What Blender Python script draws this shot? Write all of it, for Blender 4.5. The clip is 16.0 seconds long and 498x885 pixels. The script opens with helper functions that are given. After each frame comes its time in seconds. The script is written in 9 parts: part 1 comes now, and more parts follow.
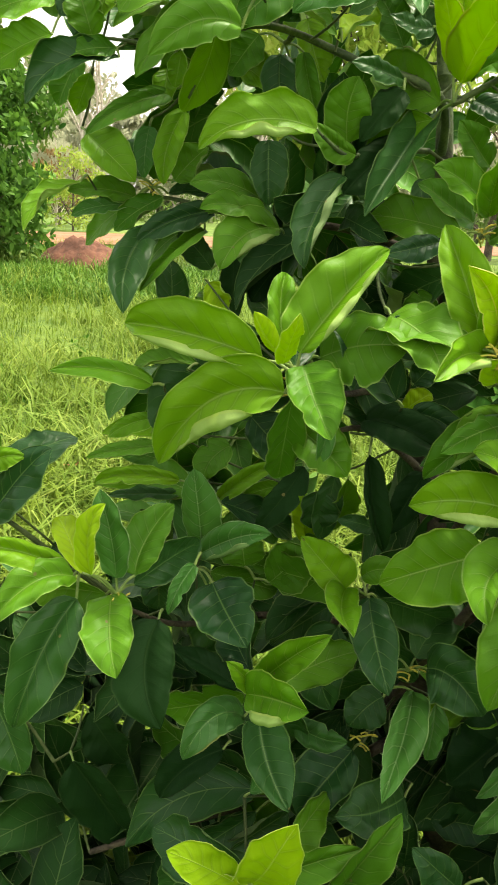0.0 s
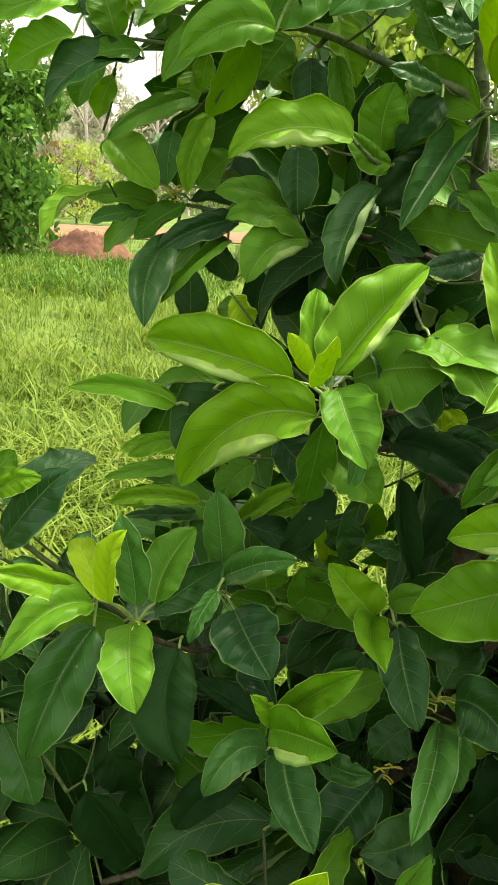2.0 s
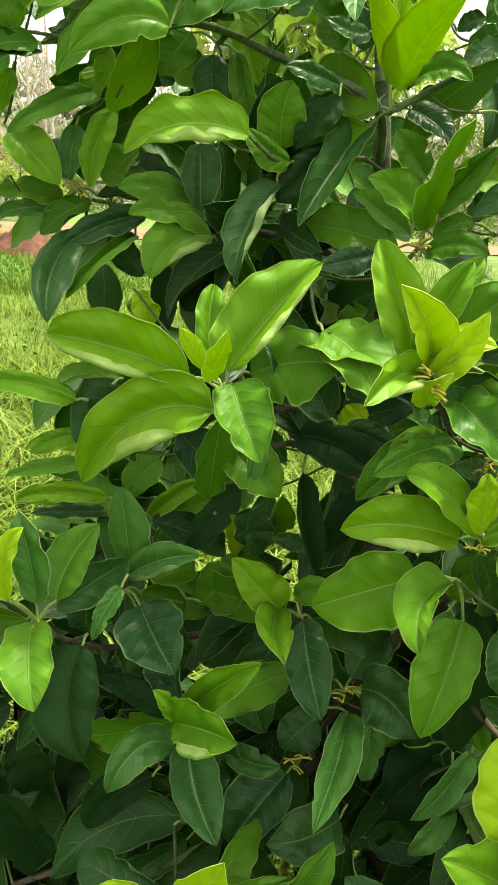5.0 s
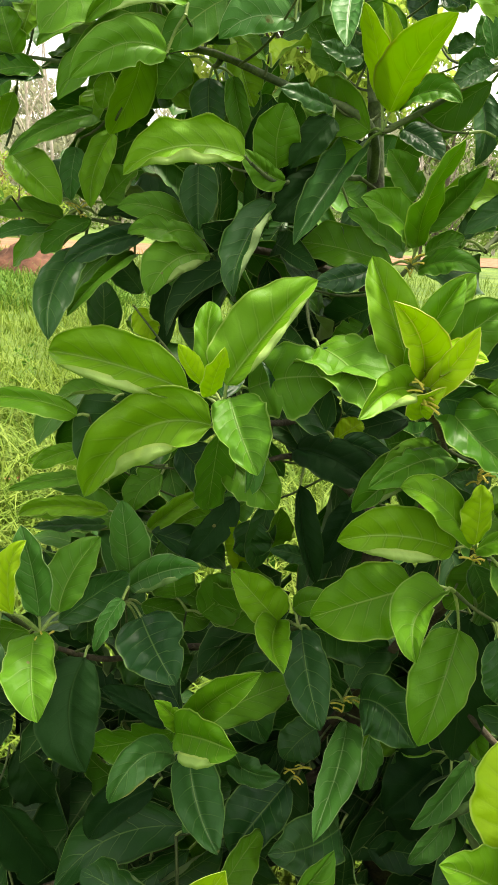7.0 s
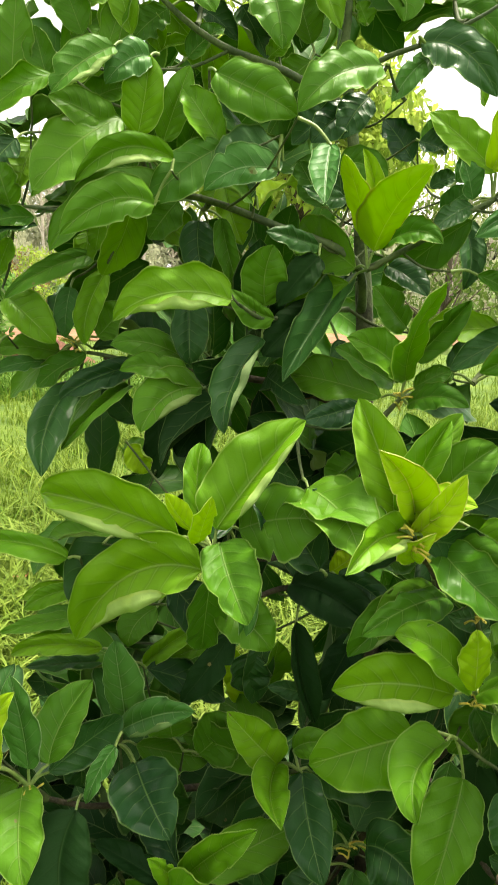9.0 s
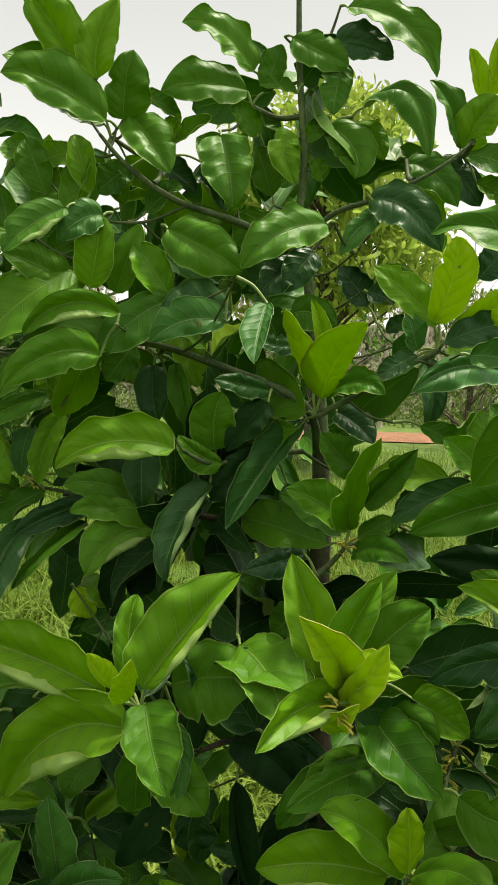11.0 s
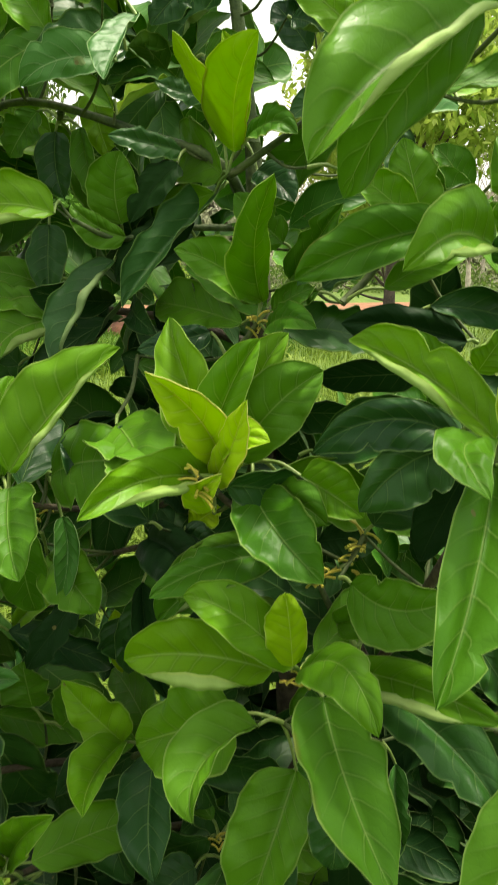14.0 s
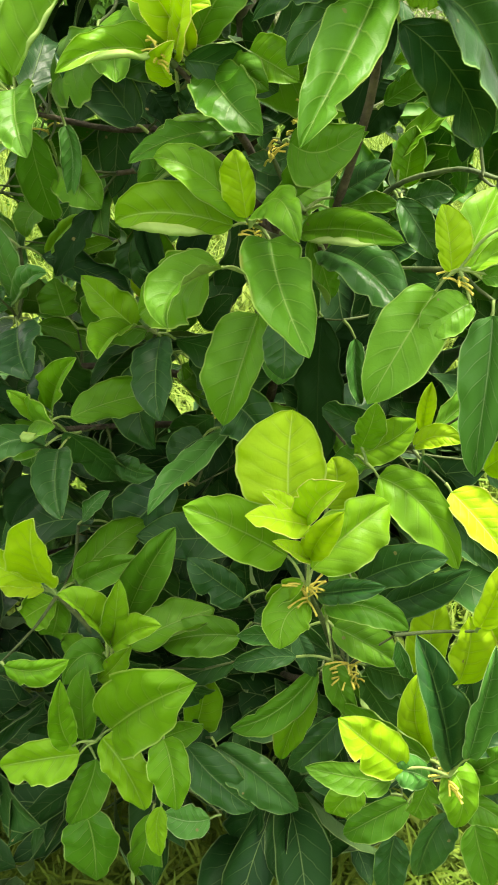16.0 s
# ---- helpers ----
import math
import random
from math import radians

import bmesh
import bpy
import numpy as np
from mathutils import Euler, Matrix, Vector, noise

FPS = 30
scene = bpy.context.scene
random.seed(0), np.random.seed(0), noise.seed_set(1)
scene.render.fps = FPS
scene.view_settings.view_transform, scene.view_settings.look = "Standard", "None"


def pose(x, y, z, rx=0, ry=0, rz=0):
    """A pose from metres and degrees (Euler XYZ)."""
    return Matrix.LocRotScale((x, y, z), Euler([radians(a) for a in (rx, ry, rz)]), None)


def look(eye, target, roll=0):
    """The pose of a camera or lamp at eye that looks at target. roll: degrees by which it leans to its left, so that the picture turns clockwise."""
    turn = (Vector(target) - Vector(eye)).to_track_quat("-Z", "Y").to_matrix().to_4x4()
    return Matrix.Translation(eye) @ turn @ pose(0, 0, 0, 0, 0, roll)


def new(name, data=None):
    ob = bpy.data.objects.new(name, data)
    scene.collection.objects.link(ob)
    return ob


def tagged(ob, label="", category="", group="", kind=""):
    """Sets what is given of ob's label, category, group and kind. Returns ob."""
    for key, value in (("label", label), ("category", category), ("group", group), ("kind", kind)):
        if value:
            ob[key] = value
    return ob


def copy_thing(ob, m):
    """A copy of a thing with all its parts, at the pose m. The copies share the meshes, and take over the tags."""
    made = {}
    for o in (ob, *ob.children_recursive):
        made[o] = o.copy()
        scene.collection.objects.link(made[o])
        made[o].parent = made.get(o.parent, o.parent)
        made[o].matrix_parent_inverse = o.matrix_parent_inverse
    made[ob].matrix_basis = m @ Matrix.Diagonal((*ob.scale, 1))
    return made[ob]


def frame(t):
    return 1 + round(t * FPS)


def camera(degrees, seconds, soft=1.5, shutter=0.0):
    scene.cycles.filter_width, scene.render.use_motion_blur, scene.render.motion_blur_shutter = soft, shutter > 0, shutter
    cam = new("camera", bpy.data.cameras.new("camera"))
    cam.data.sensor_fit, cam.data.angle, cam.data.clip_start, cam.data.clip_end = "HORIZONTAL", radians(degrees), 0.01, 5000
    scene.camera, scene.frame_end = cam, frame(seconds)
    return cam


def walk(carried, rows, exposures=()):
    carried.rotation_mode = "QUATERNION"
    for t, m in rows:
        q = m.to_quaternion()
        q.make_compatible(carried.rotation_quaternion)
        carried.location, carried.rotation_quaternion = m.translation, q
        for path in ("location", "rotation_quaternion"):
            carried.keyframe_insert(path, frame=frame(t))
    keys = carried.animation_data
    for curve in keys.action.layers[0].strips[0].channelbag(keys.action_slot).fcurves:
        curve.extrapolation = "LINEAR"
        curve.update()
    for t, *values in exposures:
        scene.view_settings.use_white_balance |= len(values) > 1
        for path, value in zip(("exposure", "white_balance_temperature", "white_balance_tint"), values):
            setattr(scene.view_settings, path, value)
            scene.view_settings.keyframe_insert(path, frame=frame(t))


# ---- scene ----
cam = camera(34.5, 16.0, soft=0.8, shutter=0.15)
PATH = [
    (0, (0.073, 0.052, 1.538), (0.019, 1.967, 0.966), 3.3),
    (0.5, (0.036, 0.068, 1.535), (-0.1, 1.981, 0.968), 3.4),
    (1, (0.056, 0.084, 1.55), (-0.043, 2.003, 0.995), 4.0),
    (1.5, (0.044, 0.094, 1.552), (-0.025, 2.008, 0.976), 4.2),
    (2, (0.041, 0.098, 1.554), (-0.014, 2.01, 0.969), 4.0),
    (2.5, (0.066, 0.103, 1.549), (0.05, 2.012, 0.954), 3.8),
    (3, (0.082, 0.11, 1.552), (0.118, 2.02, 0.96), 4.3),
    (3.5, (0.098, 0.102, 1.553), (0.161, 2.012, 0.961), 4.6),
    (4, (0.094, 0.1, 1.554), (0.159, 2.01, 0.964), 4.7),
    (6.5, (0.094, 0.08, 1.557), (0.171, 2.0, 1.003), 4.1),
    (7, (0.095, 0.078, 1.56), (0.164, 2.0, 1.013), 4.1),
    (7.5, (0.096, 0.079, 1.56), (0.156, 2.003, 1.017), 4.0),
    (8, (0.101, 0.083, 1.563), (0.147, 2.012, 1.035), 3.9),
    (8.5, (0.098, 0.089, 1.573), (0.137, 2.033, 1.104), 3.3),
    (9, (0.115, 0.097, 1.622), (0.142, 2.065, 1.267), 2.6),
    (9.2, (0.124, 0.108, 1.646), (0.136, 2.081, 1.317), 2.4),
    (11.3, (0.216, 0.111, 1.685), (0.154, 2.106, 1.568), 2.8),
    (11.5, (0.221, 0.119, 1.685), (0.158, 2.113, 1.549), 2.4),
    (12, (0.246, 0.136, 1.678), (0.184, 2.129, 1.518), 1.9),
    (12.5, (0.321, 0.18, 1.671), (0.235, 2.174, 1.539), 1.0),
    (13, (0.392, 0.233, 1.658), (0.284, 2.223, 1.49), 1.2),
    (13.5, (0.4, 0.257, 1.637), (0.224, 2.232, 1.37), 1.9),
    (14, (0.39, 0.227, 1.57), (0.14, 2.165, 1.143), 0.7),
    (14.5, (0.413, 0.176, 1.498), (0.148, 2.07, 0.913), 0.4),
    (15, (0.504, 0.107, 1.438), (0.255, 1.946, 0.692), -0.9),
    (15.5, (0.534, 0.063, 1.426), (0.251, 1.854, 0.581), -1.7),
    (16, (0.529, 0.025, 1.428), (0.12, 1.754, 0.509), -2.8),
]
walk(cam, [(t, look(eye, target, roll)) for t, eye, target, roll in PATH],
     exposures=[(t, stops, 7050, tint) for t, stops, tint in ((0, 1.50, 10), (2, 1.52, 10), (3, 1.74, 10), (4, 1.72, 10), (6.5, 1.56, 10), (8, 1.53, 10), (8.5, 1.60, 10), (9.2, 1.44, 9), (10.3, 0.90, 7), (11.5, 0.53, 6), (12, 0.54, 6), (13, 0.42, 5), (13.5, 0.54, 5), (14, 1.10, 6), (14.5, 1.62, 8), (15, 1.60, 8), (15.5, 1.82, 9), (16, 1.96, 9))])

# ---- world and light ----
world = bpy.data.worlds.new("overcast_sky")
scene.world = world
world.use_nodes = True
wn, wl = world.node_tree.nodes, world.node_tree.links
sky = wn.new("ShaderNodeTexSky")
sky.sky_type = "NISHITA"
sky.sun_disc = False
sky.sun_elevation = radians(70)
sky.sun_rotation = radians(121)
sky.air_density, sky.dust_density, sky.ozone_density = 1.0, 1.5, 1.0
pale = wn.new("ShaderNodeHueSaturation")
pale.inputs["Saturation"].default_value = 0.1
wl.new(sky.outputs[0], pale.inputs["Color"])
wl.new(pale.outputs[0], wn["Background"].inputs[0])
wn["Background"].inputs[1].default_value = 0.15
sun = new("sun", bpy.data.lights.new("sun", "SUN"))
sun.data.energy, sun.data.angle, sun.data.color = 4.6, radians(12), (1.0, 0.95, 0.84)
sun.matrix_basis = look((1.6, 2.0, 8.0), (0, 0, 0))


# ---- materials ----
class Nodes:
    """A short way to write a node tree."""

    def __init__(self, name):
        self.material = bpy.data.materials.new(name)
        self.material.use_nodes = True
        self.tree = self.material.node_tree
        self.tree.nodes.clear()

    def add(self, kind, values=(), **settings):
        node = self.tree.nodes.new("ShaderNode" + kind)
        if "operation" in settings:
            node.operation = settings["operation"]
        if "data_type" in settings:
            node.data_type = settings["data_type"]
        if "blend_type" in settings:
            node.blend_type = settings["blend_type"]
        if "clamp" in settings:
            node.use_clamp = settings["clamp"]
        for key, value in dict(values).items():
            self.put(node.inputs[key], value)
        return node

    def put(self, socket, value):
        if isinstance(value, bpy.types.NodeSocket):
            self.tree.links.new(value, socket)
        elif isinstance(value, bpy.types.Node):
            self.tree.links.new(value.outputs[0], socket)
        else:
            socket.default_value = value

    def math(self, operation, a, b=0.0, clamp=False):
        return self.add("Math", {0: a, 1: b}, operation=operation, clamp=clamp).outputs[0]

    def ramp(self, value, low, high, to_low=0.0, to_high=1.0):
        node = self.add("MapRange", {0: value, 1: low, 2: high, 3: to_low, 4: to_high})
        node.interpolation_type = "SMOOTHSTEP"
        return node.outputs[0]

    def mix(self, factor, a, b):
        node = self.add("Mix", data_type="RGBA")
        self.put(node.inputs[0], factor)
        self.put(node.inputs[6], a)
        self.put(node.inputs[7], b)
        return node.outputs[2]

    def noise(self, vector, scale, detail=3.0):
        return self.add("TexNoise", {"Vector": vector, "Scale": scale, "Detail": detail}).outputs[0]

    def bump(self, height, strength, distance):
        return self.add("Bump", {"Height": height, "Strength": strength, "Distance": distance}).outputs[0]

    def surface(self, shader):
        out = self.add("OutputMaterial")
        self.put(out.inputs[0], shader)
        return self.material


def rgb(r, g, b):
    return (r, g, b, 1.0)


def leaf_material(name, low, high, vein, rough, glow, veins=0.3, random_by="object", rim=0.85, sheen=0.17):
    """A leaf blade: two greens that vary from leaf to leaf, pale midrib and side veins, a pale margin, light through the blade."""
    n = Nodes(name)
    uv = n.add("UVMap").outputs[0]
    split = n.add("SeparateXYZ", {0: uv})
    along, across = split.outputs[0], split.outputs[1]
    place = n.add("TexCoord").outputs["Object"]
    pick = n.add("ObjectInfo").outputs["Random"] if random_by == "object" else n.add("NewGeometry").outputs["Random Per Island"]
    off = n.math("ABSOLUTE", n.math("SUBTRACT", n.math("MULTIPLY", across, 2.0), 1.0))
    wobble = n.math("MULTIPLY", n.math("SUBTRACT", n.noise(place, 22.0), 0.5), 0.8)
    run = n.math("ADD", n.math("SUBTRACT", n.math("MULTIPLY", along, 7.0), n.math("MULTIPLY", off, 1.5)), wobble)
    side = n.ramp(n.math("PINGPONG", run, 0.5), 0.01, 0.055, 1.0, 0.0)
    side = n.math("MULTIPLY", side, n.ramp(off, 0.1, 1.0, 1.0, 0.15))
    mid = n.ramp(off, 0.008, 0.036, 1.0, 0.0)
    edge = n.ramp(off, 0.945, 0.975)
    tone = n.mix(pick, low, high)
    patch = n.noise(place, 14.0, 4.0)
    tone = n.mix(n.ramp(patch, 0.35, 0.7, 0.0, 0.55), tone, n.mix(0.5, low, high))
    seam = n.math("MULTIPLY", n.ramp(n.math("PINGPONG", run, 0.5), 0.03, 0.2, 1.0, 0.0), n.ramp(off, 0.05, 0.9, 1.0, 0.2))
    tone = n.mix(n.math("MULTIPLY", seam, 0.22), tone, n.mix(0.62, low, rgb(0.0, 0.01, 0.0)))
    tone = n.mix(n.math("MULTIPLY", side, veins * 1.25), tone, vein)
    tone = n.mix(n.math("MULTIPLY", mid, 0.6), tone, vein)
    tone = n.mix(n.math("MULTIPLY", edge, rim), tone, vein)
    cells = n.add("TexVoronoi", {"Vector": place, "Scale": 38.0})
    rare = n.math("GREATER_THAN", n.add("SeparateColor", {0: cells.outputs["Color"]}).outputs[0], 0.9)
    fleck = n.math("MULTIPLY", n.math("LESS_THAN", cells.outputs["Distance"], 0.085), rare)
    tone = n.mix(n.math("MULTIPLY", fleck, 0.8), tone, rgb(0.16, 0.14, 0.05))
    scorch = n.math("MULTIPLY", n.ramp(off, 0.86, 0.97), n.ramp(n.noise(place, 9.0, 2.0), 0.66, 0.72))
    tone = n.mix(n.math("MULTIPLY", scorch, 0.35), tone, rgb(0.22, 0.13, 0.04))
    pillow = n.ramp(n.math("PINGPONG", run, 0.5), 0.0, 0.34)
    relief = n.math("ADD", n.math("MULTIPLY", n.math("MULTIPLY", pillow, n.ramp(off, 0.0, 0.25)), 0.45), n.math("MULTIPLY", mid, -0.7))
    relief = n.math("ADD", relief, n.math("MULTIPLY", n.noise(place, 26.0, 2.0), 0.7))
    net = n.add("TexVoronoi", {"Vector": place, "Scale": 170.0})
    net.feature = "DISTANCE_TO_EDGE"
    relief = n.math("ADD", relief, n.math("MULTIPLY", n.ramp(net.outputs["Distance"], 0.0, 0.16), 0.07))
    relief = n.math("SUBTRACT", relief, n.math("MULTIPLY", side, 0.1))
    normal = n.bump(relief, 0.5, 0.0016)
    gloss = n.ramp(patch, 0.3, 0.7, rough + 0.06, rough + 0.2)
    front = n.add("BsdfPrincipled", {"Base Color": tone, "Roughness": gloss, "Specular IOR Level": sheen * 1.15, "Normal": normal})
    lit = n.add("HueSaturation", {"Color": tone, "Saturation": 1.1, "Value": 1.32, "Hue": 0.485})
    back = n.add("BsdfTranslucent", {"Color": lit, "Normal": normal})
    return n.surface(n.add("MixShader", {0: glow, 1: front, 2: back}))


LEAF = {
    "young": (leaf_material("young_leaf_top", rgb(0.22, 0.42, 0.007), rgb(0.36, 0.53, 0.009), rgb(0.42, 0.55, 0.12), 0.42, 0.42, 0.25),
              leaf_material("young_leaf_underside", rgb(0.22, 0.38, 0.06), rgb(0.30, 0.46, 0.07), rgb(0.42, 0.55, 0.13), 0.55, 0.34, 0.3)),
    "fresh": (leaf_material("fresh_leaf_top", rgb(0.082, 0.240, 0.006), rgb(0.165, 0.35, 0.008), rgb(0.30, 0.44, 0.10), 0.36, 0.42, 0.28),
              leaf_material("fresh_leaf_underside", rgb(0.24, 0.38, 0.09), rgb(0.31, 0.45, 0.12), rgb(0.34, 0.46, 0.10), 0.55, 0.28, 0.32)),
    "mature": (leaf_material("mature_leaf_top", rgb(0.044, 0.155, 0.008), rgb(0.096, 0.245, 0.010), rgb(0.22, 0.34, 0.08), 0.33, 0.33, 0.3, sheen=0.14),
               leaf_material("mature_leaf_underside", rgb(0.22, 0.34, 0.09), rgb(0.28, 0.40, 0.12), rgb(0.24, 0.36, 0.10), 0.55, 0.2, 0.35)),
    "old": (leaf_material("old_leaf_top", rgb(0.009, 0.046, 0.010), rgb(0.028, 0.098, 0.014), rgb(0.12, 0.21, 0.055), 0.29, 0.14, 0.32, sheen=0.18),
            leaf_material("old_leaf_underside", rgb(0.13, 0.21, 0.075), rgb(0.19, 0.27, 0.10), rgb(0.18, 0.26, 0.09), 0.55, 0.12, 0.35)),
    # near-black kind: shade in the crown's hollows is put into the leaf colour
    "dark": (leaf_material("shade_toned_leaf_top", rgb(0.004, 0.020, 0.004), rgb(0.010, 0.036, 0.006), rgb(0.022, 0.05, 0.012), 0.5, 0.04, 0.25, sheen=0.06),
             leaf_material("shade_toned_leaf_underside", rgb(0.010, 0.024, 0.008), rgb(0.018, 0.036, 0.012), rgb(0.09, 0.12, 0.05), 0.55, 0.04, 0.3, sheen=0.12)),
    # own colour of one yellow leaf; painted sunlight on the inner whorl leaves
    "golden": (leaf_material("yellow_and_sunlit_leaf_top", rgb(0.26, 0.47, 0.008), rgb(0.34, 0.54, 0.010), rgb(0.6, 0.6, 0.2), 0.45, 0.3, 0.25),
               leaf_material("yellow_and_sunlit_leaf_underside", rgb(0.27, 0.44, 0.03), rgb(0.36, 0.50, 0.035), rgb(0.6, 0.6, 0.2), 0.55, 0.3, 0.25)),
    "pale": (leaf_material("greyish_leaf_top", rgb(0.032, 0.13, 0.018), rgb(0.06, 0.18, 0.024), rgb(0.24, 0.36, 0.15), 0.36, 0.2, 0.3),
             leaf_material("greyish_leaf_underside", rgb(0.09, 0.18, 0.045), rgb(0.13, 0.23, 0.06), rgb(0.27, 0.36, 0.13), 0.55, 0.2, 0.35)),
}
# filler leaves: the shade inside the crown is painted into these dark greens
LEAF_STUFF = (leaf_material("shade_toned_inner_leaf_top", rgb(0.007, 0.032, 0.007), rgb(0.022, 0.08, 0.011), rgb(0.12, 0.19, 0.06), 0.42, 0.1, 0.25, "island", sheen=0.11),
              leaf_material("shade_toned_inner_leaf_underside", rgb(0.02, 0.05, 0.015), rgb(0.055, 0.11, 0.03), rgb(0.15, 0.22, 0.08), 0.6, 0.1, 0.3, "island", sheen=0.11))


def plain_material(name, low, high, scale, rough, relief=0.3, depth=0.004, fine=6.0, glow=0.0, random_by=""):
    """Two colours mixed by coarse and fine noise, with a matching bump."""
    n = Nodes(name)
    place = n.add("TexCoord").outputs["Object"]
    coarse, grain = n.noise(place, scale, 5.0), n.noise(place, scale * fine, 4.0)
    share = n.ramp(n.math("ADD", n.math("MULTIPLY", coarse, 0.6), n.math("MULTIPLY", grain, 0.4)), 0.36, 0.64)
    if random_by == "island":
        share = n.math("ADD", n.math("MULTIPLY", share, 0.4), n.math("MULTIPLY", n.add("NewGeometry").outputs["Random Per Island"], 0.6))
    tone = n.mix(share, low, high)
    front = n.add("BsdfPrincipled", {"Base Color": tone, "Roughness": rough, "Specular IOR Level": 0.1 if glow else 0.3, "Normal": n.bump(grain, relief, depth)})
    if not glow:
        return n.surface(front)
    back = n.add("BsdfTranslucent", {"Color": tone})
    return n.surface(n.add("MixShader", {0: glow, 1: front, 2: back}))


BARK = plain_material("grey_brown_bark", rgb(0.026, 0.022, 0.012), rgb(0.082, 0.068, 0.040), 28.0, 0.85, 0.8, 0.004)
GREEN_STEM = plain_material("green_stem", rgb(0.10, 0.17, 0.035), rgb(0.20, 0.27, 0.07), 40.0, 0.5, 0.3, 0.001)
TWIG = plain_material("brown_green_twig", rgb(0.03, 0.05, 0.012), rgb(0.075, 0.10, 0.03), 50.0, 0.7, 0.4, 0.001)
GREY_STEM = plain_material("grey_green_stem", rgb(0.035, 0.06, 0.02), rgb(0.085, 0.12, 0.04), 40.0, 0.7, 0.6, 0.002)
def stem_material():
    """Grey-brown bark low down that turns to smooth grey-green on the young wood."""
    n = Nodes("bark_to_green_stem")
    place = n.add("TexCoord").outputs["Object"]
    coarse, grain = n.noise(place, 28.0, 5.0), n.noise(place, 168.0, 4.0)
    share = n.ramp(n.math("ADD", n.math("MULTIPLY", coarse, 0.6), n.math("MULTIPLY", grain, 0.4)), 0.36, 0.64)
    high = n.add("SeparateXYZ", {0: place}).outputs[2]
    age = n.ramp(n.math("ADD", high, n.math("MULTIPLY", n.math("SUBTRACT", coarse, 0.5), 0.5)), 1.42, 1.78)
    old = n.mix(share, rgb(0.026, 0.022, 0.012), rgb(0.082, 0.068, 0.040))
    young = n.mix(share, rgb(0.045, 0.075, 0.025), rgb(0.10, 0.14, 0.05))
    return n.surface(n.add("BsdfPrincipled", {"Base Color": n.mix(age, old, young), "Roughness": 0.8, "Specular IOR Level": 0.3, "Normal": n.bump(grain, 0.7, 0.003)}))


STEM = stem_material()
BUD = plain_material("yellow_bud_stalk", rgb(0.34, 0.33, 0.04), rgb(0.52, 0.42, 0.07), 60.0, 0.5)
TRACK = plain_material("trodden_red_earth", rgb(0.16, 0.072, 0.036), rgb(0.27, 0.135, 0.075), 1.5, 0.95, 0.7, 0.03)
SOIL = plain_material("red_earth", rgb(0.060, 0.026, 0.016), rgb(0.145, 0.064, 0.038), 1.5, 0.95, 0.7, 0.03)
TURF = plain_material("meadow_turf", rgb(0.042, 0.090, 0.010), rgb(0.110, 0.165, 0.02), 1.1, 0.9, 0.8, 0.04, 9.0)
BLADE = plain_material("grass_blade", rgb(0.052, 0.112, 0.010), rgb(0.165, 0.235, 0.026), 0.9, 0.55, 0.1, 0.001, 5.0, 0.3, "island")
RANK = plain_material("rank_grass_blade", rgb(0.035, 0.10, 0.012), rgb(0.11, 0.215, 0.024), 0.9, 0.55, 0.1, 0.001, 5.0, 0.25, "island")
FALLEN = plain_material("fallen_leaf", rgb(0.20, 0.06, 0.025), rgb(0.40, 0.17, 0.08), 30.0, 0.7)


# ---- mesh helpers ----
def mesh_of(name, verts, faces, materials, which=None, uvs=None, smooth=True):
    data = bpy.data.meshes.new(name)
    data.from_pydata(verts, [], faces)
    for m in materials:
        data.materials.append(m)
    if which is not None:
        data.polygons.foreach_set("material_index", which)
    if uvs is not None:
        layer = data.uv_layers.new(name="UVMap")
        corners = np.empty(len(data.loops), dtype=np.int32)
        data.loops.foreach_get("vertex_index", corners)
        layer.data.foreach_set("uv", np.asarray(uvs, dtype=np.float32)[corners].ravel())
    if smooth:
        data.polygons.foreach_set("use_smooth", np.ones(len(data.polygons), dtype=bool))
    data.update()
    return data


def part(name, data, parent, label="", kind=""):
    ob = new(name, data)
    ob.parent = parent
    return tagged(ob, label, kind=kind)


def tube(points, radii, sides=7):
    """A tapered round stem along a smooth line through the points."""
    pts = [Vector(p) for p in points]
    line, rad = [], []
    last = len(pts) - 1
    for i in range(last):
        a, b, c, d = pts[max(i - 1, 0)], pts[i], pts[i + 1], pts[min(i + 2, last)]
        for k in range(5):
            s = k / 5
            line.append(0.5 * ((2 * b) + (c - a) * s + (2 * a - 5 * b + 4 * c - d) * s * s + (3 * b - a - 3 * c + d) * s ** 3))
            rad.append(radii[i] * (1 - s) + radii[i + 1] * s)
    line.append(pts[-1])
    rad.append(radii[-1])
    verts, faces = [], []
    side = Vector((0.31, 0.77, 0.21))
    for i, p in enumerate(line):
        way = (line[min(i + 1, len(line) - 1)] - line[max(i - 1, 0)]).normalized()
        u = way.cross(side).normalized()
        v = way.cross(u)
        for k in range(sides):
            a = 2 * math.pi * k / sides
            r = rad[i] * (1 + 0.12 * noise.noise(p * 30 + Vector((k * 3.1, 0, 0))))
            verts.append(p + (u * math.cos(a) + v * math.sin(a)) * r)
    for i in range(len(line) - 1):
        for k in range(sides):
            j = (k + 1) % sides
            faces.append((i * sides + k, i * sides + j, (i + 1) * sides + j, (i + 1) * sides + k))
    faces.append(tuple(range(sides)))
    faces.append(tuple(reversed(range((len(line) - 1) * sides, len(line) * sides))))
    return verts, faces


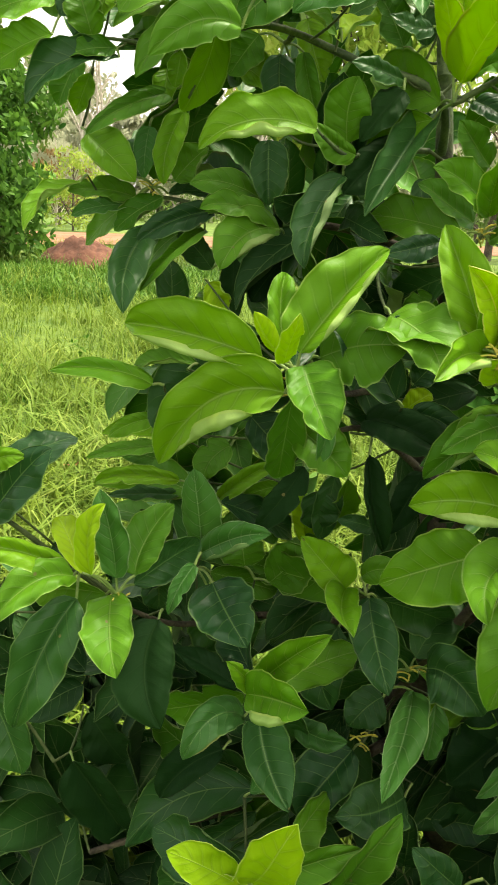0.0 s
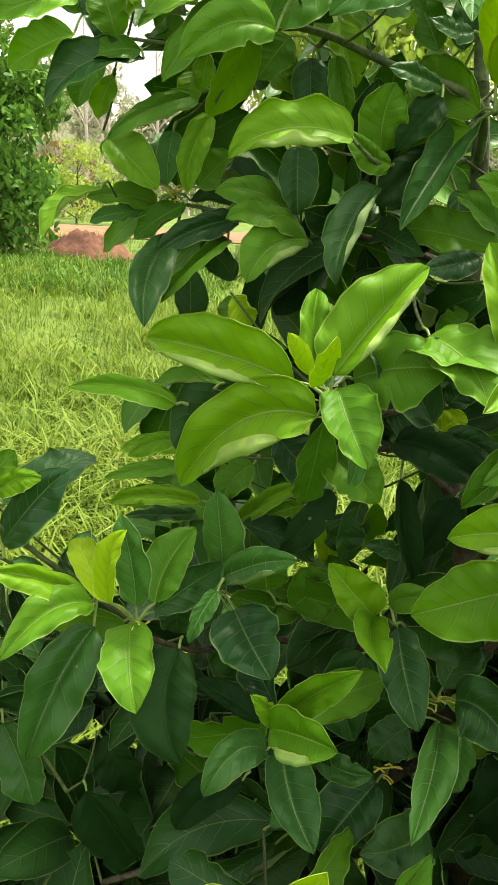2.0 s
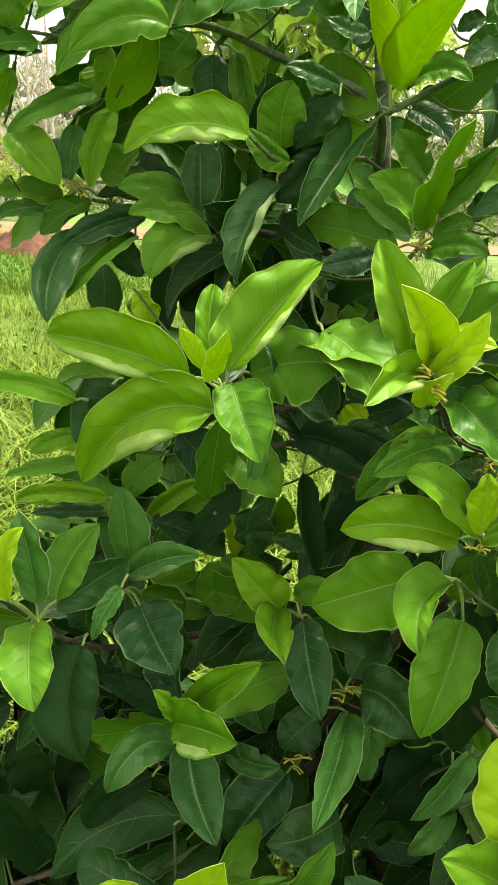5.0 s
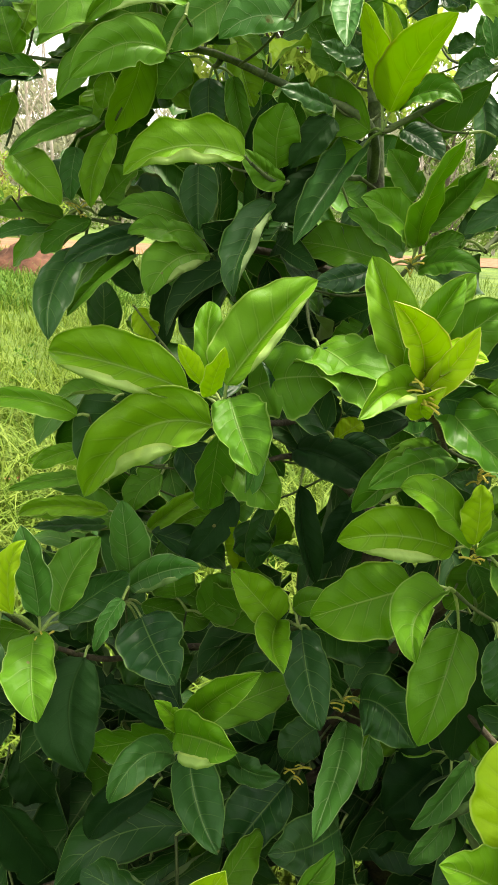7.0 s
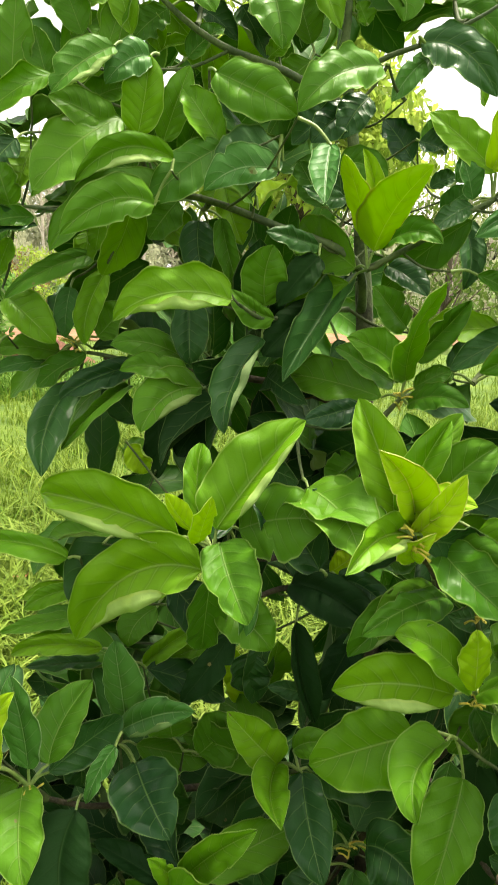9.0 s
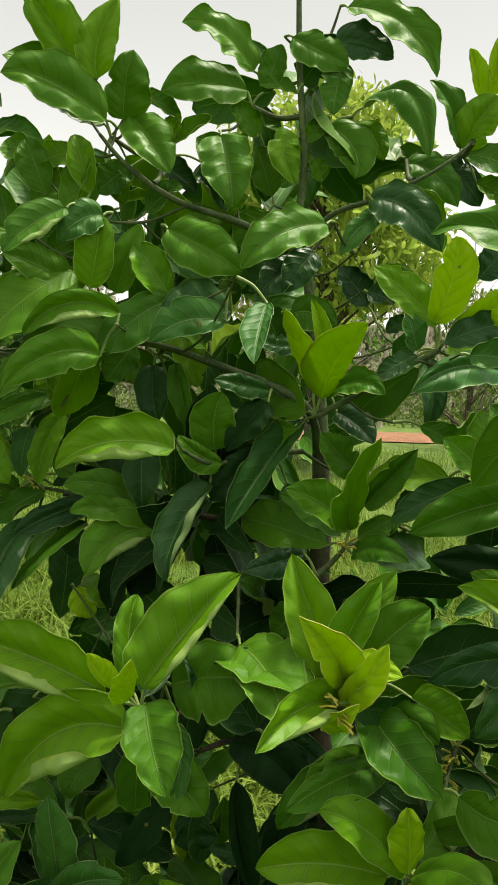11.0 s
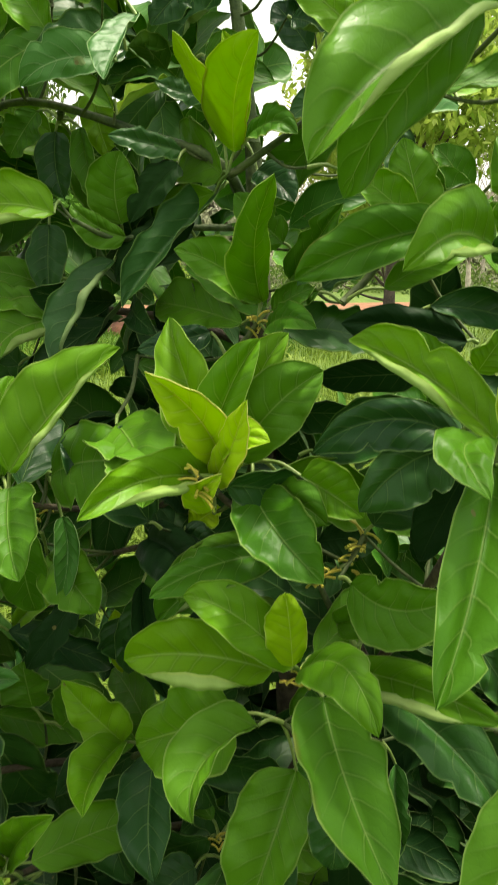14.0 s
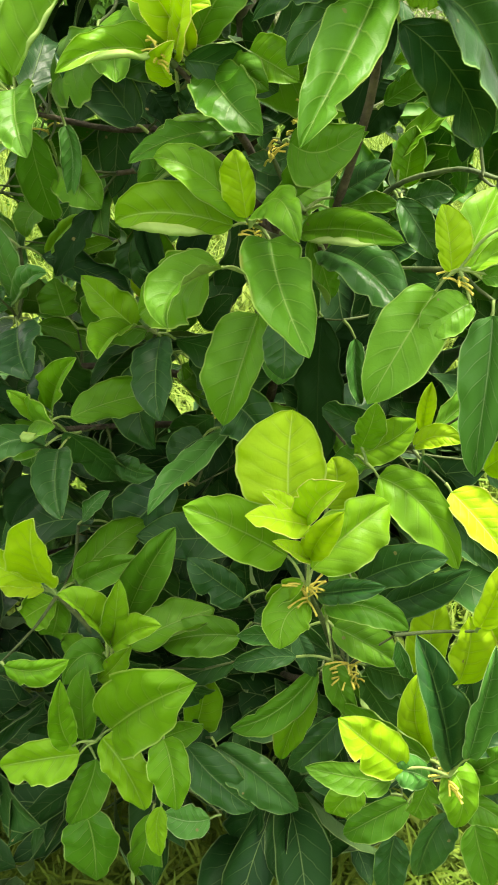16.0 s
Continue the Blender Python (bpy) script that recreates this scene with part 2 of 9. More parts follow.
def blade_shape(base, tip, width, roll, bend, fold, side, wave, rng, rows=22, cols=12, twist=0.0, curl=None):
    """Points of one leaf blade from its foot to its tip. roll turns it about its length: at 0 its upper face looks to -y and up."""
    base, tip = np.array(base, float), np.array(tip, float)
    run = tip - base
    length = float(np.linalg.norm(run)) + 1e-6
    ax = run / length
    front = np.array((0.0, -0.95, 0.31))
    nrm = front - ax * front.dot(ax)
    size = np.linalg.norm(nrm)
    nrm = nrm / size if size > 0.15 else np.cross(ax, (1.0, 0.0, 0.0))
    nrm /= np.linalg.norm(nrm)
    lat = np.cross(nrm, ax)
    u = np.linspace(0, 1, rows + 1)[:, None]
    v = np.linspace(-1, 1, cols + 1)[None, :]
    peak = rng.uniform(0.43, 0.53)
    lean = u ** (math.log(0.5) / math.log(peak))
    half = np.clip(4 * lean * (1 - lean), 0, 1) ** np.where(lean < 0.5, 0.66, 0.62 + 0.4 * np.clip(lean - 0.7, 0, 1))
    lobes = 0.04 * np.sin(u * rng.uniform(9, 15) + rng.uniform(0, 6) + np.sign(v) * 1.7) + 0.028 * np.sin(u * rng.uniform(26, 40) + np.sign(v) * 2.3)
    half = half * width / 2 * (1 + lobes) * (1 + rng.uniform(-0.08, 0.08) * np.sign(v))
    if curl is None and rng.random() < 0.3:
        spot, edge = rng.uniform(0.25, 0.9), rng.choice((-1, 1))
        half = half * (1 - rng.uniform(0.2, 0.5) * np.exp(-((u - spot) / rng.uniform(0.02, 0.05)) ** 2) * (np.sign(v) == edge))
    half[0], half[-1] = width * 0.015, width * 0.006
    arch = 4 * u * (1 - u)
    hook = np.clip((u - 0.8) / 0.2, 0, 1) ** 2
    x = length * u + 0 * v
    # one margin may roll up along a stretch of the blade
    near, at, far, along = rng.choice((-1, 1)), rng.uniform(0.35, 0.75), rng.uniform(-0.9, 2.2), 0.28
    if curl is not None:
        near, at, far, along = (1 if curl > 0 else -1), 0.5, abs(curl), 0.42
    turn = far * np.exp(-((u - at) / along) ** 2) * (np.sign(v) == near) + 1e-4
    bow, flap = np.clip(np.abs(v) - 0.5, 0, 0.167), np.clip(np.abs(v) - 0.667, 0, 1)
    reach = (np.minimum(np.abs(v), 0.5) + bow * np.cos(turn * 0.5) + flap * np.cos(turn)) * np.sign(v)
    rolled = bow * np.sin(turn * 0.5) + flap * np.sin(turn)
    y = half * reach * math.cos(fold * 0.8) + side * length * arch
    z = half * rolled + bend * length * arch + half * np.abs(v) ** 1.3 * math.sin(fold) + rng.uniform(-0.05, 0.03) * length * hook
    ph = rng.uniform(0, 6.28)
    ripple = np.sin(u * rng.uniform(10, 16) + ph + (v > 0) * rng.uniform(1, 4)) + 0.5 * np.sin(u * 27 + ph * 2 + v * 2)
    z = z + wave * width * ripple * np.abs(v) ** 2.2 * arch ** 0.5
    dent = 0.03 * width * np.sin(u * rng.uniform(14, 20) + np.abs(v) * 3 + ph) * np.sin(np.abs(v) * math.pi)
    z = z + dent * arch
    a = math.radians(roll) + math.radians(twist) * (u - 0.5) * 2
    ca, sa = np.cos(a), np.sin(a)
    nn = nrm[None, None, :] * ca[..., None] + lat[None, None, :] * sa[..., None]
    ll = lat[None, None, :] * ca[..., None] - nrm[None, None, :] * sa[..., None]
    level = 1 - ax[2] ** 2
    pts = base + x[..., None] * ax + y[..., None] * ll + z[..., None] * nn + (0.05 * level * length * arch + 0 * v)[..., None] * np.array((0, 0, 1.0))
    uv = np.stack(np.broadcast_arrays(u, (v + 1) / 2), -1)
    return pts, nn, uv


def blade_mesh(pts, nn, uv, thick, start=0):
    """A closed thin blade: upper sheet, lower sheet and rim."""
    r, c = pts.shape[:2]
    facing = np.cross(np.gradient(pts, axis=0), np.gradient(pts, axis=1))
    size = np.linalg.norm(facing, axis=2, keepdims=True)
    up = np.broadcast_to(nn, pts.shape)
    facing = np.where(size > 1e-10, facing / np.maximum(size, 1e-10), up)
    if (facing[:, c // 2] * up[:, c // 2]).sum() < 0:
        facing = -facing
    low = pts - facing * thick
    verts = np.concatenate([pts.reshape(-1, 3), low.reshape(-1, 3)])
    uvs = np.concatenate([uv.reshape(-1, 2)] * 2)
    idx = np.arange(r * c).reshape(r, c)
    a, b, d, e = idx[:-1, :-1].ravel(), idx[1:, :-1].ravel(), idx[1:, 1:].ravel(), idx[:-1, 1:].ravel()
    n = r * c
    top = np.stack([a, b, d, e], 1)[:, ::-1]
    bottom = np.stack([b, d, e, a], 1) + n
    ring = np.concatenate([idx[0, :-1], idx[:-1, -1], idx[-1, :0:-1], idx[:0:-1, 0]])
    nxt = np.roll(ring, -1)
    rim = np.stack([ring, nxt, nxt + n, ring + n], 1)
    faces = np.concatenate([top, bottom, rim]) + start
    which = np.concatenate([np.zeros(len(top), int), np.ones(len(bottom), int), np.zeros(len(rim), int)])
    return verts, faces, which, uvs


def trace_shape(base, mid, tip, left, right, rng, under, rolled=0, rows=24, cols=14):
    """Points of one leaf blade whose midrib bends through mid and whose two margins pass left and right of it, so that it can fold and droop."""
    base, mid, tip, left, right = (np.array(p, float) for p in (base, mid, tip, left, right))
    bow = 2 * mid - (base + tip) / 2
    u = np.linspace(0, 1, rows + 1)[:, None]
    v = np.linspace(-1, 1, cols + 1)[None, :]
    spine = (1 - u) ** 2 * base + 2 * u * (1 - u) * bow + u * u * tip
    way = 2 * (1 - u) * (bow - base) + 2 * u * (tip - bow)
    way /= np.linalg.norm(way, axis=1, keepdims=True) + 1e-9
    length = float(np.linalg.norm(np.diff(spine, axis=0), axis=1).sum())
    along = (tip - base) / (np.linalg.norm(tip - base) + 1e-9)
    wings = []
    for edge in (left - mid, right - mid):
        edge = edge - along * edge.dot(along)
        turned = edge - way * (way @ edge)[:, None]
        turned *= np.linalg.norm(edge) / (np.linalg.norm(turned, axis=1, keepdims=True) + 1e-9)
        wings.append(turned)
    span = wings[1] - wings[0]
    up = np.cross(way, span)
    up /= np.linalg.norm(up, axis=1, keepdims=True) + 1e-9
    if (up[rows // 2] @ np.array((0.0, -0.95, 0.31))) < 0:
        up = -up
    peak = rng.uniform(0.39, 0.47)
    lean = u ** (math.log(0.5) / math.log(peak))
    half = np.clip(4 * lean * (1 - lean), 0, 1) ** np.where(lean < 0.5, 0.54, 0.6 + 0.5 * np.clip(lean - 0.72, 0, 1))
    sign = np.where(v < 0, -1.0, 1.0)
    lobes = 0.034 * np.sin(u * rng.uniform(9, 15) + rng.uniform(0, 6) + sign * 1.7) + 0.02 * np.sin(u * rng.uniform(24, 40) + sign * 2.3)
    half = half * (1 + lobes)
    if rng.random() < 0.3:
        half = half * (1 - rng.uniform(0.15, 0.4) * np.exp(-((u - rng.uniform(0.3, 0.85)) / rng.uniform(0.02, 0.045)) ** 2) * (sign == rng.choice((-1, 1))))
    half[0], half[-1] = 0.03, 0.008
    arch = 4 * u * (1 - u)
    wide = np.where(v < 0, np.linalg.norm(wings[0], axis=1)[:, None], np.linalg.norm(wings[1], axis=1)[:, None])
    size = float(np.linalg.norm(span[rows // 2])) * 0.5 + 0.12 * length
    reach = half * np.abs(v)
    flap = np.zeros_like(reach)
    if rolled:
        # one margin rolls over and shows the underside
        over = np.clip(np.abs(v) - 0.64, 0, 1) / 0.36 * (sign == rolled) * np.exp(-((u - 0.5) / 0.36) ** 4)
        near = np.where(sign == rolled, np.minimum(np.abs(v) / 0.64, 1.0), np.abs(v))
        near = near + (np.abs(v) - near) * (1 - np.exp(-((u - 0.5) / 0.36) ** 4))
        reach = half * (near - 0.48 * over ** 1.3)
        flap = half * 0.16 * np.sin(np.clip(over, 0, 1) * 2.4)
    out = np.where((v < 0)[..., None], wings[0][:, None, :], wings[1][:, None, :]) * reach[..., None]
    ph = rng.uniform(0, 6.28)
    ripple = np.sin(u * rng.uniform(10, 17) + ph + (v > 0) * rng.uniform(1, 4)) + 0.6 * np.sin(u * rng.uniform(24, 31) + ph * 2 + sign)
    lift = rng.uniform(0.04, 0.12) * size * ripple * np.abs(v) ** 2.4 * arch ** 0.5
    lift = lift + rng.uniform(0.08, 0.2) * size * np.sin(np.abs(v) * math.pi) * half
    lift = lift + rng.uniform(0.04, 0.1) * size * np.sin(u * rng.uniform(4, 8) + ph + sign * rng.uniform(0, 2)) * np.abs(v) * half
    lift = lift - rng.uniform(0.0, 0.08) * length * np.clip((u - 0.72) / 0.28, 0, 1) ** 2
    lift = lift + 0.03 * size * np.sin(u * rng.uniform(14, 20) + np.abs(v) * 3 + ph) * np.sin(np.abs(v) * math.pi) * arch
    # a narrow margin turns up
    lift = lift + rng.uniform(0.0, 0.14) * size * np.clip(np.abs(v) - 0.72, 0, 1) / 0.28 * half
    lift = lift + flap * size
    pts = spine[:, None, :] + out + lift[..., None] * up[:, None, :]
    uv = np.stack(np.broadcast_arrays(u, (v + 1) / 2), -1)
    return pts, (-up if under else up)[:, None, :], uv


rng = np.random.default_rng(7)
trace_rng = np.random.default_rng(41)


def leaf(shoot, base, tip, width, roll=0, bend=0.06, fold=0.25, kind="mature", side=0.0, wave=0.05, twist=0, curl=None):
    """One avocado leaf with its stalk, on a shoot."""
    pts, nn, uv = blade_shape(base, tip, width, roll, bend, fold, side, wave, rng, twist=twist, curl=curl)
    return leaf_body(shoot, pts, nn, uv, base, kind)


def leaf_body(shoot, pts, nn, uv, base, kind):
    """The blade as a thin closed mesh, and the stalk from the shoot's knot to its foot."""
    verts, faces, which, uvs = blade_mesh(pts, nn, uv, 0.0007)
    verts, faces, which, uvs = [tuple(p) for p in verts], [tuple(map(int, f)) for f in faces], list(which), [tuple(p) for p in uvs]
    foot, knot = Vector(base), Vector(shoot["knot"])
    gap = foot - knot
    if gap.length > 0.004:
        mid = knot.lerp(foot, 0.55) + Vector((0, 0, 0.12 * gap.length))
        tv, tf = tube([knot, mid, foot], [0.0022, 0.0017, 0.0016], 5)
        at = len(verts)
        verts += [tuple(p) for p in tv]
        faces += [tuple(i + at for i in f) for f in tf]
        which += [2] * len(tf)
        uvs += [(0.5, 0.3)] * len(tv)
    return part("leaf", mesh_of("leaf", verts, faces, [*LEAF[kind], GREEN_STEM], which, uvs), shoot)


# ---- avocado tree: stem, limbs and shoots ----
tree = tagged(new("avocado_tree"), "young avocado tree with glossy green leaves in a meadow", "tree")
tree.location = (0.33, 1.27, 0)


def limb(name, points, radii, material, label="", sides=9):
    base = tree.location
    v, f = tube([Vector(p) - base for p in points], radii, sides)
    return part(name, mesh_of(name, v, f, [material]), tree, label)


def shoot(knot, back, thick=0.004, material=None):
    """A shoot that runs from a limb to the knot that its leaves spring from."""
    knot, back = Vector(knot), Vector(back)
    gap = (knot - back).length
    mid = knot.lerp(back, 0.5) + Vector((0, 0.12 * gap, -0.08 * gap))
    v, f = tube([p - tree.location for p in (back, mid, knot)], [thick * 1.3, thick * 1.1, thick * 0.8], 7)
    ob = part("shoot", mesh_of("shoot", v, f, [material or TWIG]), tree)
    ob["knot"] = tuple(knot - tree.location)
    return ob


back_rng = np.random.default_rng(23)


def back_leaves(sh, count, kinds, size=0.13):
    """Leaves of a whorl that hang behind its front ones."""
    knot = np.array(sh["knot"])
    turn = back_rng.uniform(0, 2 * math.pi)
    for k in range(count):
        a = turn + 2 * math.pi * (k + back_rng.uniform(-0.3, 0.3)) / count
        d = np.array((math.cos(a), 0.45 + 0.3 * back_rng.random(), 0.7 * math.sin(a) - 0.15))
        d /= np.linalg.norm(d)
        length = size * back_rng.uniform(0.75, 1.15)
        foot = knot + d * 0.022 + np.array((0, 0.012, -0.01))
        tip = foot + d * length + np.array((0, 0, -0.2 * length))
        leaf(sh, tuple(foot), tuple(tip), length * back_rng.uniform(0.4, 0.5), back_rng.uniform(-45, 45), 0.05, back_rng.uniform(0.1, 0.5), kinds[k % len(kinds)], back_rng.uniform(-0.06, 0.06), 0.07, 0)


def put_leaf(sh, base, tip, *args, **kw):
    o = tree.location
    return leaf(sh, tuple(Vector(base) - o), tuple(Vector(tip) - o), *args, **kw)


def trace_leaf(sh, base, mid, tip, left, right, kind, under=False, rolled=0):
    """One avocado leaf by its foot, the middle of its midrib, its tip and its two margins."""
    o = tree.location
    at = [tuple(Vector(p) - o) for p in (base, mid, tip, left, right)]
    pts, nn, uv = trace_shape(*at, trace_rng, under, rolled)
    return leaf_body(sh, pts, nn, uv, at[0], kind)


def stubs(sh, count, length):
    """Yellow stalks of dropped leaves and buds round a knot."""
    r = np.random.default_rng(count * 7 + int(length * 1000))
    knot = Vector(sh["knot"])
    for k in range(count):
        a, up = r.uniform(0, 2 * math.pi), r.uniform(-0.4, 0.9)
        way = Vector((math.cos(a), math.sin(a) - 0.4, up)).normalized() * length * r.uniform(0.5, 1.2)
        foot = knot + Vector((0, 0, r.uniform(-0.8, 0.3) * length))
        v, f = tube([foot, foot + way * 0.5 + Vector((0, 0, 0.1 * length)), foot + way], [0.0013, 0.001, 0.0014], 5)
        part("bud_stalk", mesh_of("bud_stalk", v, f, [BUD]), sh)


limb("trunk", [(0.360, 1.270, -0.060), (0.476, 1.200, 0.340), (0.371, 1.160, 0.614), (0.328, 1.150, 0.890), (0.330, 1.160, 1.054), (0.291, 1.180, 1.234), (0.279, 1.170, 1.545), (0.266, 1.190, 1.708)], [0.042, 0.03, 0.026, 0.024, 0.021, 0.018, 0.0125, 0.0095], STEM, "grey-brown bark trunk", sides=9)
limb("leader", [(0.266, 1.190, 1.708), (0.241, 1.200, 1.876), (0.230, 1.205, 1.935), (0.232, 1.200, 1.998), (0.219, 1.205, 2.120), (0.209, 1.210, 2.288)], [0.0092, 0.0072, 0.0058, 0.005, 0.0044, 0.003], STEM, "grey-green upright leading stem", sides=8)
limb("limb", [(0.272, 1.180, 1.605), (0.247, 1.100, 1.673), (0.152, 1.140, 1.712), (0.035, 1.100, 1.740), (-0.056, 1.100, 1.715), (-0.173, 1.120, 1.721)], [0.0072, 0.0054, 0.005, 0.0043, 0.0029, 0.0018], GREY_STEM, sides=7)
limb("limb", [(-0.026, 1.100, 1.713), (-0.040, 1.100, 1.685), (-0.054, 1.100, 1.655)], [0.0022, 0.002, 0.0014], GREY_STEM, sides=6)
limb("limb", [(0.240, 1.200, 1.870), (0.153, 1.170, 1.904), (0.075, 1.140, 1.921), (0.016, 1.120, 1.953), (-0.020, 1.100, 1.988)], [0.0058, 0.005, 0.0043, 0.0036, 0.0022], GREY_STEM, sides=7)
limb("limb", [(0.082, 1.140, 1.915), (0.028, 1.150, 1.895), (-0.046, 1.160, 1.897)], [0.0022, 0.002, 0.0014], GREY_STEM, sides=6)
limb("limb", [(0.238, 1.200, 1.891), (0.274, 1.180, 1.924), (0.328, 1.140, 1.938), (0.391, 1.120, 1.968), (0.435, 1.120, 2.005)], [0.0043, 0.0036, 0.0032, 0.0022, 0.0014], GREY_STEM, sides=7)
limb("limb", [(0.257, 1.070, 1.660), (0.310, 1.050, 1.691), (0.364, 1.040, 1.727), (0.392, 1.030, 1.743)], [0.0043, 0.0036, 0.0032, 0.0029], GREY_STEM, sides=7)
limb("limb", [(0.291, 1.180, 1.234), (0.207, 1.050, 1.315), (0.155, 0.980, 1.328), (0.097, 0.900, 1.355)], [0.0068, 0.005, 0.0037, 0.0025], BARK, sides=7)
limb("limb", [(0.305, 1.170, 1.171), (0.203, 1.060, 1.263), (0.147, 1.000, 1.275)], [0.0062, 0.0043, 0.0031], BARK, sides=7)
limb("limb", [(0.327, 1.160, 1.044), (0.342, 1.020, 1.199), (0.336, 0.900, 1.318), (0.288, 0.820, 1.399)], [0.0081, 0.0056, 0.0043, 0.0025], BARK, sides=8)
limb("limb", [(0.336, 1.150, 0.891), (0.198, 1.080, 0.971), (0.074, 1.020, 1.008), (-0.026, 0.960, 1.020), (-0.080, 0.900, 1.068)], [0.0087, 0.0062, 0.005, 0.0037, 0.0028], BARK, sides=8)
limb("limb", [(0.330, 1.150, 0.871), (0.139, 1.020, 0.918), (0.081, 0.880, 0.977)], [0.0074, 0.005, 0.0031], BARK, sides=7)
limb("limb", [(0.336, 1.150, 0.891), (0.389, 1.000, 1.089), (0.375, 0.860, 1.229)], [0.0074, 0.0056, 0.0037], BARK, sides=8)
limb("limb", [(0.261, 1.150, 0.760), (0.354, 1.000, 1.063), (0.415, 0.900, 1.207), (0.379, 0.880, 1.281)], [0.0087, 0.0062, 0.0043, 0.0031], BARK, sides=8)
limb("limb", [(0.354, 1.000, 1.063), (0.464, 0.950, 1.244), (0.543, 0.900, 1.290), (0.590, 0.840, 1.291)], [0.0040, 0.0033, 0.0028, 0.0020], GREY_STEM, sides=8)
limb("limb", [(0.233, 1.150, 0.380), (0.372, 0.900, 0.576), (0.453, 0.760, 0.733)], [0.0081, 0.0056, 0.0037], BARK, sides=8)
limb("limb", [(0.227, 1.150, 0.283), (0.457, 0.850, 0.479), (0.578, 0.680, 0.656)], [0.0081, 0.0056, 0.0037], BARK, sides=8)
limb("limb", [(0.219, 1.150, 0.338), (0.165, 0.900, 0.496), (0.170, 0.740, 0.711)], [0.0068, 0.005, 0.0031], BARK, sides=8)
limb("limb", [(0.354, 1.000, 1.063), (0.446, 0.900, 0.969), (0.521, 0.850, 0.996)], [0.0056, 0.0043, 0.0031], BARK, sides=7)
limb("limb", [(0.415, 0.900, 1.207), (0.469, 0.820, 1.362), (0.482, 0.760, 1.446)], [0.005, 0.0043, 0.0037], BARK, sides=8)
limb("limb", [(0.482, 0.760, 1.446), (0.562, 0.780, 1.572), (0.516, 0.720, 1.659), (0.490, 0.700, 1.694), (0.466, 0.690, 1.732)], [0.0036, 0.0036, 0.0034, 0.0032, 0.0028], GREEN_STEM, sides=8)
limb("limb", [(0.349, 1.160, 0.763), (0.154, 1.050, 0.718), (-0.009, 0.950, 0.723), (-0.134, 0.920, 0.690)], [0.0099, 0.0074, 0.0056, 0.0037], BARK, sides=8)
limb("limb", [(-0.074, 1.200, 1.532), (0.002, 1.200, 1.522), (0.155, 1.180, 1.511), (0.265, 1.180, 1.481)], [0.0025, 0.0037, 0.0056, 0.0074], BARK, sides=6)
limb("limb", [(-0.180, 1.200, 1.525), (-0.112, 1.200, 1.539), (-0.044, 1.200, 1.531)], [0.0014, 0.0022, 0.0036], GREY_STEM, sides=6)
limb("limb", [(0.249, 1.140, 1.613), (0.185, 1.100, 1.609), (0.143, 1.060, 1.597), (0.109, 1.020, 1.614)], [0.0042, 0.0036, 0.003, 0.0022], GREY_STEM, sides=6)
s = shoot((0.095, 0.870, 1.368), (0.097, 0.900, 1.355), 0.0032)
trace_leaf(s, (0.059, 0.880, 1.381), (-0.016, 0.919, 1.396), (-0.110, 0.970, 1.399), (-0.029, 0.920, 1.438), (-0.014, 0.896, 1.376), 'fresh', rolled=1)
trace_leaf(s, (0.084, 0.870, 1.350), (0.007, 0.894, 1.332), (-0.057, 0.930, 1.242), (-0.009, 0.897, 1.367), (0.026, 0.867, 1.306), 'fresh', rolled=1)
trace_leaf(s, (0.097, 0.870, 1.393), (0.134, 0.886, 1.446), (0.184, 0.910, 1.504), (0.100, 0.886, 1.472), (0.152, 0.870, 1.445), 'fresh', rolled=1)
trace_leaf(s, (0.082, 0.890, 1.383), (0.074, 0.907, 1.433), (0.078, 0.930, 1.471), (0.060, 0.894, 1.431), (0.091, 0.904, 1.443), 'fresh')
trace_leaf(s, (0.075, 0.860, 1.394), (0.060, 0.843, 1.414), (0.050, 0.830, 1.437), (0.051, 0.837, 1.418), (0.067, 0.845, 1.427), 'young')
trace_leaf(s, (0.081, 0.850, 1.385), (0.086, 0.828, 1.412), (0.095, 0.810, 1.438), (0.072, 0.822, 1.409), (0.097, 0.827, 1.421), 'young')
trace_leaf(s, (0.101, 0.860, 1.382), (0.113, 0.827, 1.355), (0.131, 0.800, 1.323), (0.087, 0.823, 1.359), (0.141, 0.826, 1.371), 'mature')
back_leaves(s, 2, ('mature', 'old'))
s = shoot((0.107, 0.911, 1.326), (0.113, 0.922, 1.347), 0.0014)
trace_leaf(s, (0.104, 0.930, 1.296), (0.134, 0.913, 1.277), (0.161, 0.900, 1.253), (0.110, 0.904, 1.264), (0.159, 0.915, 1.293), 'mature')
s = shoot((0.049, 0.947, 1.310), (0.147, 1.000, 1.275), 0.0014)
trace_leaf(s, (0.048, 0.960, 1.299), (0.077, 0.948, 1.273), (0.105, 0.940, 1.254), (0.059, 0.939, 1.259), (0.096, 0.954, 1.297), 'old')
s = shoot((-0.023, 0.914, 1.359), (0.097, 0.900, 1.355), 0.0014)
put_leaf(s, (-0.014, 0.930, 1.363), (-0.093, 0.950, 1.348), 0.031, -35, 0.06, 0.45, 'mature', -0.00, 0.061, -1)
s = shoot((-0.044, 0.969, 1.271), (0.147, 1.000, 1.275), 0.0014)
trace_leaf(s, (-0.065, 0.970, 1.286), (-0.093, 0.963, 1.280), (-0.122, 0.960, 1.263), (-0.094, 0.967, 1.290), (-0.091, 0.955, 1.268), 'fresh')
